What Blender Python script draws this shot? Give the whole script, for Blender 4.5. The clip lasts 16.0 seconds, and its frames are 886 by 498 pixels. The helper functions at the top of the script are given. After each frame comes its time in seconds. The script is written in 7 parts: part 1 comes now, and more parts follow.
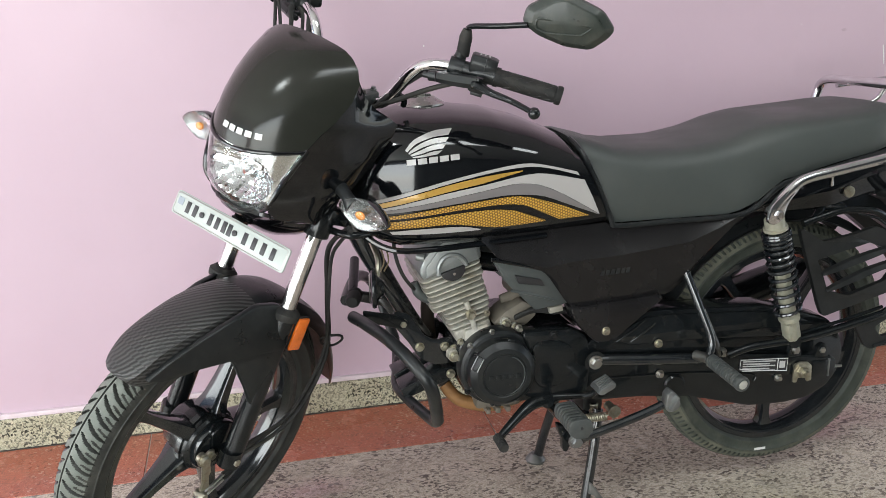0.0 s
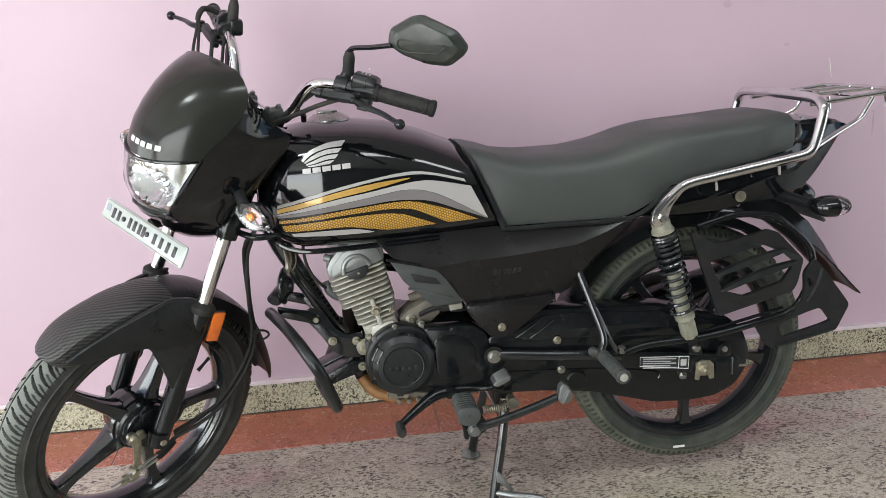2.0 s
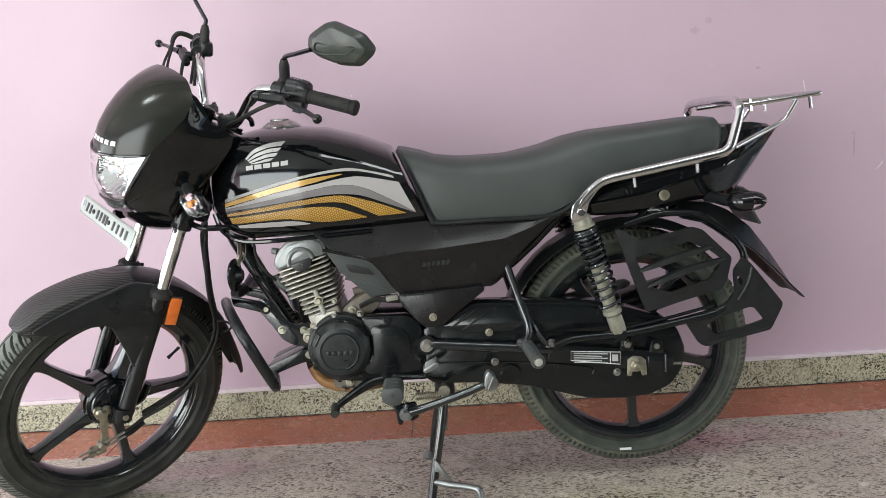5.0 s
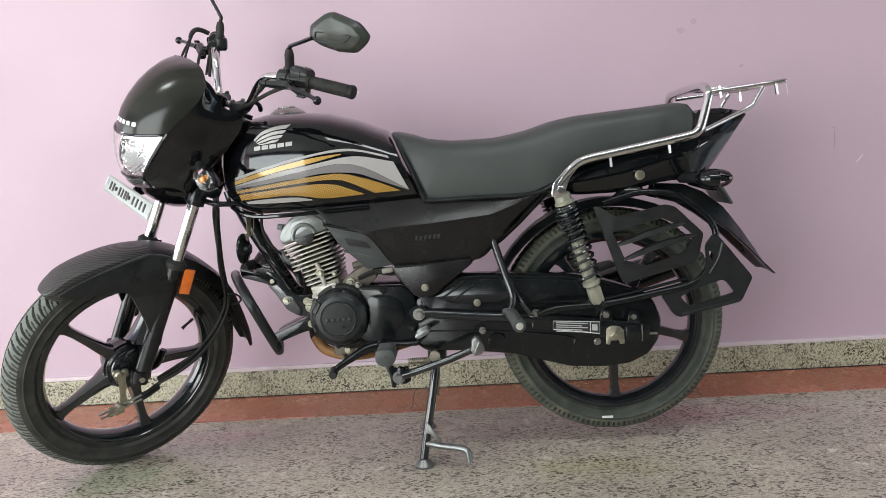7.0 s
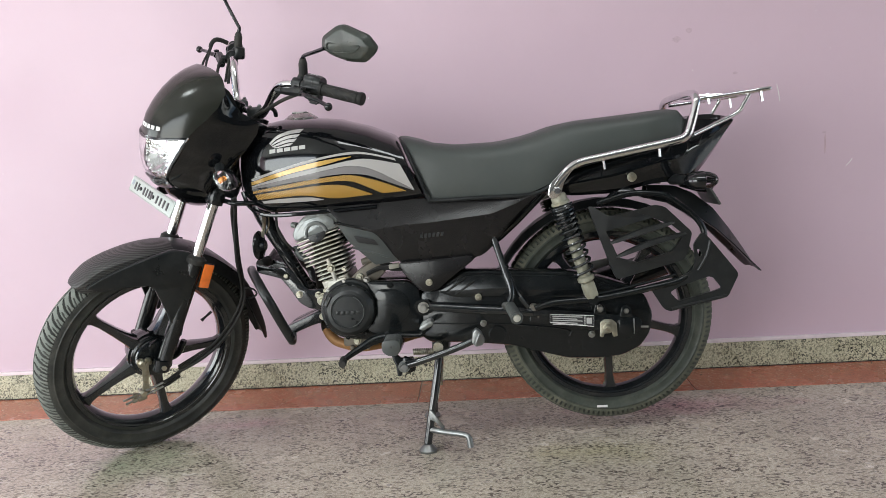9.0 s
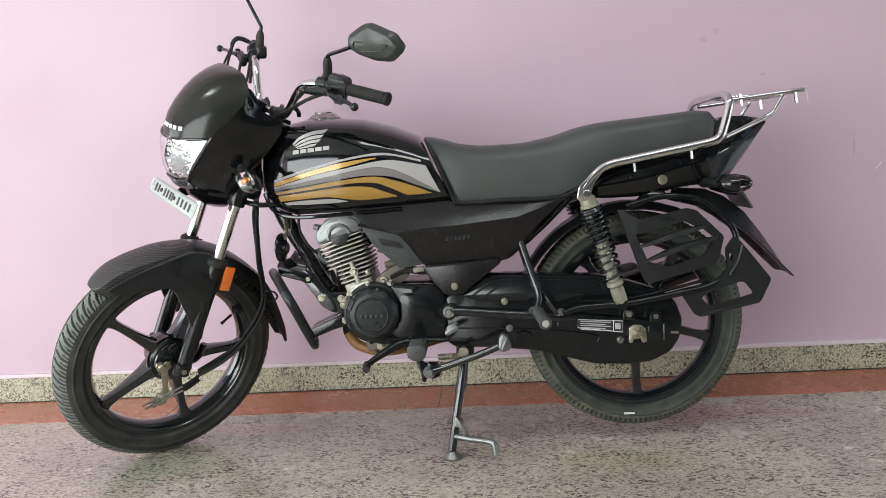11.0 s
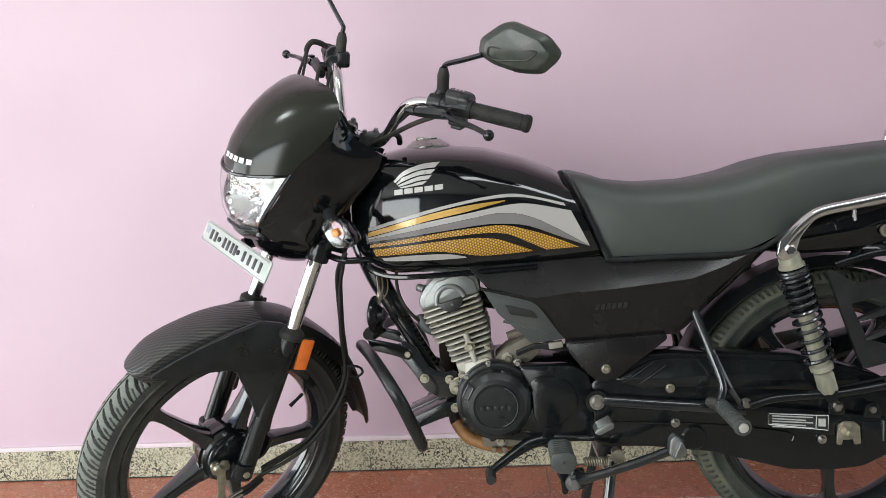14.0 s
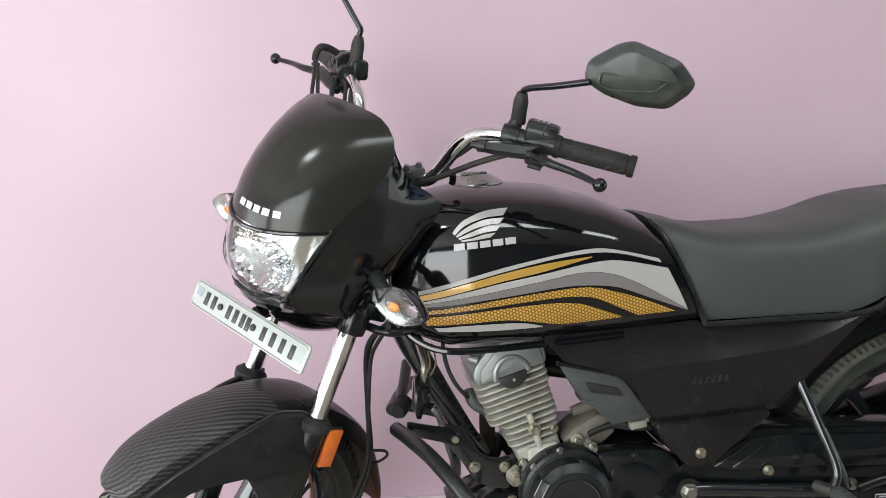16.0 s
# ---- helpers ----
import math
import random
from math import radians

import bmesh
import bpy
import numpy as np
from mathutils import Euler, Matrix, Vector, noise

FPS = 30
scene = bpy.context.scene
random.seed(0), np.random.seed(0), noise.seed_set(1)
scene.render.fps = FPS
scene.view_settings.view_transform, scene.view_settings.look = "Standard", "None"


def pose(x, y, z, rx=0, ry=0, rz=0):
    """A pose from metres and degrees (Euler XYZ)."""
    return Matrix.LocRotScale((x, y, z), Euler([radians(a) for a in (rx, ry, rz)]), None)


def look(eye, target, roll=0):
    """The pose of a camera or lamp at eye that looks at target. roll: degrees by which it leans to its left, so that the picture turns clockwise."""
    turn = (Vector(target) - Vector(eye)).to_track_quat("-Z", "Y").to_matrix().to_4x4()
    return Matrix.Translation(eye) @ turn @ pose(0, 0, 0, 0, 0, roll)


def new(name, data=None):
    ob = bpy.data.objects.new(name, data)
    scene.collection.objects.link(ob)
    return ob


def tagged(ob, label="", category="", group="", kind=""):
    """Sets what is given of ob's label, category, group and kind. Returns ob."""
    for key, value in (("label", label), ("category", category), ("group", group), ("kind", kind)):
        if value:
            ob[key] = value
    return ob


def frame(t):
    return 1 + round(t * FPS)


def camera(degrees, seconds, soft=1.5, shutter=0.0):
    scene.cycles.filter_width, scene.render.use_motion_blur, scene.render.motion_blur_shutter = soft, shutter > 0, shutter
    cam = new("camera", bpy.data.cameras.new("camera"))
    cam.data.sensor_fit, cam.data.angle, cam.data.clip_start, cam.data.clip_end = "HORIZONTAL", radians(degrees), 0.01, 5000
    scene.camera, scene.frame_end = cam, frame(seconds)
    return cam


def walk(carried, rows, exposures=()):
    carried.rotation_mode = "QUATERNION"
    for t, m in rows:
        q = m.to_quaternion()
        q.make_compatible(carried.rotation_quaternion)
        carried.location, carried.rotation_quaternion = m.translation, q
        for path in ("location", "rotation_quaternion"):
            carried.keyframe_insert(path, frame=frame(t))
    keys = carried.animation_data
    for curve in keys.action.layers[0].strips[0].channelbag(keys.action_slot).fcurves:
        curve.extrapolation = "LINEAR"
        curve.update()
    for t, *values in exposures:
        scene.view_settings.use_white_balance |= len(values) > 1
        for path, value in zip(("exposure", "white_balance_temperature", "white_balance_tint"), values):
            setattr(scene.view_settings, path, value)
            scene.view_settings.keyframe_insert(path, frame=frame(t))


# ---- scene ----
cam = camera(54.2, 16.0, soft=0.6)
PATH = [
    (0, (0.386, 0.256, 1.159), (0.819, 2.118, 0.573), -0.8),
    (0.5, (0.492, 0.177, 1.138), (0.893, 2.052, 0.572), -1.1),
    (1, (0.568, 0.138, 1.15), (0.914, 2.025, 0.586), -1.6),
    (1.5, (0.646, 0.089, 1.146), (0.946, 1.989, 0.599), -2.0),
    (2, (0.731, 0.02, 1.14), (0.977, 1.936, 0.621), -2.5),
    (2.5, (0.809, -0.041, 1.14), (1.002, 1.887, 0.642), -2.5),
    (3, (0.913, -0.1, 1.112), (1.047, 1.84, 0.643), -2.8),
    (3.5, (0.996, -0.139, 1.083), (1.081, 1.813, 0.657), -2.9),
    (4, (1.03, -0.153, 1.045), (1.088, 1.808, 0.656), -3.1),
    (6.3, (1.182, -0.283, 0.878), (1.134, 1.697, 0.6), -3.4),
    (6.5, (1.18, -0.305, 0.871), (1.131, 1.675, 0.596), -3.3),
    (7, (1.191, -0.366, 0.86), (1.136, 1.616, 0.593), -3.4),
    (7.5, (1.202, -0.42, 0.854), (1.138, 1.562, 0.596), -3.3),
    (8, (1.213, -0.474, 0.854), (1.141, 1.508, 0.597), -3.4),
    (8.5, (1.224, -0.511, 0.863), (1.145, 1.471, 0.608), -3.3),
    (9, (1.224, -0.504, 0.86), (1.136, 1.477, 0.603), -3.3),
    (9.2, (1.219, -0.515, 0.867), (1.125, 1.466, 0.609), -3.35),
    (11.5, (1.148, -0.426, 0.862), (1.047, 1.556, 0.61), -3.1),
    (12, (1.112, -0.381, 0.869), (1.011, 1.601, 0.618), -3.1),
    (12.5, (1.053, -0.322, 0.881), (0.956, 1.66, 0.627), -3.1),
    (13, (1.003, -0.222, 0.905), (0.892, 1.759, 0.654), -3.1),
    (13.5, (0.932, -0.058, 0.942), (0.815, 1.922, 0.685), -3.1),
    (14, (0.867, 0.085, 0.945), (0.751, 2.066, 0.695), -3.0),
    (14.5, (0.795, 0.213, 0.953), (0.71, 2.195, 0.702), -3.0),
    (15, (0.678, 0.357, 0.994), (0.687, 2.337, 0.715), -2.9),
    (15.5, (0.598, 0.432, 1.038), (0.695, 2.407, 0.739), -2.6),
    (15.8, (0.542, 0.449, 1.058), (0.717, 2.416, 0.743), -2.3),
    (16, (0.517, 0.458, 1.067), (0.727, 2.42, 0.74), -2.2),
]
walk(cam, [(t, look(eye, target, roll)) for t, eye, target, roll in PATH],
     exposures=[(0, 0.12), (4, 0.11), (6.5, 0.05), (12.5, 0.04), (14.5, 0.07), (15, 0.10), (16, 0.07)])

# ---------------------------------------------------------------- light
world = bpy.data.worlds.new("sky")
scene.world = world
world.use_nodes = True
wn = world.node_tree
sky = wn.nodes.new("ShaderNodeTexSky")
sky.sky_type, sky.sun_disc = "NISHITA", False
sky.sun_elevation, sky.sun_rotation = radians(50), radians(200)
wn.links.new(sky.outputs[0], wn.nodes["Background"].inputs[0])
wn.nodes["Background"].inputs[1].default_value = 0.15


def opening_light(name, size_x, size_y, watts, colour, m):
    """An area lamp set in an opening of the porch."""
    d = bpy.data.lights.new(name, "AREA")
    d.shape, d.size, d.size_y, d.energy, d.color = "RECTANGLE", size_x, size_y, watts, colour
    ob = new(name, d)
    ob.matrix_world = m
    return ob


# porch open to the yard south and west; east and roof lamps are added
opening_light("daylight_south", 4.1, 2.4, 230, (0.957, 1.0, 0.990), look((-2.45, -3.12, 1.28), (-1.9, 2.0, 0.95)))
# added overhead lamp, unseen, for the right side and the top streaks
opening_light("fill_roof_slot", 1.8, 0.45, 24, (0.95, 1.0, 0.995), look((1.75, 0.30, 3.0), (1.75, 0.30, 0.0)))
opening_light("daylight_west", 3.9, 2.0, 160, (0.957, 1.0, 0.990), look((-4.52, 0.40, 1.06), (2.0, 0.60, 0.90)))
# unseen fill lamp, added to brighten the rear and the wall behind
opening_light("fill_east", 2.8, 1.5, 16, (0.957, 1.0, 0.990), look((4.52, 0.90, 0.82), (0.0, 1.1, 0.80)))
# small overhead lamp, unseen, added for a glint on visor and tank
opening_light("fill_roof", 0.40, 0.40, 16, (0.93, 1.0, 0.99), look((-0.45, 0.55, 3.0), (-0.45, 0.55, 0.0)))


# ---------------------------------------------------------------- materials
def shader(name):
    m = bpy.data.materials.new(name)
    m.use_nodes = True
    nt = m.node_tree
    return m, nt, nt.nodes["Principled BSDF"]


def node(nt, kind, **props):
    n = nt.nodes.new(kind)
    for k, v in props.items():
        if k in n.inputs:
            n.inputs[k].default_value = v
    return n


def ramp(nt, fac, stops):
    r = nt.nodes.new("ShaderNodeValToRGB")
    el = r.color_ramp.elements
    while len(el) < len(stops):
        el.new(0.5)
    for e, (p, c) in zip(el, stops):
        e.position, e.color = p, (*c, 1) if len(c) == 3 else c
    nt.links.new(fac, r.inputs[0])
    return r.outputs[0]


def mixc(nt, fac, a, b, blend="MIX"):
    m = nt.nodes.new("ShaderNodeMix")
    m.data_type, m.blend_type = "RGBA", blend
    for sock, v in ((m.inputs[0], fac), (m.inputs[6], a), (m.inputs[7], b)):
        if isinstance(v, (int, float)):
            sock.default_value = v
        elif isinstance(v, tuple):
            sock.default_value = (*v, 1)
        else:
            nt.links.new(v, sock)
    return m.outputs[2]


def coords(nt, scale=(1, 1, 1), kind="Object"):
    t = nt.nodes.new("ShaderNodeTexCoord")
    mp = nt.nodes.new("ShaderNodeMapping")
    mp.inputs["Scale"].default_value = scale
    nt.links.new(t.outputs[kind], mp.inputs[0])
    return mp.outputs[0]


def noise_tex(nt, vec, scale, detail=4, rough=0.55):
    n = node(nt, "ShaderNodeTexNoise", Scale=scale, Detail=detail, Roughness=rough)
    nt.links.new(vec, n.inputs["Vector"])
    return n.outputs[0]


def bump(nt, bsdf, height, strength, distance=0.001):
    b = node(nt, "ShaderNodeBump", Strength=strength, Distance=distance)
    nt.links.new(height, b.inputs["Height"])
    nt.links.new(b.outputs[0], bsdf.inputs["Normal"])


def surface(name, col, rough=0.5, metal=0.0, coat=0.0, var=0.15, scale=30, bumps=0.05, bscale=300, dirt=None, spec=0.5, rvar=0.08):
    """Colour with variation at two scales, uneven gloss, fine relief and a film of dust or rust."""
    m, nt, b = shader(name)
    v = coords(nt)
    big, fine = noise_tex(nt, v, scale), noise_tex(nt, v, bscale, 3)
    c = ramp(nt, big, [(0.25, tuple(x * (1 - var) for x in col)), (0.75, tuple(min(1, x * (1 + var)) for x in col))])
    if dirt:
        dcol, amount, dscale = dirt
        patch = ramp(nt, noise_tex(nt, v, dscale, 6, 0.7), [(0.45, (0, 0, 0)), (0.75, (amount,) * 3)])
        c = mixc(nt, patch, c, dcol)
    nt.links.new(c, b.inputs["Base Color"])
    r = ramp(nt, big, [(0.3, (max(0, rough - rvar),) * 3), (0.7, (min(1, rough + rvar),) * 3)])
    nt.links.new(r, b.inputs["Roughness"])
    b.inputs["Metallic"].default_value = metal
    b.inputs["Coat Weight"].default_value = coat
    b.inputs["Coat Roughness"].default_value = 0.04
    b.inputs["Specular IOR Level"].default_value = spec
    if bumps:
        bump(nt, b, fine, bumps)
    return m


DUST = (0.30, 0.27, 0.22)
black_paint = surface("black_paint", (0.0035, 0.0041, 0.0050), 0.08, 0, 0.16, 0.1, 20, 0.0, spec=0.48, rvar=0.02)
cover_paint = surface("cover_paint", (0.0080, 0.0075, 0.0080), 0.26, 0, 0.0, 0.15, 14, 0.0, spec=0.38, rvar=0.04)
visor_paint = surface("visor_paint", (0.0175, 0.0185, 0.0150), 0.17, 0, 0.0, 0.1, 20, 0.0, spec=0.32, rvar=0.03)
satin_black = surface("satin_black", (0.0055, 0.0070, 0.0080), 0.20, 0, 0.15, 0.2, 25, 0.05, 400, dirt=(DUST, 0.03, 60), spec=0.34, rvar=0.07)
matte_black = surface("matte_black", (0.0100, 0.0116, 0.0125), 0.34, 0, 0, 0.2, 30, 0.10, 700, dirt=(DUST, 0.035, 50), spec=0.38, rvar=0.08)
grey_plastic = surface("grey_plastic", (0.050, 0.055, 0.054), 0.45, 0, 0, 0.15, 30, 0.15, 900, dirt=(DUST, 0.10, 25), spec=0.45)
mirror_plastic = surface("mirror_plastic", (0.022, 0.028, 0.024), 0.34, 0, 0, 0.18, 40, 0.12, 900, dirt=(DUST, 0.12, 35), spec=0.5)
vinyl = surface("vinyl", (0.046, 0.053, 0.050), 0.46, 0, 0, 0.08, 8, 0.25, 1400, dirt=(DUST, 0.03, 10), spec=0.45)
rubber = surface("rubber", (0.016, 0.016, 0.0155), 0.7, 0, 0, 0.2, 40, 0.25, 500, dirt=(DUST, 0.12, 16), spec=0.35)
guard_plastic = surface("guard_plastic", (0.0115, 0.0125, 0.0130), 0.36, 0, 0, 0.14, 30, 0.15, 900, dirt=(DUST, 0.03, 40), spec=0.40)
cap_metal = surface("cap_metal", (0.36, 0.36, 0.345), 0.28, 1.0, 0, 0.1, 30, 0.05, 300, dirt=((0.2, 0.17, 0.13), 0.4, 40))
sticker_grey = surface("sticker_grey", (0.42, 0.42, 0.41), 0.35, 0, 0, 0.08, 60, 0)
# core darkened to paint in the shade between the fins
fin_core_shade = surface("fin_core_shade", (0.045, 0.038, 0.028), 0.75, 0.1, 0, 0.3, 50, 0.3, 400)
pipe_dark = surface("pipe_dark", (0.035, 0.026, 0.02), 0.55, 0.3, 0, 0.3, 35, 0.1, 400)
stand_steel = surface("stand_steel", (0.24, 0.25, 0.25), 0.36, 0.8, 0, 0.2, 60, 0.1, 500, dirt=((0.12, 0.085, 0.06), 0.45, 30))
insert_grey = surface("insert_grey", (0.058, 0.066, 0.066), 0.42, 0, 0, 0.1, 30, 0.15, 900, dirt=(DUST, 0.07, 20), spec=0.5)
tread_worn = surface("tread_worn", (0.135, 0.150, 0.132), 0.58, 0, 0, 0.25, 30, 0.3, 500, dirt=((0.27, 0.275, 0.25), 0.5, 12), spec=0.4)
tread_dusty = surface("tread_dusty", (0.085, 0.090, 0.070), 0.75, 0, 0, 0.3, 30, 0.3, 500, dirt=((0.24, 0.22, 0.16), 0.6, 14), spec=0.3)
tyre_rubber = surface("tyre_rubber", (0.026, 0.0275, 0.0255), 0.50, 0, 0, 0.28, 30, 0.3, 500, dirt=((0.13, 0.125, 0.105), 0.35, 14), spec=0.4)
dusty_rubber = surface("dusty_rubber", (0.036, 0.042, 0.034), 0.55, 0, 0, 0.32, 30, 0.3, 500, dirt=((0.13, 0.132, 0.105), 0.6, 11), spec=0.38)
chrome = surface("chrome", (0.72, 0.72, 0.73), 0.10, 1.0, 0, 0.06, 30, 0.02, 300, dirt=((0.25, 0.2, 0.15), 0.2, 40), rvar=0.05)
steel = surface("steel", (0.40, 0.395, 0.375), 0.36, 1.0, 0, 0.15, 60, 0.08, 500, dirt=((0.24, 0.16, 0.10), 0.35, 30))
zinc = surface("zinc", (0.45, 0.43, 0.35), 0.40, 1.0, 0, 0.25, 80, 0.1, 600, dirt=((0.24, 0.16, 0.08), 0.5, 60))
alloy = surface("alloy", (0.52, 0.51, 0.46), 0.40, 0.35, 0, 0.18, 60, 0.25, 900, dirt=((0.25, 0.20, 0.12), 0.75, 24))
head_alloy = surface("head_alloy", (0.25, 0.265, 0.262), 0.36, 0.45, 0, 0.1, 50, 0.2, 900, dirt=((0.22, 0.20, 0.16), 0.4, 25))
rust_pipe = surface("rust_pipe", (0.30, 0.15, 0.055), 0.55, 0.25, 0, 0.3, 35, 0.1, 400, dirt=((0.15, 0.07, 0.03), 0.6, 25))
white_mark = surface("white_mark", (0.72, 0.71, 0.70), 0.35, 0, 0.3, 0.05, 50, 0)
badge_silver = surface("badge_silver", (0.44, 0.43, 0.42), 0.35, 0.2, 0.2, 0.05, 50, 0)
silver_decal = surface("silver_decal", (0.35, 0.335, 0.325), 0.38, 0.0, 0.25, 0.02, 12, 0, rvar=0.0)
grey_decal = surface("grey_decal", (0.16, 0.148, 0.148), 0.38, 0.0, 0.25, 0.04, 12, 0, rvar=0.0)
gold_flat = surface("gold_flat", (0.44, 0.255, 0.05), 0.3, 0.2, 0.7, 0.08, 20, 0)
plate_white = surface("plate_white", (0.41, 0.45, 0.43), 0.38, 0, 0.1, 0.06, 30, 0.05, dirt=(DUST, 0.15, 30))
dusty_metal = surface("dusty_metal", (0.17, 0.15, 0.12), 0.7, 0.1, 0, 0.3, 60, 0.3, 300, dirt=((0.10, 0.08, 0.06), 0.6, 30))
ink = surface("ink", (0.02, 0.02, 0.022), 0.4, 0, 0, 0.1, 50, 0)
blue_tint = surface("blue_tint", (0.28, 0.32, 0.36), 0.4, 0, 0, 0.1, 50, 0)
amber_reflector = surface("amber_reflector", (0.80, 0.17, 0.015), 0.18, 0, 0.8, 0.12, 60, 0.5, 1500)
bulb_amber = surface("bulb_amber", (0.55, 0.19, 0.03), 0.25, 0, 0.4, 0.05, 60, 0)
tail_red = surface("tail_red", (0.35, 0.02, 0.02), 0.15, 0, 0.8, 0.05, 60, 0)
spring_blue = surface("spring_blue", (0.011, 0.014, 0.017), 0.18, 0.2, 0.7, 0.15, 40, 0, dirt=(DUST, 0.08, 40))
damper_grey = surface("damper_grey", (0.29, 0.285, 0.225), 0.45, 0.2, 0, 0.16, 60, 0.1, 500, dirt=((0.20, 0.165, 0.10), 0.5, 40))
blue_paint_frame = surface("frame_black", (0.0085, 0.0105, 0.0125), 0.14, 0, 0.45, 0.2, 25, 0.03, 300, dirt=(DUST, 0.05, 22), spec=0.55, rvar=0.05)


def glass_material():
    m, nt, b = shader("clear_lens")
    b.inputs["Base Color"].default_value = (1, 1, 1, 1)
    b.inputs["Transmission Weight"].default_value = 1.0
    b.inputs["Roughness"].default_value = 0.02
    b.inputs["IOR"].default_value = 1.25
    return m


clear_lens = glass_material()


def reflector_material():
    m, nt, b = shader("headlamp_reflector")
    b.inputs["Base Color"].default_value = (0.60, 0.63, 0.635, 1)
    b.inputs["Metallic"].default_value = 1.0
    b.inputs["Roughness"].default_value = 0.10
    bump(nt, b, noise_tex(nt, coords(nt), 26, 2), 0.26, 0.004)
    return m


lamp_reflector = reflector_material()
lamp_dish = surface("lamp_dish", (0.20, 0.21, 0.205), 0.14, 0.8, 0, 0.05, 60, 0.3, 500)


def gold_pattern():
    """Gold decal film printed with a fine dark triangular net."""
    m, nt, b = shader("gold_pattern")
    lines = None
    for turn in (8, 68, 128):
        t = nt.nodes.new("ShaderNodeTexCoord")
        mp = nt.nodes.new("ShaderNodeMapping")
        mp.inputs["Rotation"].default_value = (0, radians(turn), 0)
        nt.links.new(t.outputs["Object"], mp.inputs[0])
        w = node(nt, "ShaderNodeTexWave", Scale=62.0, Distortion=0.0)
        w.bands_direction = "X"
        nt.links.new(mp.outputs[0], w.inputs["Vector"])
        line = ramp(nt, w.outputs["Fac"], [(0.74, (0, 0, 0)), (0.90, (1, 1, 1))])
        lines = line if lines is None else mixc(nt, 1.0, lines, line, "LIGHTEN")
    net = mixc(nt, lines, (0.60, 0.335, 0.052), (0.17, 0.090, 0.016))
    fade = ramp(nt, noise_tex(nt, coords(nt), 30), [(0.3, (0.88,) * 3), (0.7, (1.0,) * 3)])
    nt.links.new(mixc(nt, 1.0, net, fade, "MULTIPLY"), b.inputs["Base Color"])
    b.inputs["Roughness"].default_value = 0.35
    b.inputs["Coat Weight"].default_value = 0.3
    b.inputs["Coat Roughness"].default_value = 0.05
    return m


gold_net = gold_pattern()


def carbon_film():
    """Matte film with slanting ribs, on the crown of the mudguard."""
    m, nt, b = shader("carbon_film")
    t = nt.nodes.new("ShaderNodeUVMap")
    mp = nt.nodes.new("ShaderNodeMapping")
    mp.inputs["Rotation"].default_value = (0, 0, radians(-65))
    nt.links.new(t.outputs[0], mp.inputs[0])
    w = node(nt, "ShaderNodeTexWave", Scale=38.0, Distortion=0.0)
    w.bands_direction = "X"
    nt.links.new(mp.outputs[0], w.inputs["Vector"])
    c = ramp(nt, w.outputs["Fac"], [(0.3, (0.014, 0.013, 0.013)), (0.8, (0.050, 0.050, 0.048))])
    nt.links.new(c, b.inputs["Base Color"])
    b.inputs["Roughness"].default_value = 0.42
    bump(nt, b, w.outputs["Fac"], 0.6, 0.001)
    return m


carbon = carbon_film()


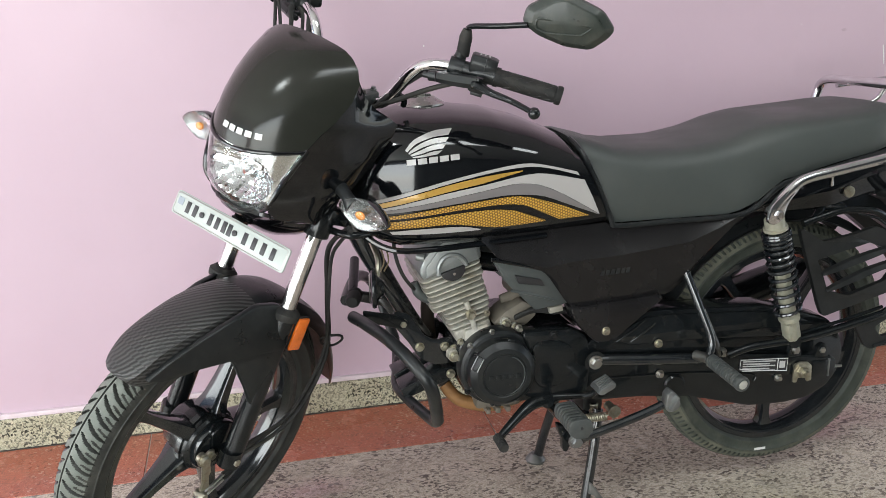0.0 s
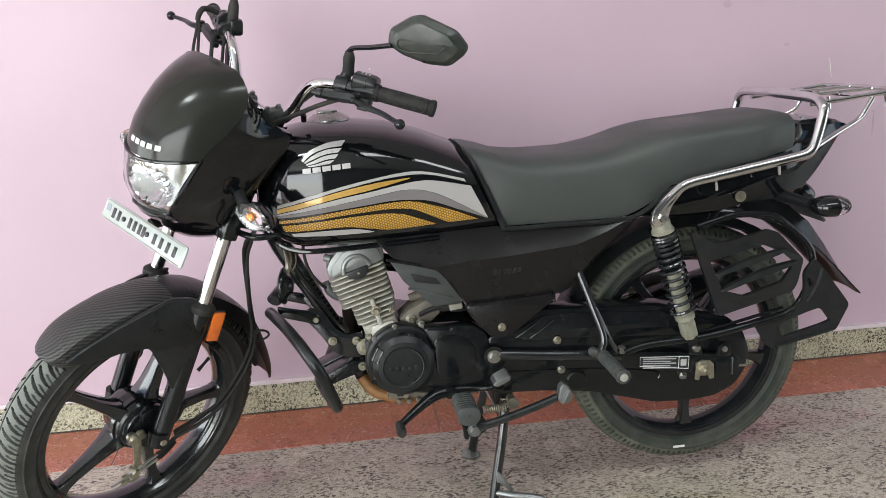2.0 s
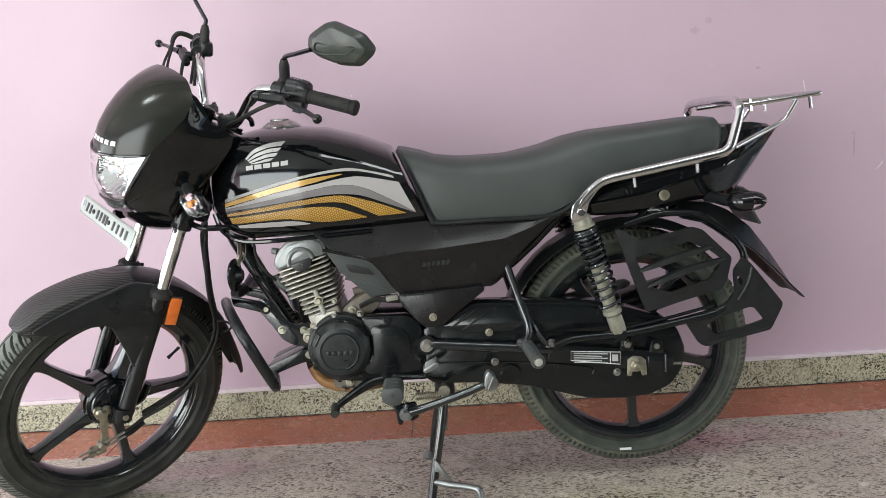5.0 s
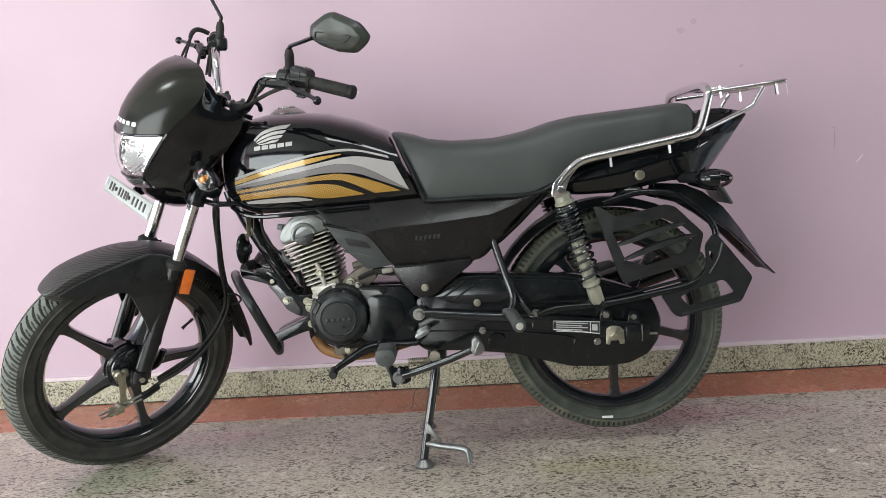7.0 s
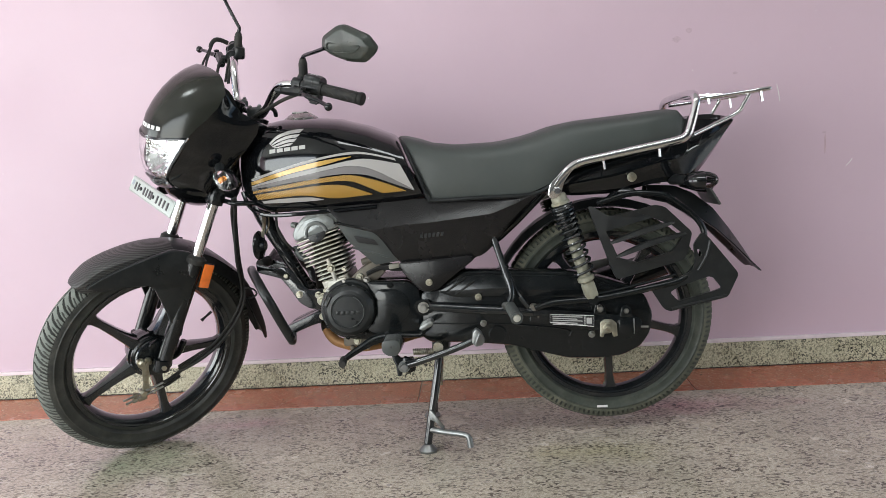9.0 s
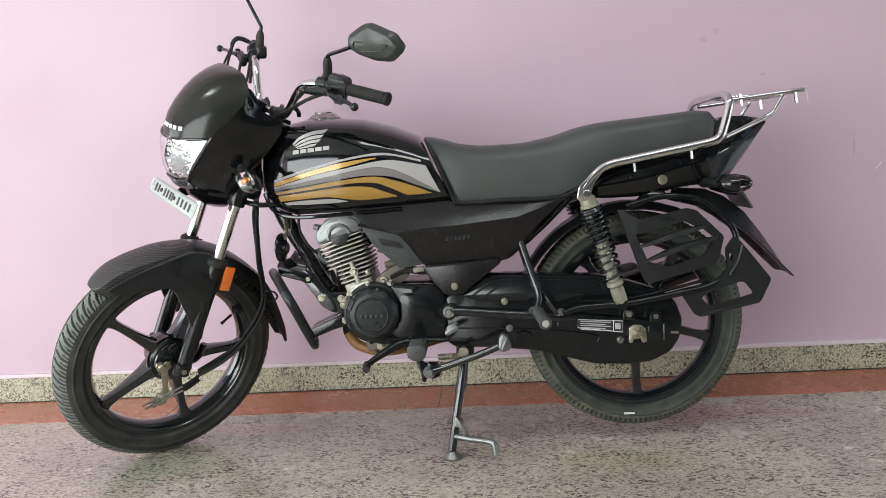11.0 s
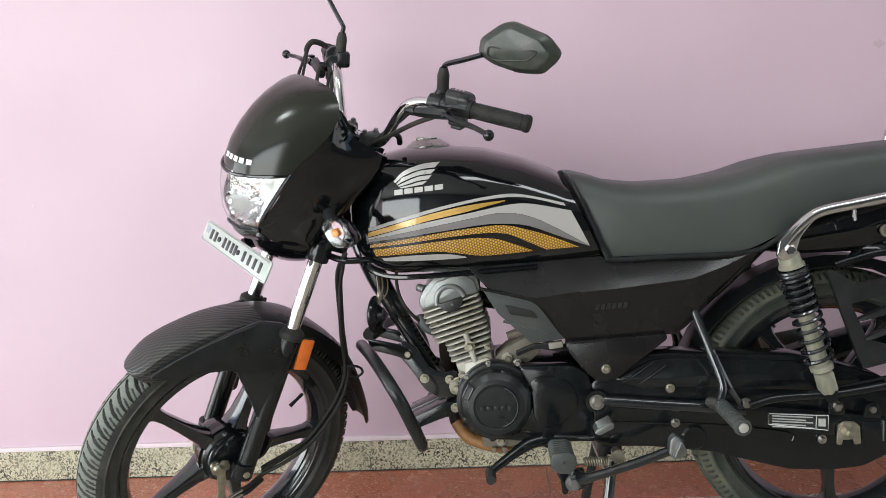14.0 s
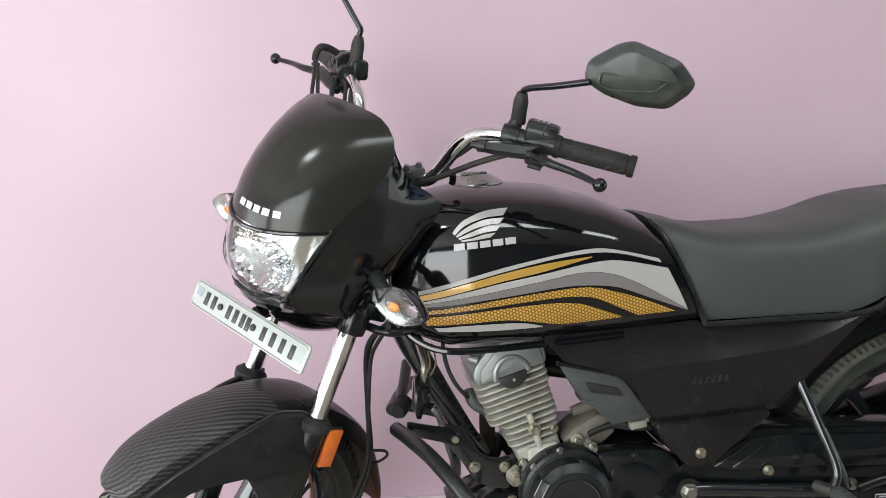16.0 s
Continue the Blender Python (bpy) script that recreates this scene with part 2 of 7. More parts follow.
def terrazzo(name, ground_cols, chip_cols, scale, rough, stretch=(1, 1, 1), chips=0.45, spec=0.5, stains_shade=()):
    """Polished chips in coloured cement, with faint stains and painted shade (x, y, half length, half width, colour,
    strength).
    """
    m, nt, b = shader(name)
    v = coords(nt, stretch)
    warp = nt.nodes.new("ShaderNodeTexNoise")
    warp.inputs["Scale"].default_value, warp.inputs["Detail"].default_value = scale * 0.8, 3
    nt.links.new(v, warp.inputs["Vector"])
    wv = mixc(nt, 0.018 * 60 / scale, v, warp.outputs["Color"], "ADD")
    vo = node(nt, "ShaderNodeTexVoronoi", Scale=scale, Randomness=1.0)
    nt.links.new(wv, vo.inputs["Vector"])
    sep = nt.nodes.new("ShaderNodeSeparateColor")
    nt.links.new(vo.outputs["Color"], sep.inputs[0])
    pick = sep.outputs[0]
    cell = ramp(nt, pick, chip_cols)
    small = node(nt, "ShaderNodeTexVoronoi", Scale=scale * 2.7, Randomness=1.0)
    nt.links.new(wv, small.inputs["Vector"])
    ssep = nt.nodes.new("ShaderNodeSeparateColor")
    nt.links.new(small.outputs["Color"], ssep.inputs[0])
    base = ramp(nt, ssep.outputs[1], ground_cols)
    where = ramp(nt, sep.outputs[2], [(chips - 0.02, (1, 1, 1)), (chips + 0.02, (0, 0, 0))])
    spread = ramp(nt, noise_tex(nt, coords(nt, (0.7, 1, 1)), 16, 4, 0.6), [(0.32, (0.25,) * 3), (0.60, (1.0,) * 3)])
    where = mixc(nt, 1.0, where, spread, "MULTIPLY")
    c = mixc(nt, where, base, cell)
    big = ramp(nt, noise_tex(nt, coords(nt), 3.0, 7, 0.62), [(0.3, (0.76, 0.75, 0.74)), (0.7, (1.12, 1.11, 1.10))])
    c = mixc(nt, 1.0, c, big, "MULTIPLY")
    for x, y, lx, ly, tint, strength in stains_shade:
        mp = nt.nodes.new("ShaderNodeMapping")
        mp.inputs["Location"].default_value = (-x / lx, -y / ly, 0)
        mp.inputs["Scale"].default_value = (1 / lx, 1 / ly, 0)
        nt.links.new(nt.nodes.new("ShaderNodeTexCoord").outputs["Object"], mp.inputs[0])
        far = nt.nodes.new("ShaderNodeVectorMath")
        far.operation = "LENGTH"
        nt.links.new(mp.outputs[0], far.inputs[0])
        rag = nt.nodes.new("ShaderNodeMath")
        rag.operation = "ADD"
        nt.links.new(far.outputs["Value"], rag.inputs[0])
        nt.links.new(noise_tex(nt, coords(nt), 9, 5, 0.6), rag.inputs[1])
        c = mixc(nt, ramp(nt, rag.outputs[0], [(0.45, (strength,) * 3), (1.0, (0, 0, 0))]), c, mixc(nt, 1.0, c, tint, "MULTIPLY"))
    nt.links.new(c, b.inputs["Base Color"])
    r = ramp(nt, noise_tex(nt, coords(nt), 6, 6), [(0.3, (rough - 0.08,) * 3), (0.7, (rough + 0.12,) * 3)])
    nt.links.new(r, b.inputs["Roughness"])
    b.inputs["Specular IOR Level"].default_value = spec
    bump(nt, b, noise_tex(nt, v, 260, 3), 0.05)
    return m


# the green patch by the front wheel paints in its shade with a stain
floor_stone = terrazzo("floor_terrazzo", [(0.0, (0.33, 0.284, 0.220)), (0.45, (0.47, 0.415, 0.340)), (1.0, (0.62, 0.56, 0.470))],
                       [(0.0, (0.075, 0.060, 0.052)), (0.5, (0.14, 0.116, 0.098)), (0.8, (0.33, 0.285, 0.235)), (1.0, (0.60, 0.55, 0.47))], 205, 0.20, stretch=(0.60, 1, 1), chips=0.42,
                       stains_shade=[(1.80, 2.10, 0.75, 0.22, (1.0, 0.62, 0.80), 0.8), (1.50, 1.74, 0.55, 0.20, (0.98, 1.0, 0.66), 0.5), (0.25, 1.80, 0.42, 0.36, (0.62, 0.80, 0.66), 0.8), (0.46, 2.10, 0.36, 0.12, (0.98, 0.74, 0.90), 0.8), (1.9, 1.2, 1.1, 0.6, (0.90, 1.0, 0.86), 0.5)])
skirt_stone = terrazzo("skirting_terrazzo", [(0.0, (0.32, 0.31, 0.22)), (1.0, (0.66, 0.64, 0.48))],
                       [(0.0, (0.015, 0.016, 0.013)), (0.62, (0.055, 0.056, 0.043)), (1.0, (0.52, 0.50, 0.38))], 235, 0.28, chips=0.46)
red_stone = terrazzo("red_border_terrazzo", [(0.0, (0.33, 0.092, 0.054)), (1.0, (0.50, 0.160, 0.098))],
                     [(0.0, (0.17, 0.05, 0.03)), (0.6, (0.42, 0.15, 0.09)), (1.0, (0.62, 0.36, 0.26))], 170, 0.24, chips=0.35)


def wall_paint():
    """Pink distemper with faint roller marks, scuffs and pinholes."""
    m, nt, b = shader("pink_wall_paint")
    v = coords(nt)
    big = noise_tex(nt, v, 1.3, 6)
    c = ramp(nt, big, [(0.3, (0.540, 0.400, 0.476)), (0.7, (0.582, 0.434, 0.512))])
    stain = ramp(nt, noise_tex(nt, v, 7, 7, 0.7), [(0.55, (0, 0, 0)), (0.9, (0.16,) * 3)])
    c = mixc(nt, stain, c, (0.42, 0.32, 0.33))
    nt.links.new(c, b.inputs["Base Color"])
    nt.links.new(ramp(nt, noise_tex(nt, v, 3, 5), [(0.3, (0.42,) * 3), (0.7, (0.58,) * 3)]), b.inputs["Roughness"])
    bump(nt, b, noise_tex(nt, v, 55, 8, 0.65), 0.10, 0.002)
    return m


pink_wall = wall_paint()
ceiling_white = surface("ceiling_white", (0.58, 0.60, 0.595), 0.7, 0, 0, 0.05, 3, 0.1, 120)
chalk = surface("chalk_line", (0.70, 0.60, 0.64), 0.7, 0, 0, 0.08, 40, 0.2, 300)
# for unseen walls, coloured dark to keep the gloss reflections deep
grey_wall = surface("grey_wall", (0.085, 0.092, 0.098), 0.8, 0, 0, 0.08, 3, 0.1, 80)
dark_wall = surface("dark_wall", (0.13, 0.14, 0.145), 0.7, 0, 0, 0.12, 3, 0.1, 80)
cement = surface("cement_joint", (0.40, 0.34, 0.30), 0.8, 0, 0, 0.2, 60, 0.1)
joint_dark = surface("joint_dark", (0.035, 0.03, 0.028), 0.8, 0, 0, 0.2, 60, 0.1)
plaster_chip = surface("plaster_chip", (0.74, 0.72, 0.70), 0.8, 0, 0, 0.1, 60, 0.2)
smudge_pink = surface("smudge_pink", (0.505, 0.372, 0.432), 0.55, 0, 0, 0.12, 90, 0.1)
rust_streak = surface("rust_streak", (0.50, 0.352, 0.385), 0.6, 0, 0, 0.12, 90, 0.1)


# ---------------------------------------------------------------- mesh helpers
def part(name, bm, material, parent=None, label="", angle=38):
    """Links a bmesh as one mesh object under its thing."""
    bmesh.ops.recalc_face_normals(bm, faces=bm.faces)
    limit = radians(angle)
    for f in bm.faces:
        f.smooth = True
    for e in bm.edges:
        if len(e.link_faces) == 2 and e.calc_face_angle(0) > limit:
            e.smooth = False
    me = bpy.data.meshes.new(name)
    bm.to_mesh(me)
    bm.free()
    me.materials.append(material)
    ob = new(name, me)
    if parent is not None:
        ob.parent = parent
    if label:
        ob["label"] = label
    return ob


def smooth_path(pts, steps=6, closed=False):
    """Catmull-Rom through the points."""
    p = [Vector(q) for q in pts]
    n, out = len(p), []
    for i in range(n if closed else n - 1):
        if closed:
            a, b, c, d = p[i - 1], p[i], p[(i + 1) % n], p[(i + 2) % n]
        else:
            a, b, c, d = p[max(i - 1, 0)], p[i], p[i + 1], p[min(i + 2, n - 1)]
        for k in range(steps):
            t = k / steps
            out.append(0.5 * ((2 * b) + (c - a) * t + (2 * a - 5 * b + 4 * c - d) * t * t + (3 * b - a - 3 * c + d) * t ** 3))
    if not closed:
        out.append(p[-1])
    return out


def tube(pts, r, n=10, steps=6, closed=False, into=None, flat=1.0):
    """A round bar along a curve; r may be a number or a list of radii, one a point."""
    bm = into or bmesh.new()
    path = smooth_path(pts, steps, closed)
    m = len(path)
    radii = [r] * m if isinstance(r, (int, float)) else [float(np.interp(i / max(1, m - 1), np.linspace(0, 1, len(r)), r)) for i in range(m)]
    side, rings = None, []
    for i, q in enumerate(path):
        if closed:
            t = path[(i + 1) % m] - path[i - 1]
        else:
            t = path[min(i + 1, m - 1)] - path[max(i - 1, 0)]
        t.normalize()
        if side is None:
            side = t.cross(Vector((0, 0, 1)) if abs(t.z) < 0.9 else Vector((1, 0, 0))).normalized()
        side = (side - t * side.dot(t)).normalized()
        up = t.cross(side)
        rings.append([bm.verts.new(q + radii[i] * (math.cos(a) * side + flat * math.sin(a) * up)) for a in (2 * math.pi * k / n for k in range(n))])
    for i in range(m if closed else m - 1):
        a, b = rings[i], rings[(i + 1) % m]
        for k in range(n):
            bm.faces.new((a[k], a[(k + 1) % n], b[(k + 1) % n], b[k]))
    if not closed:
        bm.faces.new(rings[0])
        bm.faces.new(rings[-1])
    return bm


def loft(rings, closed_ring=True, caps=True, into=None):
    """A skin over rings of equally many points, with a map of lengths along and across."""
    bm = into or bmesh.new()
    uv = bm.loops.layers.uv.verify()
    vs = [[bm.verts.new(p) for p in ring] for ring in rings]
    n = len(rings[0])
    along = 0.0
    for i in range(len(vs) - 1):
        step = sum((vs[i + 1][k].co - vs[i][k].co).length for k in range(n)) / n
        across = 0.0
        for k in range(n if closed_ring else n - 1):
            j = (k + 1) % n
            w = (vs[i][j].co - vs[i][k].co).length
            f = bm.faces.new((vs[i][k], vs[i][j], vs[i + 1][j], vs[i + 1][k]))
            for lp, c in zip(f.loops, ((along, across), (along, across + w), (along + step, across + w), (along + step, across))):
                lp[uv].uv = c
            across += w
        along += step
    if caps and closed_ring:
        bm.faces.new(vs[0])
        bm.faces.new(vs[-1])
    return bm


def thicken(bm, d):
    """Gives an open sheet its thickness."""
    bmesh.ops.recalc_face_normals(bm, faces=bm.faces)
    bmesh.ops.solidify(bm, geom=bm.faces[:], thickness=d)
    return bm


def lathe(profile, centre, axis="y", n=32, into=None, closed=False):
    """Turns (radius, height) pairs round an axis through the centre."""
    bm = into or bmesh.new()
    c = Vector(centre)
    if isinstance(axis, str):
        a = {"x": Vector((1, 0, 0)), "y": Vector((0, 1, 0)), "z": Vector((0, 0, 1))}[axis]
    else:
        a = Vector(axis).normalized()
    u = a.cross(Vector((0, 0, 1)) if abs(a.z) < 0.9 else Vector((1, 0, 0))).normalized()
    w = a.cross(u)
    rings = []
    for k in range(n):
        d = math.cos(2 * math.pi * k / n) * u + math.sin(2 * math.pi * k / n) * w
        rings.append([bm.verts.new(c + max(r, 1e-5) * d + h * a) for r, h in profile])
    m = len(profile)
    for k in range(n):
        p, q = rings[k], rings[(k + 1) % n]
        for i in range(m if closed else m - 1):
            j = (i + 1) % m
            bm.faces.new((p[i], p[j], q[j], q[i]))
    if not closed:
        bmesh.ops.remove_doubles(bm, verts=bm.verts, dist=3e-5)
        if profile[0][0] > 1e-4:
            bm.faces.new([r[0] for r in rings])
        if profile[-1][0] > 1e-4:
            bm.faces.new([r[-1] for r in rings])
    return bm


def slab(outline, y0, y1, holes=(), bevel=0.0, into=None, shape=None):
    """A plate cut to an outline in x and z, from y0 to y1, with holes; shape bends it."""
    from mathutils.geometry import tessellate_polygon
    bm = into or bmesh.new()
    loops = [[Vector((x, 0, z)) for x, z in lp] for lp in (outline, *holes)]
    flat = [p for lp in loops for p in lp]
    tris = tessellate_polygon([[Vector((p.x, p.z, 0)) for p in lp] for lp in loops])
    front = [bm.verts.new((p.x, y0, p.z)) for p in flat]
    back = [bm.verts.new((p.x, y1, p.z)) for p in flat]
    made = []
    if holes:
        for t in tris:
            made.append(bm.faces.new([front[i] for i in t]))
            made.append(bm.faces.new([back[i] for i in reversed(t)]))
    else:
        made.append(bm.faces.new(front))
        made.append(bm.faces.new(back[::-1]))
    start, rim = 0, []
    for lp in loops:
        n = len(lp)
        for k in range(n):
            a, b = start + k, start + (k + 1) % n
            f = bm.faces.new((front[a], front[b], back[b], back[a]))
            made.append(f)
            rim += [bm.edges.get((front[a], front[b])), bm.edges.get((back[a], back[b]))]
        start += n
    if bevel:
        bmesh.ops.recalc_face_normals(bm, faces=made)
        bmesh.ops.bevel(bm, geom=rim, offset=bevel, segments=2, profile=0.5, affect="EDGES", clamp_overlap=True)
    if shape:
        for v in bm.verts:
            v.co.y += shape(v.co.x, v.co.z)
    return bm


def rounded(outline, r, steps=3):
    """Rounds an outline's corners."""
    out, n = [], len(outline)
    for i in range(n):
        a, b, c = (Vector((*outline[k % n], 0)) for k in (i - 1, i, i + 1))
        d1, d2 = a - b, c - b
        q = min(r, d1.length * 0.45, d2.length * 0.45)
        p1, p2 = b + d1.normalized() * q, b + d2.normalized() * q
        for k in range(steps + 1):
            t = k / steps
            v = (1 - t) ** 2 * p1 + 2 * t * (1 - t) * b + t * t * p2
            out.append((v.x, v.y))
    return out


def block(size, m, bevel=0.002, into=None):
    bm = bmesh.new()
    bmesh.ops.create_cube(bm, size=1)
    bmesh.ops.scale(bm, vec=size, verts=bm.verts)
    if bevel:
        bmesh.ops.bevel(bm, geom=bm.edges[:], offset=bevel, segments=2, profile=0.5, affect="EDGES")
    bm.transform(m)
    if into is None:
        return bm
    me = bpy.data.meshes.new("tmp")
    bm.to_mesh(me)
    bm.free()
    into.from_mesh(me)
    bpy.data.meshes.remove(me)
    return into


def ip(x, table):
    return float(np.interp(x, [a for a, b in table], [b for a, b in table]))


# ---------------------------------------------------------------- the porch
WALL_Y, BAND_Y = 2.5, 2.245
XW, XE, YS, ZC = -4.6, 4.6, -3.2, 3.0


def structure(name, bm, material, label, category):
    return tagged(part(name, bm, material), label, category, kind="structure")


def box(x0, x1, y0, y1, z0, z1, bevel=0.0, into=None):
    return block((x1 - x0, y1 - y0, z1 - z0), Matrix.Translation(((x0 + x1) / 2, (y0 + y1) / 2, (z0 + z1) / 2)), bevel, into)


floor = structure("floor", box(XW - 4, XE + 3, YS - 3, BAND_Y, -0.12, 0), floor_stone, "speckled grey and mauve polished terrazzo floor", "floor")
wall_north = structure("wall_north", box(XW, XE, WALL_Y, WALL_Y + 0.2, -0.12, ZC), pink_wall, "pale pink painted plaster wall with small chips", "wall")
# unseen wall; its opening is added for the east fill lamp
bm = box(XE, XE + 0.2, YS, -0.6, -0.12, ZC)
box(XE, XE + 0.2, 2.4, WALL_Y + 0.2, -0.12, ZC, into=bm)
box(XE, XE + 0.2, -0.6, 2.4, 2.10, ZC, into=bm)
structure("wall_east", bm, grey_wall, "unseen dark grey side wall with an added opening", "wall")
bm = box(XW - 0.2, XW, YS, -1.6, -0.12, ZC)
box(XW - 0.2, XW, 2.4, WALL_Y + 0.2, -0.12, ZC, into=bm)
box(XW - 0.2, XW, -1.6, 2.4, 2.68, ZC, into=bm)
structure("wall_west", bm, pink_wall, "pale pink painted wall with a wide open side", "wall")
# unseen wall behind the camera, dark to shape the reflections
bm = box(-0.4, XE + 0.2, YS - 0.2, YS, -0.12, ZC)
box(XW - 0.2, -0.4, YS - 0.2, YS, 2.68, ZC, into=bm)
structure("wall_south", bm, dark_wall, "unseen plain dark grey wall with a wide open front", "wall")
# unseen ceiling, its two openings added for the overhead lamps
bm = box(XW - 0.2, -0.65, YS - 0.2, WALL_Y + 0.2, ZC, ZC + 0.15)
box(-0.25, 0.85, YS - 0.2, WALL_Y + 0.2, ZC, ZC + 0.15, into=bm)
box(2.65, XE + 0.2, YS - 0.2, WALL_Y + 0.2, ZC, ZC + 0.15, into=bm)
box(0.85, 2.65, YS - 0.2, 0.075, ZC, ZC + 0.15, into=bm)
box(0.85, 2.65, 0.525, WALL_Y + 0.2, ZC, ZC + 0.15, into=bm)
box(-0.65, -0.25, YS - 0.2, 0.35, ZC, ZC + 0.15, into=bm)
box(-0.65, -0.25, 0.75, WALL_Y + 0.2, ZC, ZC + 0.15, into=bm)
structure("ceiling", bm, ceiling_white, "unseen off-white plaster ceiling with two added roof openings", "ceiling")

# skirting and red border along the wall, laid in lengths with dark joints
skirting = structure("skirting", box(XW, XE, WALL_Y - 0.008, WALL_Y, 0.0, 0.091), joint_dark, "grey-green speckled terrazzo skirting with dark joints", "skirting")
border = structure("floor_border", box(XW, XE, BAND_Y, WALL_Y - 0.008, -0.12, -0.001), cement, "dark red polished terrazzo border along the wall", "floor border")
chalk_line = structure("trim", box(XW, XE, WALL_Y - 0.013, WALL_Y, 0.0915, 0.104, 0.001), chalk, "whitish ragged paint edge along the skirting", "trim")

# ---------------------------------------------------------------- the motorcycle
BIKE_Y = 1.9177
STEER, RAKE = radians(44), radians(26)
HEAD = Vector((0.283, 0, 0.268))
AXIS = Vector((math.sin(RAKE), 0, math.cos(RAKE)))
STEERED = Matrix.Translation(HEAD) @ Matrix.Rotation(STEER, 4, AXIS) @ Matrix.Translation(-HEAD)

motorcycle = tagged(new("motorcycle"), "black motorcycle with gold and silver stripes on its centre stand", "motorcycle")
motorcycle.location, motorcycle.rotation_euler, motorcycle.scale = (0.009, BIKE_Y, 0.0178), (radians(-1.53), radians(0.473), radians(0.534)), (0.986,) * 3


def fixed(name, bm, material, parent=None, label="", angle=38):
    return part(name, bm, material, parent or motorcycle, label, angle)


def turned(name, bm, material, parent=None, label="", angle=38):
    """A part of the steered front end, drawn straight ahead and turned to the left lock."""
    bm.transform(STEERED)
    return part(name, bm, material, parent or motorcycle, label, angle)


def mirrored(bm):
    bm.transform(Matrix.Diagonal((1, -1, 1, 1)))
    return bm


def bolt(parent, c, r=0.007, h=0.006, out=-1, steered=False, material=None, axis=None):
    """A hexagon head on its washer, facing out."""
    a = Vector(axis) if axis else Vector((0, out, 0))
    bm = lathe([(0, 0), (r * 1.35, 0), (r * 1.35, h * 0.3), (0, h * 0.3)], c, a, 16)
    head = lathe([(0, h * 0.2), (r * 0.96, h * 0.2), (r, h * 0.4), (r, h * 0.9), (r * 0.8, h * 1.15), (0, h * 1.15)], c, a, 6)
    me = bpy.data.meshes.new("tmp")
    head.to_mesh(me)
    head.free()
    bm.from_mesh(me)
    bpy.data.meshes.remove(me)
    return (turned if steered else fixed)("bolt", bm, material or zinc, parent, angle=25)


# ---- wheels
TYRE = [(0.238, 0.027), (0.2425, 0.0335), (0.247, 0.0375), (0.2485, 0.0400), (0.2505, 0.0402), (0.252, 0.0395), (0.262, 0.0426), (0.2685, 0.0428), (0.2695, 0.0440), (0.2715, 0.0440), (0.2725, 0.0424), (0.279, 0.040), (0.287, 0.036),
        (0.294, 0.0295), (0.2995, 0.022), (0.3035, 0.0135), (0.3058, 0.006), (0.3065, 0.0)]


def groove_front(turn, v):
    a = abs(v)
    if a < 0.03:
        return 0.6
    if 0.12 < a < 0.93:
        ph = (turn * 82 + (0.5 if v > 0 else 0) - 1.35 * a + 4) % 1
        if ph < 0.25 * math.sin(math.pi * (a - 0.10) / 0.85) ** 0.5:
            return 1.0
        if a > 0.60 and 0.58 < ph < 0.66:
            return 0.5
    return 0.0


def groove_rear(turn, v):
    a = abs(v)
    ph = (turn * 128 + (0.5 if v > 0 else 0) + 0.5 * a) % 1
    if 0.66 < a < 0.90 and ph < 0.34:
        return 0.9
    if 0.42 < a < 0.50 or a < 0.05:
        return 1.0
    if 0.05 <= a <= 0.42 and (turn * 96 - 0.9 * a) % 1 < 0.24:
        return 1.0
    return 0.0


def tyre(c, groove, n=1344, grow=0.0):
    prof = []
    raw = [(r, -y) for r, y in TYRE] + [(r, y) for r, y in reversed(TYRE[:-1])]
    for i in range(len(raw) - 1):
        k = 3 if raw[i][0] > 0.27 else 1
        for j in range(k):
            t = j / k
            prof.append((raw[i][0] * (1 - t) + raw[i + 1][0] * t, raw[i][1] * (1 - t) + raw[i + 1][1] * t))
    prof.append(raw[-1])
    m = len(prof)
    verts, faces = [], []
    for k in range(n):
        th = 2 * math.pi * k / n
        for r, y in prof:
            depth = 0.0
            if r > 0.274:
                v = math.copysign(1 - (r - 0.274) / 0.0325, y) if abs(y) > 1e-6 else 0.0
                arc = math.copysign(min(1, abs(y) / 0.0415), y)
                depth = 0.0075 * groove(k / n, arc)
            q = r - depth + grow * max(0.0, (r - 0.245) / 0.06)
            verts.append((c[0] + q * math.cos(th), c[1] + y, c[2] + q * math.sin(th)))
    for k in range(n):
        a, b = k * m, ((k + 1) % n) * m
        for i in range(m - 1):
            faces.append((a + i, a + i + 1, b + i + 1, b + i))
        faces.append((a + m - 1, a, b, b + m - 1))
    me = bpy.data.meshes.new("tmp")
    me.from_pydata(verts, [], faces)
    bm = bmesh.new()
    bm.from_mesh(me)
    bpy.data.meshes.remove(me)
    return bm


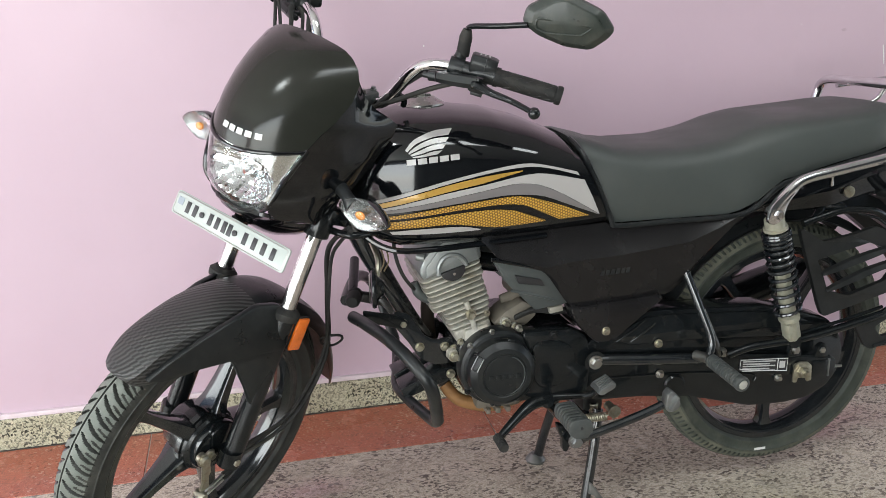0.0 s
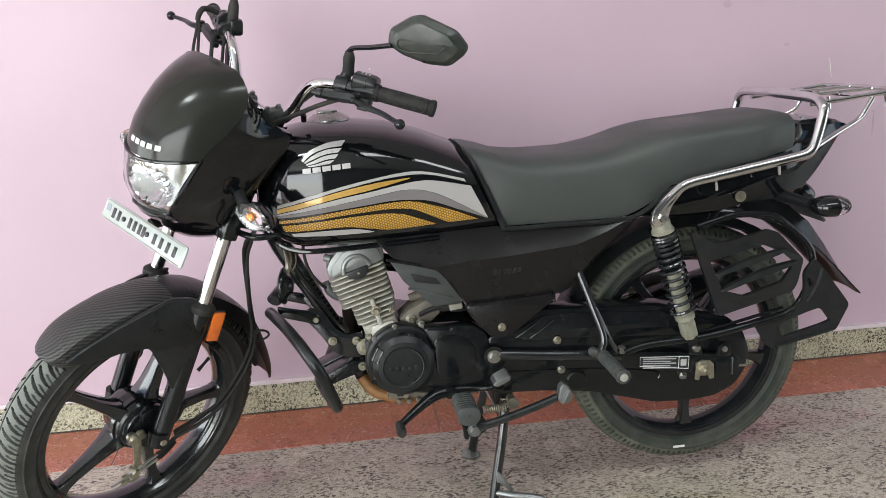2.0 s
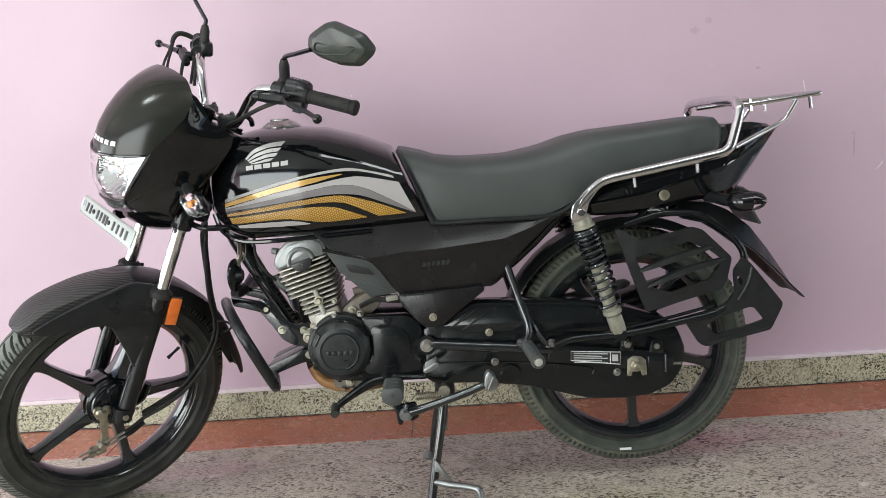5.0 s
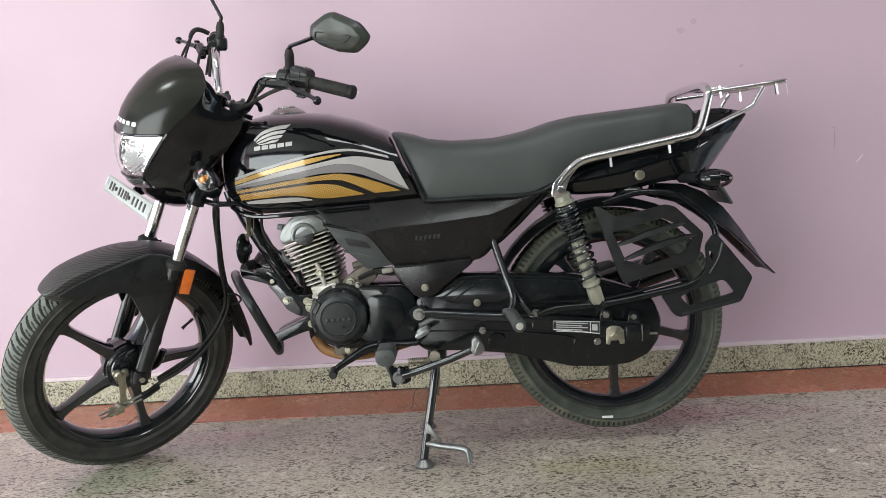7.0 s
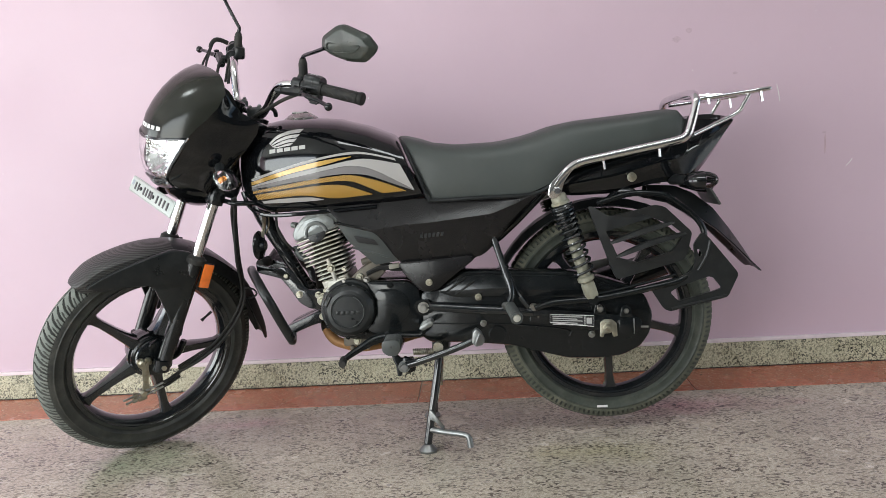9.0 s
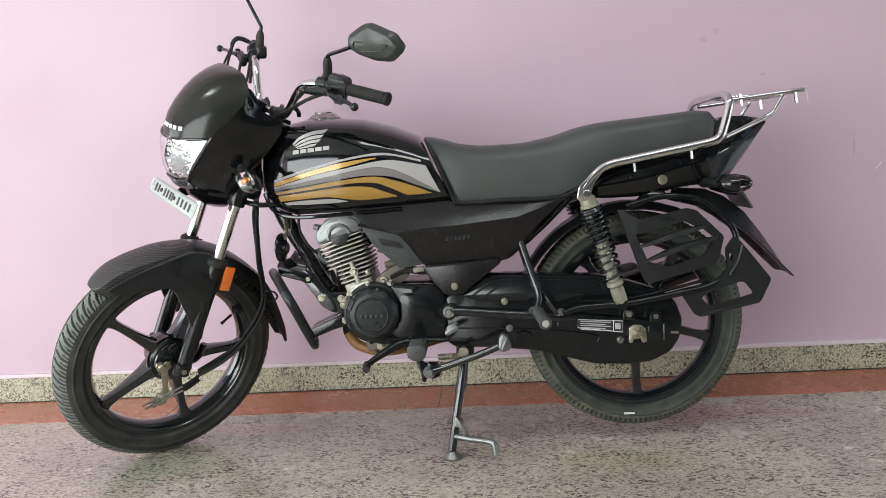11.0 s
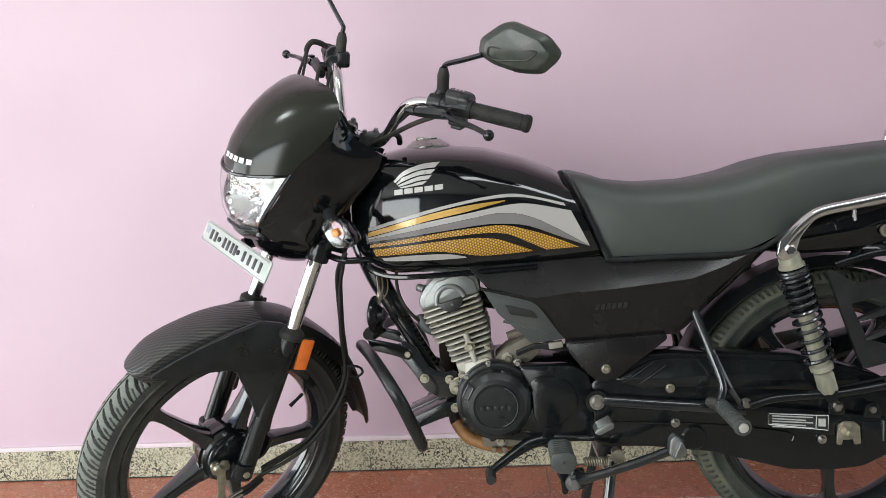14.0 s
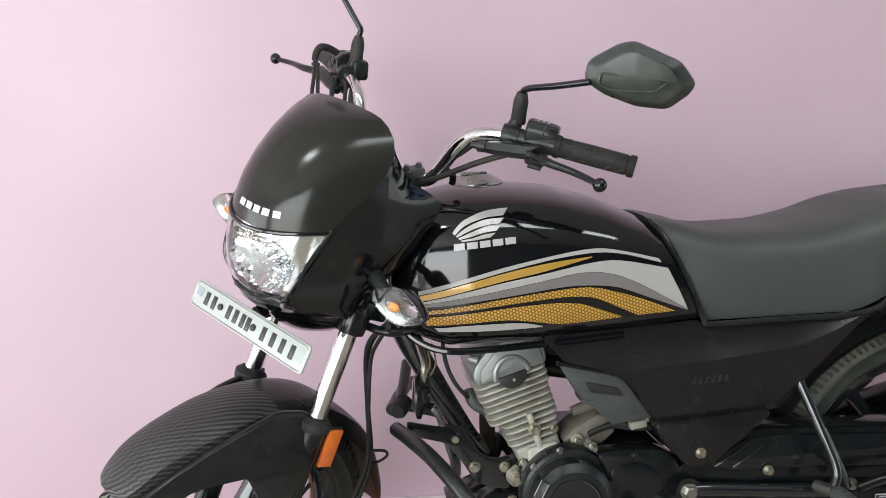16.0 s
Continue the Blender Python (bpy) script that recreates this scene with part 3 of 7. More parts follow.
def rim(c, hub_r=0.045):
    """The barrel of a cast wheel with stepped flanges, and its hub."""
    prof = [(0.214, -0.008), (0.214, 0.008), (0.217, 0.018), (0.2225, 0.0255), (0.2245, 0.0295), (0.2285, 0.0305), (0.2300, 0.0325), (0.2410, 0.0335), (0.2445, 0.0310), (0.2400, 0.026), (0.236, 0.0),
            (0.2400, -0.026), (0.2445, -0.0310), (0.2410, -0.0335), (0.2300, -0.0325), (0.2285, -0.0305), (0.2245, -0.0295), (0.2225, -0.0255), (0.217, -0.018)]
    bm = lathe(prof, c, "y", 96, closed=True)
    lathe([(0, -0.05), (hub_r, -0.05), (hub_r + 0.004, -0.042), (hub_r + 0.004, 0.042), (hub_r, 0.05), (0, 0.05)], c, "y", 32, into=bm)
    return bm


def spokes(c, first, link, wheel):
    """Five spokes that widen at both ends."""
    for k in range(5):
        a = radians(first + 72 * k)
        rad, tan = Vector((math.cos(a), 0, math.sin(a))), Vector((-math.sin(a), 0, math.cos(a)))
        rings = []
        for r, w, d in ((0.035, 0.026, 0.036), (0.060, 0.020, 0.031), (0.085, 0.0155, 0.024), (0.130, 0.0125, 0.0185), (0.180, 0.0112, 0.0150), (0.203, 0.0135, 0.0155), (0.217, 0.021, 0.017)):
            o = Vector(c) + r * rad
            rings.append([o + sx * w * tan + Vector((0, sy * d, 0)) for sx, sy in ((-0.75, -1), (0.75, -1), (1, -0.6), (1, 0.6), (0.75, 1), (-0.75, 1), (-1, 0.6), (-1, -0.6))])
        link("spoke", loft(rings), blue_paint_frame, wheel, angle=30)


FC, RC = (0.235, 0.0, 0.293), (1.578, 0.0, 0.335)
front_wheel = turned("front_wheel", rim(FC, 0.052), blue_paint_frame, label="black five-spoke cast alloy front wheel", angle=30)
spokes(FC, 63, turned, front_wheel)
def worn_tread_groove_shade(ob, c, material, steered, grow=0.0):
    """The raised tread is paler and dusty; walls stay black, and grooves too, which paints in their shade."""
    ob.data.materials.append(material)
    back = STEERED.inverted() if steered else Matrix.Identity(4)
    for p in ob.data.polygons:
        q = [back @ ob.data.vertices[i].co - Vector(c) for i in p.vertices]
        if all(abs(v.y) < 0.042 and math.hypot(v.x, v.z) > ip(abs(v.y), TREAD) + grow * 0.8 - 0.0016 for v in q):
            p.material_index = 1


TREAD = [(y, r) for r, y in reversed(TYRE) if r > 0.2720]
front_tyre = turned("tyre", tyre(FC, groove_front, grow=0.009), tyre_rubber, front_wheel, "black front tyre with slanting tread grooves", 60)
worn_tread_groove_shade(front_tyre, FC, tread_worn, True, 0.009)
# drum plate, brake arm and rod
drum = turned("brake_drum", lathe([(0, -0.056), (0.026, -0.056), (0.040, -0.050), (0.050, -0.041), (0.060, -0.037), (0.064, -0.031), (0.065, -0.024), (0.060, 0.020), (0, 0.020)], FC, "y", 56), satin_black, front_wheel, "black brake drum plate", 25)
turned("drum_rim", lathe([(0.060, -0.020), (0.069, -0.020), (0.069, -0.008), (0.060, -0.008)], FC, "y", 56, closed=True), blue_paint_frame, front_wheel, angle=25)
bm = slab(rounded([(FC[0] - 0.020, FC[2] + 0.052), (FC[0] + 0.020, FC[2] + 0.060), (FC[0] + 0.050, FC[2] + 0.035), (FC[0] + 0.046, FC[2] - 0.040), (FC[0] + 0.010, FC[2] - 0.048), (FC[0] - 0.014, FC[2] - 0.010)], 0.014), -0.060, -0.034, bevel=0.006)
turned("plate_boss", bm, satin_black, front_wheel, angle=25)
bm = tube([(FC[0] + 0.034, -0.052, FC[2] - 0.012), (FC[0] + 0.062, -0.064, FC[2] + 0.004), (FC[0] + 0.080, -0.070, FC[2] + 0.045)], 0.009, 8)
turned("torque_stop", bm, satin_black, front_wheel)
arm_o = [(-0.022, 0.012), (-0.018, 0.021), (-0.006, 0.022), (0.000, 0.015), (0.008, 0.020), (0.020, 0.016), (0.022, 0.002), (0.012, -0.006), (0.010, -0.018), (0.013, -0.040), (0.008, -0.046), (0.008, -0.070), (0.012, -0.088), (0.004, -0.098), (-0.012, -0.096), (-0.014, -0.080), (-0.008, -0.060), (-0.008, -0.014), (-0.018, -0.004)]
ARM = (0.196, 0.294)
brake_arm = turned("brake_arm", slab(rounded([(ARM[0] + x, ARM[1] + z) for x, z in arm_o], 0.003, 2), -0.070, -0.063, bevel=0.0015), zinc, front_wheel, "rusty zinc-plated brake arm")
turned("arm_spindle", lathe([(0, 0), (0.011, 0), (0.011, 0.016), (0.007, 0.020), (0, 0.020)], (ARM[0] - 0.008, -0.058, ARM[1] + 0.008), (0, -1, 0), 12), zinc, front_wheel, "rusty brake spindle end", 25)
turned("arm_bolt", lathe([(0, 0), (0.0075, 0), (0.0075, 0.008), (0, 0.008)], (ARM[0] + 0.012, -0.068, ARM[1] + 0.006), (0, -1, 0), 6), zinc, front_wheel, angle=25)
JO = Vector((0.184, -0.068, 0.205))
turned("rod_joint", lathe([(0, -0.013), (0.0085, -0.013), (0.0105, -0.008), (0.0105, 0.008), (0.0085, 0.013), (0, 0.013)], JO, "y", 14), zinc, front_wheel, "rusty zinc-plated pivot")
turned("rod_joint", block((0.026, 0.016, 0.012), Matrix.Translation(JO + Vector((-0.004, -0.002, -0.014))) @ pose(0, 0, 0, 0, -9, 0), 0.003), zinc, front_wheel, "rusty adjuster block")
for dz, dx, nut in ((0.0, -0.058, -0.022), (-0.013, -0.052, -0.026)):
    q = [JO + Vector((dx, -0.004, dz - 0.006)), JO + Vector((0, -0.004, dz + 0.004)), JO + Vector((0.078, 0.004, dz + 0.014))]
    turned("brake_rod", tube(q, 0.0032, 8, 3), steel, front_wheel, "bare threaded brake rod end")
    ax = (q[1] - q[0]).normalized()
    turned("rod_nut", lathe([(0, -0.006), (0.0075, -0.006), (0.0075, 0.006), (0, 0.006)], q[0] + ax * (nut - dx), ax, 6), zinc, front_wheel, angle=25)
    turned("rod_sleeve", tube([q[2] - Vector((0.018, 0, 0.003)), q[2], Vector((0.300, -0.052, 0.226 + dz))], 0.0052, 8, 3), rubber, front_wheel)
bm = lathe([(0, 0), (0.012, 0), (0.012, 0.012), (0.008, 0.014), (0.008, 0.022), (0, 0.022)], (FC[0], -0.094, FC[2]), (0, -1, 0), 6)
turned("axle_nut", bm, zinc, front_wheel, "rusty axle nut", 25)
bm = tube([(FC[0] + 0.195, -0.004, FC[2] + 0.075), (FC[0] + 0.178, -0.008, FC[2] + 0.068), (FC[0] + 0.160, -0.010, FC[2] + 0.058)], [0.0045, 0.0035, 0.005], 8)
turned("valve_stem", bm, rubber, front_wheel)

rear_wheel = fixed("rear_wheel", rim(RC, 0.070), blue_paint_frame, label="black five-spoke cast alloy rear wheel", angle=30)
spokes(RC, 272, fixed, rear_wheel)
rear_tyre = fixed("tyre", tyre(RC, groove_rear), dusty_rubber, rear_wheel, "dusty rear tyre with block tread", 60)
worn_tread_groove_shade(rear_tyre, RC, tread_dusty, False)
fixed("tyre_sticker", block((0.030, 0.001, 0.006), Matrix.Translation((RC[0] - 0.022, -0.0445, RC[2] - 0.264)), 0), white_mark, rear_wheel, "small white sticker on the tyre wall")
fixed("hub_drum", lathe([(0, 0.05), (0.075, 0.05), (0.078, 0.06), (0.070, 0.09), (0.03, 0.1), (0, 0.1)], RC, "y", 40), satin_black, rear_wheel)

# ---- front mudguard
FEND = [(0.040, 0.560), (0.093, 0.601), (0.17, 0.624), (0.265, 0.631), (0.363, 0.612), (0.446, 0.562), (0.533, 0.464), (0.586, 0.323), (0.603, 0.243)]


def fender_sheet(path, width, drop, flare=0.0):
    pts = smooth_path([(x, 0, z) for x, z in path], 6)
    rings = []
    for i, p in enumerate(pts):
        t = (pts[min(i + 1, len(pts) - 1)] - pts[max(i - 1, 0)]).normalized()
        nrm = Vector((-t.z, 0, t.x))
        if nrm.dot(p - Vector(FC)) < 0:
            nrm = -nrm
        u = i / (len(pts) - 1)
        w, d = ip(u, width), ip(u, drop)
        ring = []
        for k in range(13):
            s = -1 + 2 * k / 12
            a = abs(s)
            down = d * (0.10 * (a / 0.6) ** 2 if a < 0.6 else 0.10 + 0.90 * ((a - 0.6) / 0.4) ** 1.4)
            y = w * (a / 0.75 if a < 0.75 else 1 + 0.06 * (a - 0.75) / 0.25) if a < 0.75 else w * (1 + 0.06 * (a - 0.75) / 0.25)
            ring.append(p - nrm * down + Vector((0, math.copysign(y, s), 0)))
        rings.append(ring)
    return loft(rings, closed_ring=False)


front_fender = turned("front_mudguard", thicken(fender_sheet(FEND, [(0, 0.022), (0.018, 0.036), (0.05, 0.046), (0.10, 0.052), (0.3, 0.062), (0.6, 0.060), (0.85, 0.05), (1, 0.030)],
                      [(0, 0.026), (0.08, 0.050), (0.25, 0.070), (0.45, 0.070), (0.6, 0.045), (0.85, 0.03), (1, 0.012)]), 0.0025), carbon, label="matte black front mudguard with ribbed carbon film")
front_fender.data.materials.append(matte_black)
for p in front_fender.data.polygons:
    q = STEERED.inverted() @ p.center
    if q.x > 0.315 + 0.3 * (q.z - 0.62):
        p.material_index = 1
stay_o = [(0.064, 0.562), (0.100, 0.546), (0.157, 0.541), (0.205, 0.545), (0.236, 0.533), (0.262, 0.455), (0.280, 0.376), (0.296, 0.372), (0.313, 0.44), (0.338, 0.54), (0.366, 0.590), (0.350, 0.612), (0.300, 0.628), (0.235, 0.619), (0.17, 0.604), (0.11, 0.584)]
stay_far = [(0.19, 0.560), (0.236, 0.533), (0.262, 0.455), (0.284, 0.372), (0.312, 0.366), (0.335, 0.44), (0.358, 0.54), (0.374, 0.590), (0.345, 0.602), (0.300, 0.600), (0.235, 0.588)]
for s in (-1, 1):
    bm = slab(rounded(stay_o if s < 0 else stay_far, 0.012), -0.079, -0.066, bevel=0.004, shape=lambda x, z: 0.010 * max(0, min(1, (0.60 - z) / -0.05)) - 0.014 * max(0, min(1, (x - 0.22) / 0.12)) * max(0.0, 1 - abs(z - 0.54) / 0.12) + 0.013 * max(0, (0.24 - x) / 0.12) - 0.026 * max(0, min(1, (x - 0.225) / 0.05)) * max(0, min(1, (0.610 - z) / 0.05)))
    turned("fender_side", bm if s < 0 else mirrored(bm), matte_black, front_fender, "matte black mudguard side stay")

# ---- fork
for s, nm in ((-1, "fork_leg"), (1, "fork_leg")):
    y = 0.090 * s
    low = Vector((FC[0] + 0.002, y, FC[2] - 0.012))
    seal = Vector((0.358, y, 0.592))
    top = Vector((0.425, y, 0.765))
    bm = tube([low, low + (seal - low) * 0.5, seal - (seal - low).normalized() * 0.03, seal], [0.021, 0.022, 0.0235, 0.0235], 18, 3)
    leg = turned(nm, bm, satin_black, label="black lower fork leg")
    ax = (top - seal).normalized()
    turned("seal", lathe([(0, -0.010), (0.027, -0.010), (0.0285, -0.004), (0.0285, 0.004), (0.020, 0.012), (0, 0.012)], seal, ax, 24), rubber, leg)
    turned("stanchion", tube([seal, seal.lerp(top, 0.5), top], 0.0155, 18, 3), chrome, leg, "chrome fork tube")
    turned("clamp", lathe([(0, -0.018), (0.025, -0.018), (0.026, 0.018), (0.020, 0.03), (0, 0.03)], top, ax, 20), satin_black, leg)
    turned("foot", tube([low + Vector((-0.004, 0, -0.004)), low + Vector((0.004, 0, 0.03))], 0.024, 16, 2), satin_black, leg)
    # amber reflector on a bracket behind the leg
    bm = block((0.028, 0.008, 0.070), Matrix.Translation((0.376, y + s * 0.022, 0.545)) @ pose(0, 0, 0, 0, 18, s * 8), 0.002)
    turned("reflector", bm, amber_reflector, leg, "orange side reflector")
    turned("reflector_frame", block((0.033, 0.006, 0.075), Matrix.Translation((0.376, y + s * 0.0175, 0.545)) @ pose(0, 0, 0, 0, 18, s * 8), 0.002), rubber, leg)
bm = block((0.06, 0.23, 0.03), Matrix.Translation((0.455, 0, 0.78)) @ pose(0, 0, 0, 0, 26, 0), 0.006)
turned("lower_yoke", bm, satin_black)
bm = block((0.06, 0.20, 0.022), Matrix.Translation((0.565, 0, 0.945)) @ pose(0, 0, 0, 0, 26, 0), 0.006)
yoke = turned("top_yoke", bm, satin_black, label="black cast top yoke")
for s in (-1, 1):
    turned("fork_upper", tube([(0.425, s * 0.09, 0.765), (0.525, s * 0.09, 0.965)], 0.0165, 14, 2), satin_black, yoke)
    turned("bar_clamp", block((0.042, 0.026, 0.036), Matrix.Translation((0.574, s * 0.045, 0.970)), 0.006), grey_plastic, yoke)
    for dx in (-0.014, 0.014):
        bolt(yoke, (0.574 + dx, s * 0.045, 0.988), 0.005, 0.006, steered=True, material=stand_steel, axis=(0, 0, 1))
fixed("steering_head", tube([(0.508, 0, 0.74), (0.612, 0, 0.945)], 0.028, 18, 2), satin_black)

# ---- handlebar
half = [(0.580, 0.0, 0.968), (0.580, 0.055, 0.969), (0.583, 0.085, 0.985), (0.595, 0.120, 1.045), (0.606, 0.145, 1.070), (0.625, 0.190, 1.079), (0.654, 0.262, 1.080), (0.713, 0.368, 1.071)]
bar = [(x, -y, z) for x, y, z in reversed(half)] + half[1:]
handlebar = turned("handlebar", tube(bar, 0.0112, 16, 5), chrome, label="chrome handlebar turned to the left lock")


def along(a, b, t):
    return Vector(a).lerp(Vector(b), t)


for s in (-1, 1):
    gi, ge = Vector((0.657, s * 0.262, 1.080)), Vector((0.716, s * 0.372, 1.071))
    d = (ge - gi).normalized()
    length = (ge - gi).length
    prof = [(0, 0), (0.0178, 0), (0.0178, 0.008)]
    prof += [(0.0155, 0.008), (0.0162, length * 0.5), (0.0158, length - 0.014), (0.0148, length - 0.013), (0.0148, length - 0.011), (0.0170, length - 0.010), (0.0174, length - 0.003), (0.0160, length), (0, length)]
    grip = turned("grip", lathe(prof, gi, d, 24), rubber, handlebar, "black rubber grip with arrow slits drawn dark")
    # dark strips stand in for the shade in the arrow slits
    u = d.cross(Vector((0, 0, 1))).normalized()
    w = d.cross(u)
    bm = bmesh.new()
    for k in range(5):
        o = length * (0.16 + 0.15 * k)
        for a0 in range(0, 360, 90):
            pts = []
            for da, dl in ((-28, 0.0), (0, 0.012), (28, 0.0)):
                a = radians(a0 + da + 20)
                pts.append(gi + d * (o + dl) + 0.0156 * (math.cos(a) * u + math.sin(a) * w))
            tube(pts, 0.0011, 5, 2, into=bm)
    turned("slit_shade", bm, ink, grip)
    # switch box: a sloping body over the bar, a screw, a pale slide and a toothed knob below
    rot = d.to_track_quat("Y", "Z").to_matrix().to_4x4()
    sw = Vector((0.655, s * 0.236, 1.088))
    SW = Matrix.Translation(sw) @ rot
    sec = rounded([(-0.024, -0.020), (-0.021, 0.012), (-0.008, 0.023), (0.016, 0.024), (0.023, 0.012), (0.022, -0.018), (0.010, -0.024), (-0.014, -0.026)], 0.004)
    sbox = turned("switch_box", loft([[SW @ Vector((x * k, y, z * k)) for x, z in sec] for y, k in ((-0.025, 0.90), (-0.022, 1.0), (0.006, 1.0), (0.018, 0.97), (0.024, 0.88))]), matte_black, handlebar, "black switch box with buttons", 24)
    turned("box_seam", tube([SW @ Vector((x * 1.01, 0.003, z * 1.01)) for x, z in sec], 0.0010, 5, 1, closed=True), ink, sbox)
    turned("box_screw", lathe([(0, 0), (0.006, 0), (0.006, 0.003), (0.003, 0.003), (0.003, 0.001), (0, 0.001)], SW @ Vector((-0.0225, -0.013, 0.006)), rot.to_3x3() @ Vector((-1, 0, 0.12)), 14), satin_black, sbox)
    turned("switch", block((0.006, 0.020, 0.008), SW @ Matrix.Translation((-0.0240, 0.010, -0.004)), 0.002), grey_plastic, sbox, "worn grey slide switch")
    for k in range(3):
        turned("icon_bar", block((0.007, 0.003, 0.0008), SW @ Matrix.Translation((0.004, -0.010 + 0.008 * k, 0.0245)), 0), sticker_grey, sbox, "small unreadable white switch mark")
    knob = turned("switch_knob", block((0.032, 0.034, 0.028), SW @ Matrix.Translation((-0.008, -0.002, -0.036)), 0.007), matte_black, sbox)
    for k in range(4):
        turned("knob_tooth", block((0.004, 0.022, 0.006), SW @ Matrix.Translation((-0.020 + 0.008 * k, 0, -0.051)), 0.001), matte_black, sbox)
    # lever, its perch and the cable adjuster
    pl, pr, tip = Vector((0.587, s * 0.186, 1.066)), Vector((0.613, s * 0.256, 1.074)), Vector((0.606, s * 0.383, 1.067))
    ax = (pr - pl).normalized()
    perch = turned("lever_perch", tube([pl, along(pl, pr, 0.25), along(pl, pr, 0.6), pr], [0.0105, 0.0125, 0.0135, 0.0125], 6, 3, flat=0.9), matte_black, handlebar, "black lever perch", 30)
    turned("cable_adjuster", lathe([(0, -0.026), (0.0055, -0.026), (0.0055, -0.016), (0.0095, -0.015), (0.0095, -0.002), (0, -0.002)], pl, ax, 12), matte_black, perch, angle=25)
    turned("clamp_ring", lathe([(0.0115, -0.013), (0.0185, -0.013), (0.0195, 0), (0.0185, 0.013), (0.0115, 0.013)], Vector((0.627, s * 0.196, 1.0795)), d, 18), matte_black, perch)
    turned("perch_bridge", tube([(0.628, s * 0.196, 1.074), (0.612, s * 0.208, 1.070), (0.600, s * 0.215, 1.070)], 0.0125, 10, 2), matte_black, perch)
    turned("stem_socket", tube([(0.630, s * 0.194, 1.084), (0.638, s * 0.193, 1.096), (0.643, s * 0.193, 1.106)], [0.0135, 0.0115, 0.0095], 12, 2), matte_black, perch)
    st = pr + Vector((-0.006, s * 0.006, -0.001))
    turned("lever", tube([st - ax * 0.012, st, along(st, tip, 0.25) + Vector((-0.004, 0, 0)), along(st, tip, 0.6) + Vector((0.003, 0, 0)), tip], [0.0095, 0.0100, 0.0082, 0.0066, 0.0056], 12, 5, flat=0.75), satin_black, perch, "black metal lever")
    turned("lever_bolt", lathe([(0, 0), (0.008, 0), (0.008, 0.005), (0.004, 0.006), (0, 0.006)], st + Vector((0, 0, 0.010)), (0, 0, 1), 6), satin_black, perch, angle=25)
    bm = bmesh.new()
    bmesh.ops.create_uvsphere(bm, u_segments=14, v_segments=10, radius=0.0105)
    bm.transform(Matrix.Translation(tip))
    turned("lever_ball", bm, satin_black, perch)
    turned("bar_sleeve", tube([Vector((0.630, s * 0.200, 1.0793)), Vector((0.643, s * 0.232, 1.0797)), Vector((0.656, s * 0.264, 1.0800))], 0.0158, 12, 2), matte_black, handlebar)
    if s > 0:
        # throttle housing, its rubber elbow and the twin cables that drop behind the visor
        turned("throttle_housing", block((0.030, 0.030, 0.036), Matrix.Translation((0.646, 0.184, 1.090)) @ rot, 0.007), matte_black, handlebar, "black throttle housing")
        turned("cable_elbow", tube([(0.630, 0.230, 1.112), (0.612, 0.234, 1.121), (0.594, 0.234, 1.124), (0.578, 0.226, 1.117), (0.570, 0.220, 1.106)], [0.0062, 0.0066, 0.0066, 0.0064, 0.0056], 12, 4), rubber, handlebar, "black rubber cable elbow")
        turned("cable_sheath", tube([(0.572, 0.222, 1.108), (0.548, 0.192, 1.094), (0.512, 0.152, 1.070), (0.490, 0.13, 1.02)], 0.0034, 8, 4), rubber, handlebar)
        turned("cable_sheath", tube([(0.570, 0.216, 1.106), (0.550, 0.186, 1.094), (0.520, 0.146, 1.070), (0.500, 0.12, 1.02)], 0.0034, 8, 4), rubber, handlebar)
        turned("cable_barrel", tube([(0.592, 0.191, 1.076), (0.580, 0.178, 1.069), (0.568, 0.165, 1.062), (0.550, 0.145, 1.03)], [0.0060, 0.0060, 0.0045, 0.0040], 10, 3), rubber, handlebar)
        turned("cable_sheath", tube([(0.608, 0.186, 1.074), (0.602, 0.170, 1.070), (0.592, 0.157, 1.058), (0.575, 0.14, 1.02)], 0.0036, 8, 4), rubber, handlebar)
        turned("cable_sheath", tube([(0.622, 0.176, 1.075), (0.606, 0.155, 1.070), (0.590, 0.139, 1.056), (0.575, 0.12, 1.02)], 0.0046, 8, 4), rubber, handlebar)
    # mirror
    sb = Vector((0.644, s * 0.1935, 1.100))
    bend = Vector((0.641 if s < 0 else 0.650, s * 0.196, 1.149))
    if s < 0:
        rod = [bend + Vector((0, 0, -0.012)), bend, bend + Vector((-0.002, -0.014, 0.010)), Vector((0.634, -0.26, 1.176)), Vector((0.632, -0.320, 1.198))]
    else:
        rod = [bend + Vector((0, 0, -0.012)), bend, Vector((0.653, 0.196, 1.160)), Vector((0.651, 0.206, 1.172)), Vector((0.645, 0.237, 1.206)), Vector((0.640, 0.268, 1.240))]
    mirror = turned("mirror_stem", tube(rod, 0.0052, 10, 5), satin_black, handlebar, "black mirror stem")
    turned("mirror_boot", tube([sb, along(sb, bend, 0.35), along(sb, bend, 0.7), bend], [0.0125, 0.0118, 0.0120, 0.0075], 14, 3), rubber, mirror)
    # housing: hexagonal shell, deepest in the middle
    if s < 0:
        o, ux = Vector((0.676, -0.366, 1.216)), Vector((0.073, -0.127, 0.014)).normalized()
    else:
        o, ux = Vector((0.652, 0.290, 1.285)), Vector((0.050, 0.100, 0.040)).normalized()
    uz = (Vector((0, 0, 1)) - ux * ux.z).normalized()
    un = ux.cross(uz) * (1 if s < 0 else -1)
    shape = rounded([(-0.074, -0.012), (-0.070, 0.016), (-0.030, 0.042), (-0.008, 0.047), (0.058, 0.022), (0.081, -0.006), (0.074, -0.021), (0.047, -0.045), (0.003, -0.044), (-0.045, -0.030)], 0.009, 3)
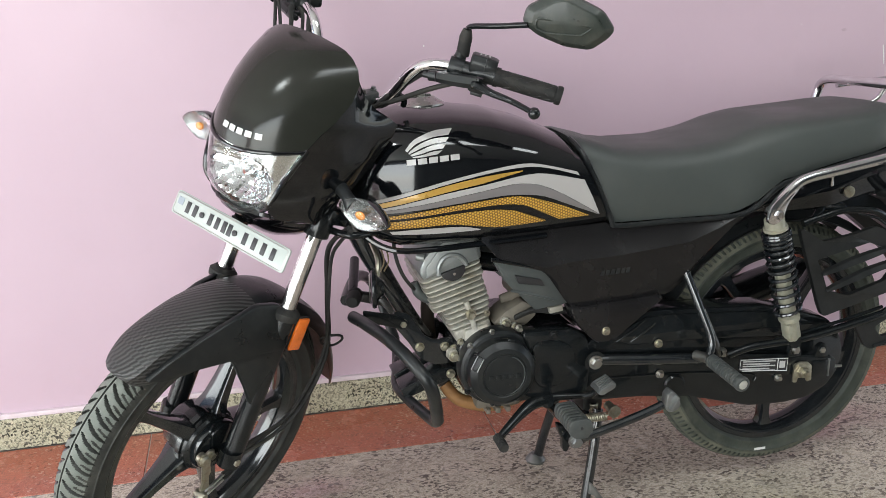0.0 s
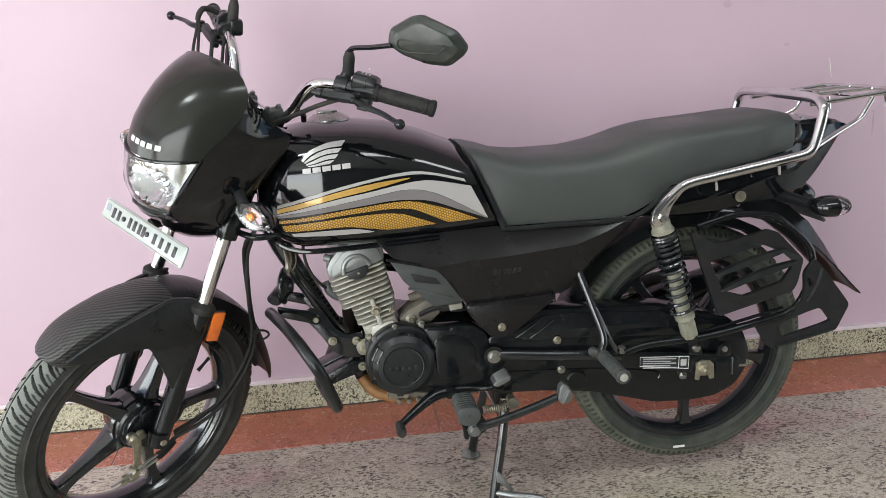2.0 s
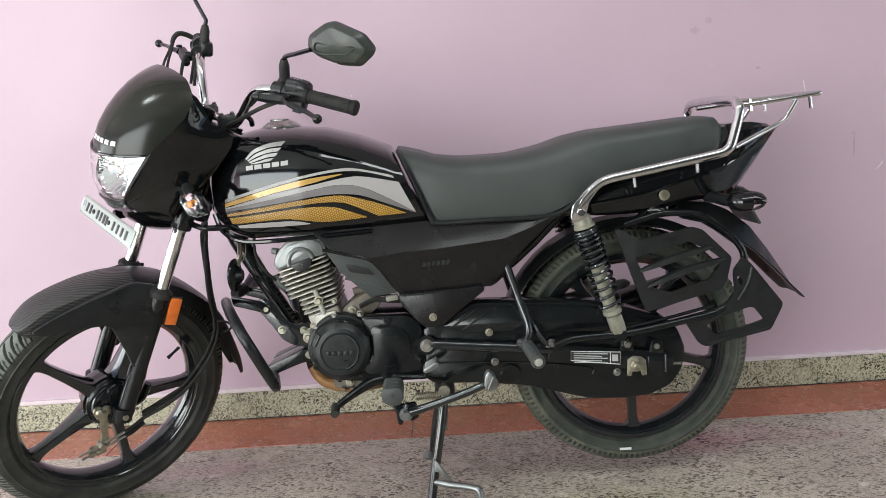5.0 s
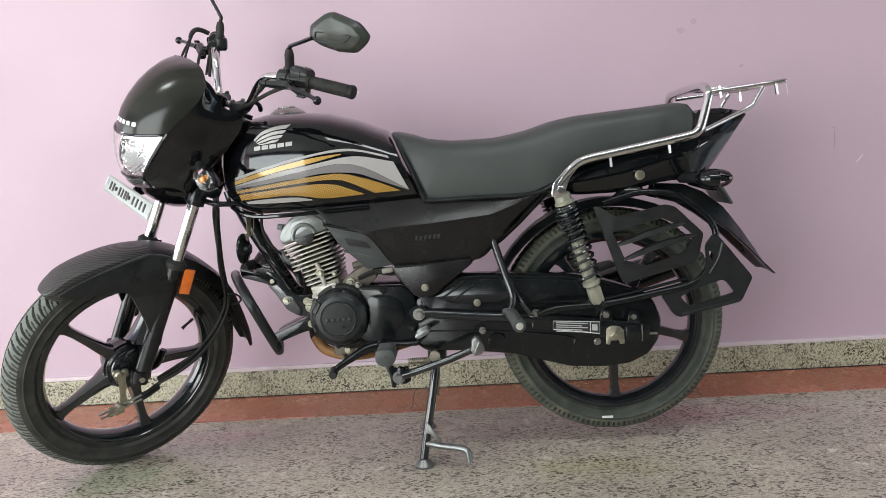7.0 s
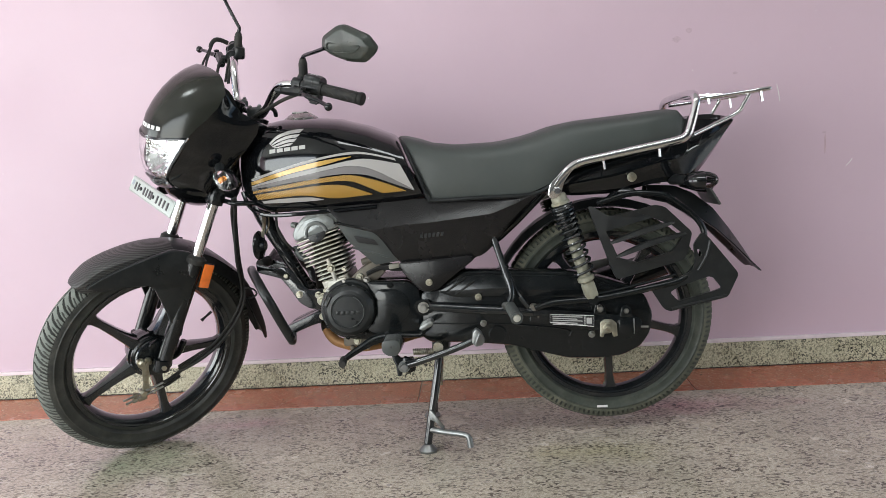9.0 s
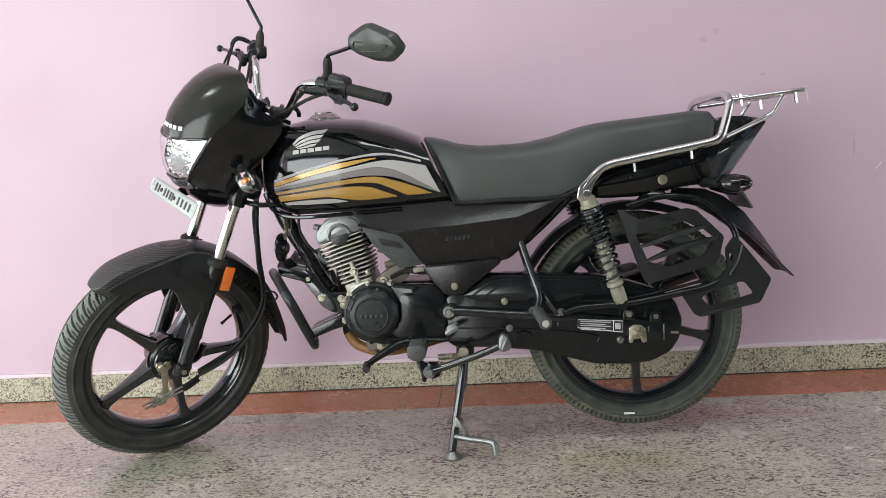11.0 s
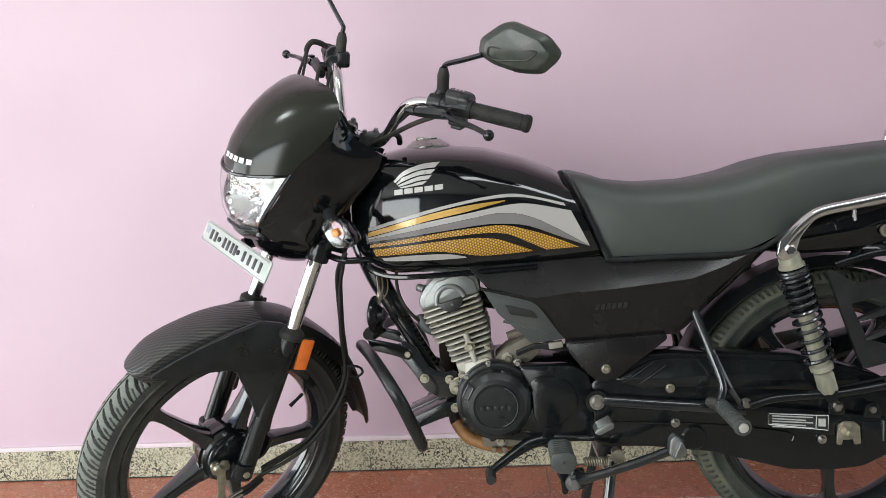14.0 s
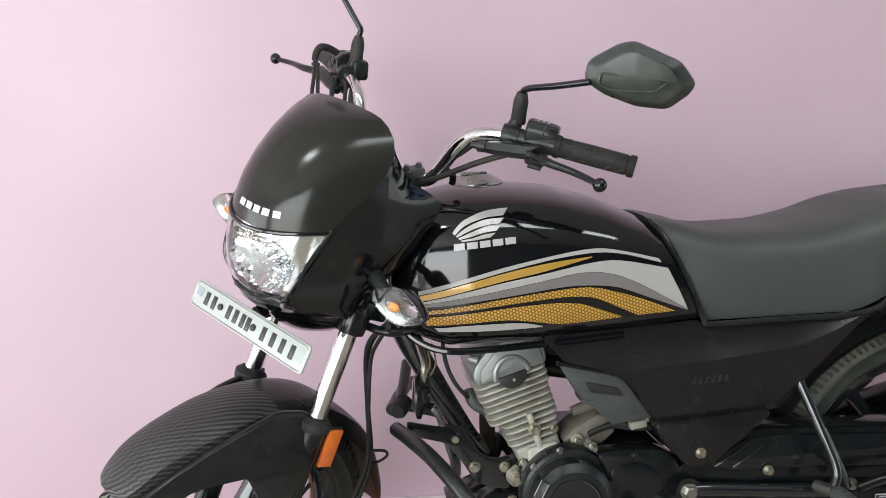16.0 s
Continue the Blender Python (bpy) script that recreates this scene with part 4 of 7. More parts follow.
    face = un if (un.x < 0) else -un
    rings = [[o + ux * (x * sc) + uz * (z * sc) + face * dep for x, z in shape] for sc, dep in ((0.96, -0.004), (1.0, 0.0), (1.01, 0.005), (0.985, 0.0115), (0.80, 0.0215), (0.74, 0.0232), (0.3, 0.0275), (0.02, 0.0280))]
    shell = turned("mirror_housing", loft(rings), mirror_plastic, mirror, "scuffed black plastic mirror housing", 14)
    rib = [(-0.052, -0.014), (-0.050, 0.004), (0.044, -0.002), (0.026, -0.018), (-0.034, -0.020)]
    bm = tube([o + ux * x + uz * z + face * ip((x * x + z * z) ** 0.5, [(0, 0.0285), (0.03, 0.0268), (0.05, 0.0248), (0.068, 0.0212)]) for x, z in rounded(rib, 0.006, 2)], 0.0018, 6, 1, closed=True)
    turned("mirror_crease", bm, mirror_plastic, mirror)
    gl = [[o + ux * (x * sc) + uz * (z * sc) - face * dp for x, z in shape] for sc, dp in ((0.94, 0.0045), (0.93, 0.0065))]
    turned("mirror_glass", loft(gl), chrome, mirror, "silvered mirror glass")

# ---- headlamp cowl
VISOR = [(0.940, 0.275, 0.113, 0.350), (0.955, 0.279, 0.117, 0.365), (0.985, 0.291, 0.126, 0.398), (1.015, 0.311, 0.130, 0.430), (1.043, 0.336, 0.125, 0.450), (1.066, 0.363, 0.112, 0.457), (1.082, 0.389, 0.095, 0.460), (1.092, 0.414, 0.074, 0.463), (1.0965, 0.437, 0.050, 0.465), (1.0985, 0.452, 0.027, 0.466), (1.099, 0.462, 0.008, 0.468)]
LENS = [(0.822, 0.287, 0.050, 0.300), (0.825, 0.282, 0.064, 0.299), (0.832, 0.276, 0.075, 0.298), (0.846, 0.271, 0.084, 0.298), (0.870, 0.267, 0.092, 0.308), (0.900, 0.265, 0.100, 0.325), (0.925, 0.268, 0.107, 0.340), (0.940, 0.272, 0.111, 0.350)]


def u_rings(levels, k=17, off=0.0, power=2.3, lift=0.0):
    rings = []
    for z, xf, w, xr in levels:
        ring = []
        for i in range(k):
            a = math.pi * i / (k - 1)
            y = -math.cos(a)
            f = abs(y) ** power
            ring.append((xf + off + (xr - xf) * f, y * (w - off * 0.6), z + lift * min(1, w / 0.13) ** 2 * abs(y) ** 1.5))
        rings.append(ring)
    return rings


cowl = None
bm = bmesh.new()
SIDE = [(1.066, 0.453, 0.1105, 0.460, 0.108), (1.048, 0.440, 0.1210, 0.464, 0.116), (1.026, 0.428, 0.1265, 0.474, 0.122), (1.005, 0.408, 0.1265, 0.492, 0.130), (0.990, 0.390, 0.1240, 0.513, 0.146), (0.975, 0.372, 0.1195, 0.530, 0.158), (0.950, 0.348, 0.1125, 0.524, 0.155), (0.925, 0.339, 0.1080, 0.510, 0.148), (0.900, 0.327, 0.1020, 0.490, 0.146), (0.870, 0.310, 0.0935, 0.466, 0.138), (0.846, 0.299, 0.0845, 0.448, 0.130), (0.828, 0.303, 0.0780, 0.434, 0.120), (0.812, 0.318, 0.0830, 0.424, 0.113), (0.798, 0.345, 0.0880, 0.415, 0.106), (0.788, 0.370, 0.0900, 0.408, 0.098)]
for s in (-1, 1):
    rings = []
    for z, xa, wa, xb, wb in SIDE:
        ring = []
        for k in range(8):
            t = k / 7
            ring.append((xa + (xb - xa) * t, s * (wa + (wb - wa) * t + (0.016 if z < 0.94 else 0.002) * math.sin(math.pi * t)), z + 0.004 * math.sin(6 * t)))
        rings.append(ring)
    loft(rings, closed_ring=False, into=bm)
# chin below the lamp
bowl = [(0.824, 0.296, 0.078, 0.308), (0.818, 0.285, 0.080, 0.312), (0.806, 0.289, 0.087, 0.345), (0.795, 0.300, 0.093, 0.400), (0.782, 0.311, 0.093, 0.406), (0.764, 0.330, 0.084, 0.408), (0.749, 0.347, 0.070, 0.410), (0.735, 0.366, 0.052, 0.412), (0.725, 0.386, 0.030, 0.413)]
loft(u_rings(bowl, 21), closed_ring=False, into=bm)
cowl = turned("headlamp_cowl", thicken(bm, 0.003), black_paint, label="glossy black headlamp cowl")
visor = turned("visor", loft(u_rings(VISOR, 41, lift=0.012)), visor_paint, cowl, "smoked dark visor panel")
bm = tube([(xf + (xr - xf) * abs(y) ** 2.3 - 0.001, y * 0.112, 0.937 + 0.010 * abs(y) ** 1.5) for xf, xr in ((0.273, 0.351),) for y in [-1 + i / 8 for i in range(17)]], 0.0035, 8, 2)
turned("visor_lip", bm, black_paint, cowl)
lamp = turned("headlamp", thicken(loft(u_rings(LENS, 25, lift=0.014), closed_ring=False), 0.002), clear_lens, cowl, "clear headlamp lens")
lamp.visible_shadow = False
lens_rows = [(z, *(float(np.interp(z, [q[0] for q in LENS], [q[k] for q in LENS])) for k in (1, 2, 3))) for z in np.linspace(0.824, 0.938, 27)]
bm = loft(u_rings([(z, xf + 0.012, w - 0.005, xr + 0.002) for z, xf, w, xr in lens_rows], 41, lift=0.014), closed_ring=False)
for v in bm.verts:
    # a deep bowl cut in wedges, fluted panels above it and to its sides
    y, z = v.co.y / 0.078, (v.co.z - 0.878) / 0.050
    d = math.hypot(y, z)
    if d < 1:
        wedge = (math.atan2(z, y) * 11 / math.pi) % 1
        v.co.x += 0.060 * (1 - d * d) + 0.006 + 0.003 * wedge * d + (0.008 if d < 0.40 else 0.0)
    else:
        v.co.x += 0.006 * abs(((v.co.y / 0.030) % 1) - 0.5)
turned("lamp_reflector", bm, lamp_reflector, cowl, "faceted chrome lamp reflector", 3)
turned("bulb", tube([(0.350, 0, 0.872), (0.325, 0, 0.872), (0.315, 0, 0.872)], [0.009, 0.009, 0.004], 12, 3), chrome, cowl, "halogen bulb with silvered cap")
rim = [(xr + 0.001, w + 0.001, z + 0.014 * (w / 0.13) ** 2) for z, xf, w, xr in LENS]
rimpts = [(x, -y, z) for x, y, z in reversed(rim)] + [(0.284, y, 0.8215) for y in (-0.030, 0.0, 0.030)] + rim
turned("lamp_bezel", tube(rimpts, 0.0045, 8, 2), black_paint, cowl)
# maker's word on the visor: plain light blocks
bm = bmesh.new()
for k in range(5):
    y = 0.016 - 0.0168 * k
    x = 0.2825 + 0.088 * (abs(y) / 0.119) ** 2.3
    block((0.0015, 0.0125, 0.0105), Matrix.Translation((x - 0.0008, y, 0.9660)) @ pose(0, 0, 0, 0, 0, -math.degrees(math.atan(math.copysign(1.70 * (abs(y) / 0.119) ** 1.3, y)))) @ pose(0, 0, 0, 0, 22, 0), 0.0005, into=bm)
turned("badge", bm, white_mark, cowl, "row of plain light badge blocks")
# gauge pod behind the visor
bm = loft(u_rings([(0.950, 0.440, 0.118, 0.512), (0.985, 0.440, 0.116, 0.508), (1.003, 0.443, 0.104, 0.500), (1.018, 0.445, 0.092, 0.497), (1.035, 0.452, 0.080, 0.494), (1.048, 0.460, 0.066, 0.490), (1.055, 0.468, 0.045, 0.486)], 17))
turned("gauge_pod", bm, matte_black, cowl)

# ---- front direction lamps
def almond(w, h, n=24, p=1.35):
    """An outline with rounded points at both ends."""
    out = []
    for k in range(n):
        a = 2 * math.pi * k / n
        cx, cz = math.cos(a), math.sin(a)
        out.append((w * math.copysign(abs(cx) ** (2 / p), cx), h * math.copysign(abs(cz) ** (2 / p), cz)))
    return out


for s in (-1, 1):
    c = Vector((0.402, s * 0.212, 0.856))
    stalk = turned("front_indicator", tube([(0.425, s * 0.125, 0.868), (0.41, s * 0.16, 0.866), c + Vector((0.004, s * -0.028, 0))], [0.014, 0.011, 0.013], 12, 3), matte_black, label="front direction lamp with clear lens")
    back = [[c + Vector((dx, y * sc, z * sc)) for y, z in almond(0.057, 0.0295)] for dx, sc in ((0.030, 0.25), (0.022, 0.7), (0.008, 0.95), (-0.004, 1.0), (-0.0042, 0.975), (0.008, 0.8), (0.009, 0.1))]
    turned("shell", loft(back), black_paint, stalk)
    front = [[c + Vector((dx, y * sc, z * sc)) for y, z in almond(0.056, 0.0285)] for dx, sc in ((-0.0045, 1.0), (-0.012, 0.93), (-0.019, 0.72), (-0.023, 0.38), (-0.024, 0.03))]
    ob = turned("lens", loft(front), clear_lens, stalk, "clear indicator lens")
    ob.visible_shadow = False
    dish = [[c + Vector((dx + 0.004 * (i % 2), y * sc, z * sc)) for i, (y, z) in enumerate(almond(0.054, 0.0268))] for dx, sc in ((-0.0048, 1.0), (0.001, 0.85), (0.005, 0.6), (0.007, 0.2))]
    turned("dish", loft(dish), lamp_dish, stalk)
    bm = bmesh.new()
    bmesh.ops.create_uvsphere(bm, u_segments=12, v_segments=8, radius=0.0066)
    bmesh.ops.scale(bm, vec=(0.8, 1.5, 1.0), verts=bm.verts)
    bm.transform(Matrix.Translation(c + Vector((-0.008, 0, 0))))
    turned("bulb", bm, bulb_amber, stalk, "amber bulb")

# ---- front number plate, with plain bars in place of its characters
PM = Matrix.Translation((0.277, -0.010, 0.770)) @ pose(0, 0, 0, -3, 0, 0) @ pose(0, 0, 0, 0, 28, 0) @ Matrix.Diagonal((1, 1.03, 1, 1))


def plate_slab(w, h, th, off, y=0.0, z=0.0, bevel=0.0, into=None):
    return block((th, w, h), PM @ Matrix.Translation((off, y, z)), bevel, into)


plate_o = rounded([(-0.144, -0.0225), (0.144, -0.0225), (0.144, 0.0225), (-0.144, 0.0225)], 0.007)
bm = loft([[PM @ Vector((dx, y * sc, z * sc)) for y, z in plate_o] for dx, sc in ((0.002, 1.0), (-0.0012, 1.0), (-0.002, 0.985))])
number_plate = turned("number_plate", bm, plate_white, label="white number plate with dark bars")
bm = tube([PM @ Vector((-0.002, y * 0.975, z * 0.88)) for y, z in plate_o], 0.0009, 5, 1, closed=True)
turned("plate_edge", bm, steel, number_plate)
for y in (0.106, 0.087, 0.046, 0.028, 0.010, -0.004, -0.043, -0.066, -0.089, -0.112):
    turned("character_bar", plate_slab(0.010, 0.022, 0.0014, -0.0024, y, 0, 0.0005), ink, number_plate)
turned("plate_emblem", plate_slab(0.014, 0.014, 0.001, -0.0022, 0.128, 0.005), blue_tint, number_plate, "grey-blue emblem square")
for y in (0.068, -0.018):
    bm = lathe([(0, 0), (0.0055, 0), (0.0055, 0.003), (0.003, 0.0045), (0, 0.0045)], PM @ Vector((-0.002, y, 0)), PM.to_3x3() @ Vector((-1, 0, 0)), 12)
    turned("plate_screw", bm, ink, number_plate)
bm = tube([(0.30, 0.0, 0.775), (0.36, 0.0, 0.775)], 0.012, 8, 2)
turned("plate_bracket", bm, satin_black, number_plate)

# ---- fuel tank
ZT = [(0.56, 0.855), (0.585, 0.890), (0.61, 0.912), (0.64, 0.926), (0.69, 0.936), (0.775, 0.935), (0.848, 0.927), (0.928, 0.905), (1.0, 0.875), (1.03, 0.858), (1.10, 0.82)]
ZB = [(0.56, 0.745), (0.585, 0.712), (0.615, 0.690), (0.656, 0.676), (0.80, 0.678), (1.0, 0.688), (1.10, 0.698)]
HW = [(0.56, 0.085), (0.585, 0.122), (0.61, 0.142), (0.65, 0.160), (0.70, 0.171), (0.80, 0.178), (0.95, 0.177), (1.10, 0.168)]
GQ = [(0, 0.78), (0.06, 0.90), (0.18, 0.97), (0.38, 1.0), (0.58, 0.985), (0.72, 0.93), (0.82, 0.84), (0.90, 0.70), (0.95, 0.53), (0.98, 0.34), (1.0, 0.0)]


def tank_y(x, z):
    q = (z - ip(x, ZB)) / max(0.01, ip(x, ZT) - ip(x, ZB))
    return ip(x, HW) * ip(min(1, max(0, q)), GQ)


QS = [0, 0.03, 0.07, 0.13, 0.2, 0.28, 0.36, 0.44, 0.52, 0.60, 0.67, 0.73, 0.78, 0.83, 0.87, 0.905, 0.935, 0.96, 0.98, 0.993, 1.0]


def tank_ring(xs):
    k = -0.46 * max(0.0, min(1.0, (xs - 0.72) / 0.3))
    half = []
    for q in QS:
        x = xs
        for _ in range(4):
            z = ip(x, ZB) + q * (ip(x, ZT) - ip(x, ZB))
            x = xs + k * (z - 0.78)
        half.append((x, -ip(x, HW) * ip(q, GQ), z))
    return half + [(x, -y, z) for x, y, z in reversed(half[:-1])]


stations = [0.568, 0.576, 0.588, 0.602, 0.62] + [0.64 + 0.0205 * i for i in range(20)] + [1.042]
fuel_tank = fixed("fuel_tank", loft([tank_ring(x) for x in stations]), black_paint, label="glossy black fuel tank with gold and silver stripes", angle=50)
fixed("tank_flange", tube([(0.575, -0.105, 0.735), (0.592, -0.122, 0.700), (0.622, -0.138, 0.679), (0.660, -0.148, 0.670), (0.72, -0.152, 0.670), (0.82, -0.15, 0.674), (0.95, -0.15, 0.681)], 0.006, 8, 4), black_paint, fuel_tank)
cap_c = (0.729, 0, 0.933)
cap = fixed("filler_cap", lathe([(0, -0.02), (0.0505, -0.02), (0.051, -0.004), (0.050, 0.001), (0.0475, 0.003), (0.032, 0.0135), (0.030, 0.0150), (0, 0.0155)], cap_c, Vector((-0.05, 0, 1)), 36), cap_metal, fuel_tank, "dull silver filler cap", 25)
fixed("cap_gasket", lathe([(0.050, -0.002), (0.054, -0.004), (0.054, -0.010), (0.050, -0.012)], cap_c, Vector((-0.05, 0, 1)), 36), rubber, cap)
fixed("cap_key_flap", block((0.046, 0.018, 0.007), Matrix.Translation((0.729, 0, 0.9505)), 0.0025), cap_metal, cap)


def decal(name, upper, lower, material, label="", n=26, m=4, lift=0.0014):
    """A film laid on the tank's left flank between two curves of x and z."""
    bm = bmesh.new()

    def curve(pts):
        p = smooth_path([(x, 0, z) for x, z in pts], 5)
        s = np.cumsum([0] + [(p[i + 1] - p[i]).length for i in range(len(p) - 1)])
        return [(float(np.interp(t, s / s[-1], [q.x for q in p])), float(np.interp(t, s / s[-1], [q.z for q in p]))) for t in np.linspace(0, 1, n)]
    a, b = curve(upper), curve(lower)
    rows = []
    for i in range(n):
        row = []
        for j in range(m + 1):
            t = j / m
            x, z = a[i][0] + (b[i][0] - a[i][0]) * t, a[i][1] + (b[i][1] - a[i][1]) * t
            row.append((x, -tank_y(x, z) - lift, z))
        rows.append(row)
    loft(rows, closed_ring=False, into=bm)
    for s in (-1, 1):
        cp = bm.copy()
        if s > 0:
            mirrored(cp)
        fixed(name, cp, material, fuel_tank, label, 60)
    bm.free()


decal("white_stripe", [(0.611, 0.771), (0.724, 0.802), (0.813, 0.821), (0.89, 0.831), (0.938, 0.826), (1.005, 0.809)], [(0.611, 0.764), (0.724, 0.795), (0.813, 0.815), (0.884, 0.824), (0.938, 0.821), (1.009, 0.802)], silver_decal, "silver tank stripe")
decal("gold_stripe", [(0.610, 0.762), (0.724, 0.793), (0.813, 0.811), (0.89, 0.819)], [(0.610, 0.753), (0.724, 0.781), (0.813, 0.799), (0.89, 0.817)], gold_flat, "plain gold tank stripe")
decal("silver_stripe", [(0.610, 0.751), (0.724, 0.779), (0.813, 0.795), (0.89, 0.809), (0.938, 0.810), (1.019, 0.793)], [(0.610, 0.748), (0.724, 0.768), (0.813, 0.784), (0.884, 0.794), (0.95, 0.780), (1.055, 0.721)], silver_decal, "broad silver tank stripe")
decal("grey_stripe", [(0.610, 0.7475), (0.724, 0.7675), (0.813, 0.7835), (0.884, 0.7935), (0.95, 0.7795), (1.054, 0.721)], [(0.610, 0.743), (0.694, 0.753), (0.771, 0.763), (0.842, 0.772), (0.884, 0.7725), (0.932, 0.767), (0.987, 0.746), (1.053, 0.7205)], grey_decal, "grey tank stripe")
decal("gold_pattern_stripe", [(0.613, 0.737), (0.694, 0.749), (0.771, 0.760), (0.842, 0.768), (0.89, 0.769), (0.938, 0.757), (0.987, 0.740), (1.033, 0.720)], [(0.612, 0.731), (0.694, 0.740), (0.771, 0.749), (0.842, 0.755), (0.89, 0.752), (0.926, 0.737), (0.969, 0.717)], gold_net, "gold tank stripe with a fine printed net")
decal("gold_pattern_stripe", [(0.618, 0.727), (0.694, 0.735), (0.77, 0.743), (0.83, 0.746), (0.872, 0.742), (0.902, 0.732), (0.941, 0.717)], [(0.623, 0.713), (0.693, 0.718), (0.752, 0.721), (0.8, 0.715), (0.848, 0.709), (0.941, 0.715)], gold_net, "gold tank stripe with a fine printed net")
decal("silver_stripe_low", [(0.635, 0.709), (0.693, 0.714), (0.77, 0.715), (0.809, 0.708)], [(0.641, 0.703), (0.723, 0.703), (0.765, 0.704), (0.809, 0.706)], silver_decal, "thin silver tank stripe")
# emblem: plain swept bars over a row of plain blocks
WING = [([(0.668, 0.864), (0.687, 0.883), (0.724, 0.8965), (0.762, 0.9000)], [(0.6715, 0.8605), (0.690, 0.8755), (0.722, 0.8860), (0.752, 0.8890)]),
        ([(0.6730, 0.8595), (0.6925, 0.8730), (0.7215, 0.8835), (0.7530, 0.8855)], [(0.6750, 0.8570), (0.6945, 0.8665), (0.7200, 0.8745), (0.7445, 0.8770)]),
        ([(0.6765, 0.8560), (0.6965, 0.8643), (0.7195, 0.8720), (0.7455, 0.8740)], [(0.6785, 0.8533), (0.6985, 0.8583), (0.7180, 0.8638), (0.7380, 0.8660)]),
        ([(0.6800, 0.8523), (0.7000, 0.8560), (0.7175, 0.8610), (0.7365, 0.8630)], [(0.6820, 0.8505), (0.7020, 0.8522), (0.7160, 0.8545), (0.7270, 0.8560)])]
for upper, lower in WING:
    decal("emblem_bar", upper, lower, badge_silver, n=14, m=2)
for k in range(5):
    x0 = 0.669 + 0.0205 * k
    z0 = 0.8365 + 0.0018 * k
    decal("emblem_block", [(x0, z0 + 0.0105), (x0 + 0.017, z0 + 0.012)], [(x0, z0), (x0 + 0.017, z0 + 0.0015)], badge_silver, n=4, m=1)

# ---- seat
ST = [(1.0, 0.868), (1.02, 0.872), (1.05, 0.868), (1.105, 0.848), (1.169, 0.840), (1.282, 0.842), (1.363, 0.857), (1.428, 0.877), (1.492, 0.889), (1.652, 0.901), (1.745, 0.909), (1.775, 0.905), (1.797, 0.885), (1.806, 0.862)]
SB = [(1.0, 0.70), (1.09, 0.694), (1.362, 0.697), (1.417, 0.719), (1.472, 0.762), (1.60, 0.792), (1.762, 0.824), (1.80, 0.836)]
SW = [(1.0, 0.120), (1.10, 0.146), (1.25, 0.152), (1.50, 0.158), (1.70, 0.152), (1.775, 0.128), (1.80, 0.09), (1.806, 0.05)]
SQ = [(0, 0.96), (0.25, 1.0), (0.55, 1.0), (0.75, 0.965), (0.88, 0.87), (0.95, 0.74), (0.985, 0.56), (1.0, 0.0)]


def seat_ring(xs):
    k = -0.46 * max(0.0, min(1.0, (1.25 - xs) / 0.18))
    half = []
    for q in (0, 0.12, 0.25, 0.4, 0.55, 0.66, 0.75, 0.82, 0.88, 0.92, 0.95, 0.972, 0.988, 0.996, 1.0):
        x = xs
        for _ in range(4):
            z = ip(x, SB) + q * (ip(x, ST) - ip(x, SB))
            x = xs + k * (z - 0.78)
        half.append((x, -ip(x, SW) * ip(q, SQ), z))
    return half + [(x, -y, z) for x, y, z in reversed(half[:-1])]


seat = fixed("seat", loft([seat_ring(x) for x in [1.056, 1.058, 1.064] + [1.075 + 0.025 * i for i in range(28)] + [1.762, 1.775, 1.785, 1.795, 1.802, 1.806]]), vinyl, label="long dark grey vinyl seat", angle=60)
for s in (-1, 1):
    pts = [(1.018, s * 0.09, 0.862), (1.030, s * 0.128, 0.838), (1.060, s * 0.148, 0.768), (1.088, s * 0.152, 0.702), (1.105, s * 0.152, 0.690), (1.22, s * 0.155, 0.692), (1.36, s * 0.158, 0.694), (1.415, s * 0.160, 0.714), (1.472, s * 0.161, 0.757), (1.60, s * 0.158, 0.787), (1.76, s * 0.145, 0.819)]
    fixed("seat_trim", tube(pts, 0.0055, 8, 4), matte_black, seat, "black edge trim")


# ---- side covers
CT = [(0.815, 0.688), (1.0, 0.693), (1.079, 0.697), (1.100, 0.686), (1.376, 0.695), (1.384, 0.692)]
CB = [(0.815, 0.680), (0.856, 0.632), (0.940, 0.612), (0.962, 0.585), (1.001, 0.528), (1.03, 0.523), (1.225, 0.534), (1.245, 0.546), (1.277, 0.582), (1.300, 0.608), (1.376, 0.686), (1.384, 0.690)]
CREASE = [(0.815, 0.648), (0.945, 0.620), (1.007, 0.628), (1.10, 0.633), (1.16, 0.639), (1.256, 0.648), (1.322, 0.671), (1.384, 0.700)]


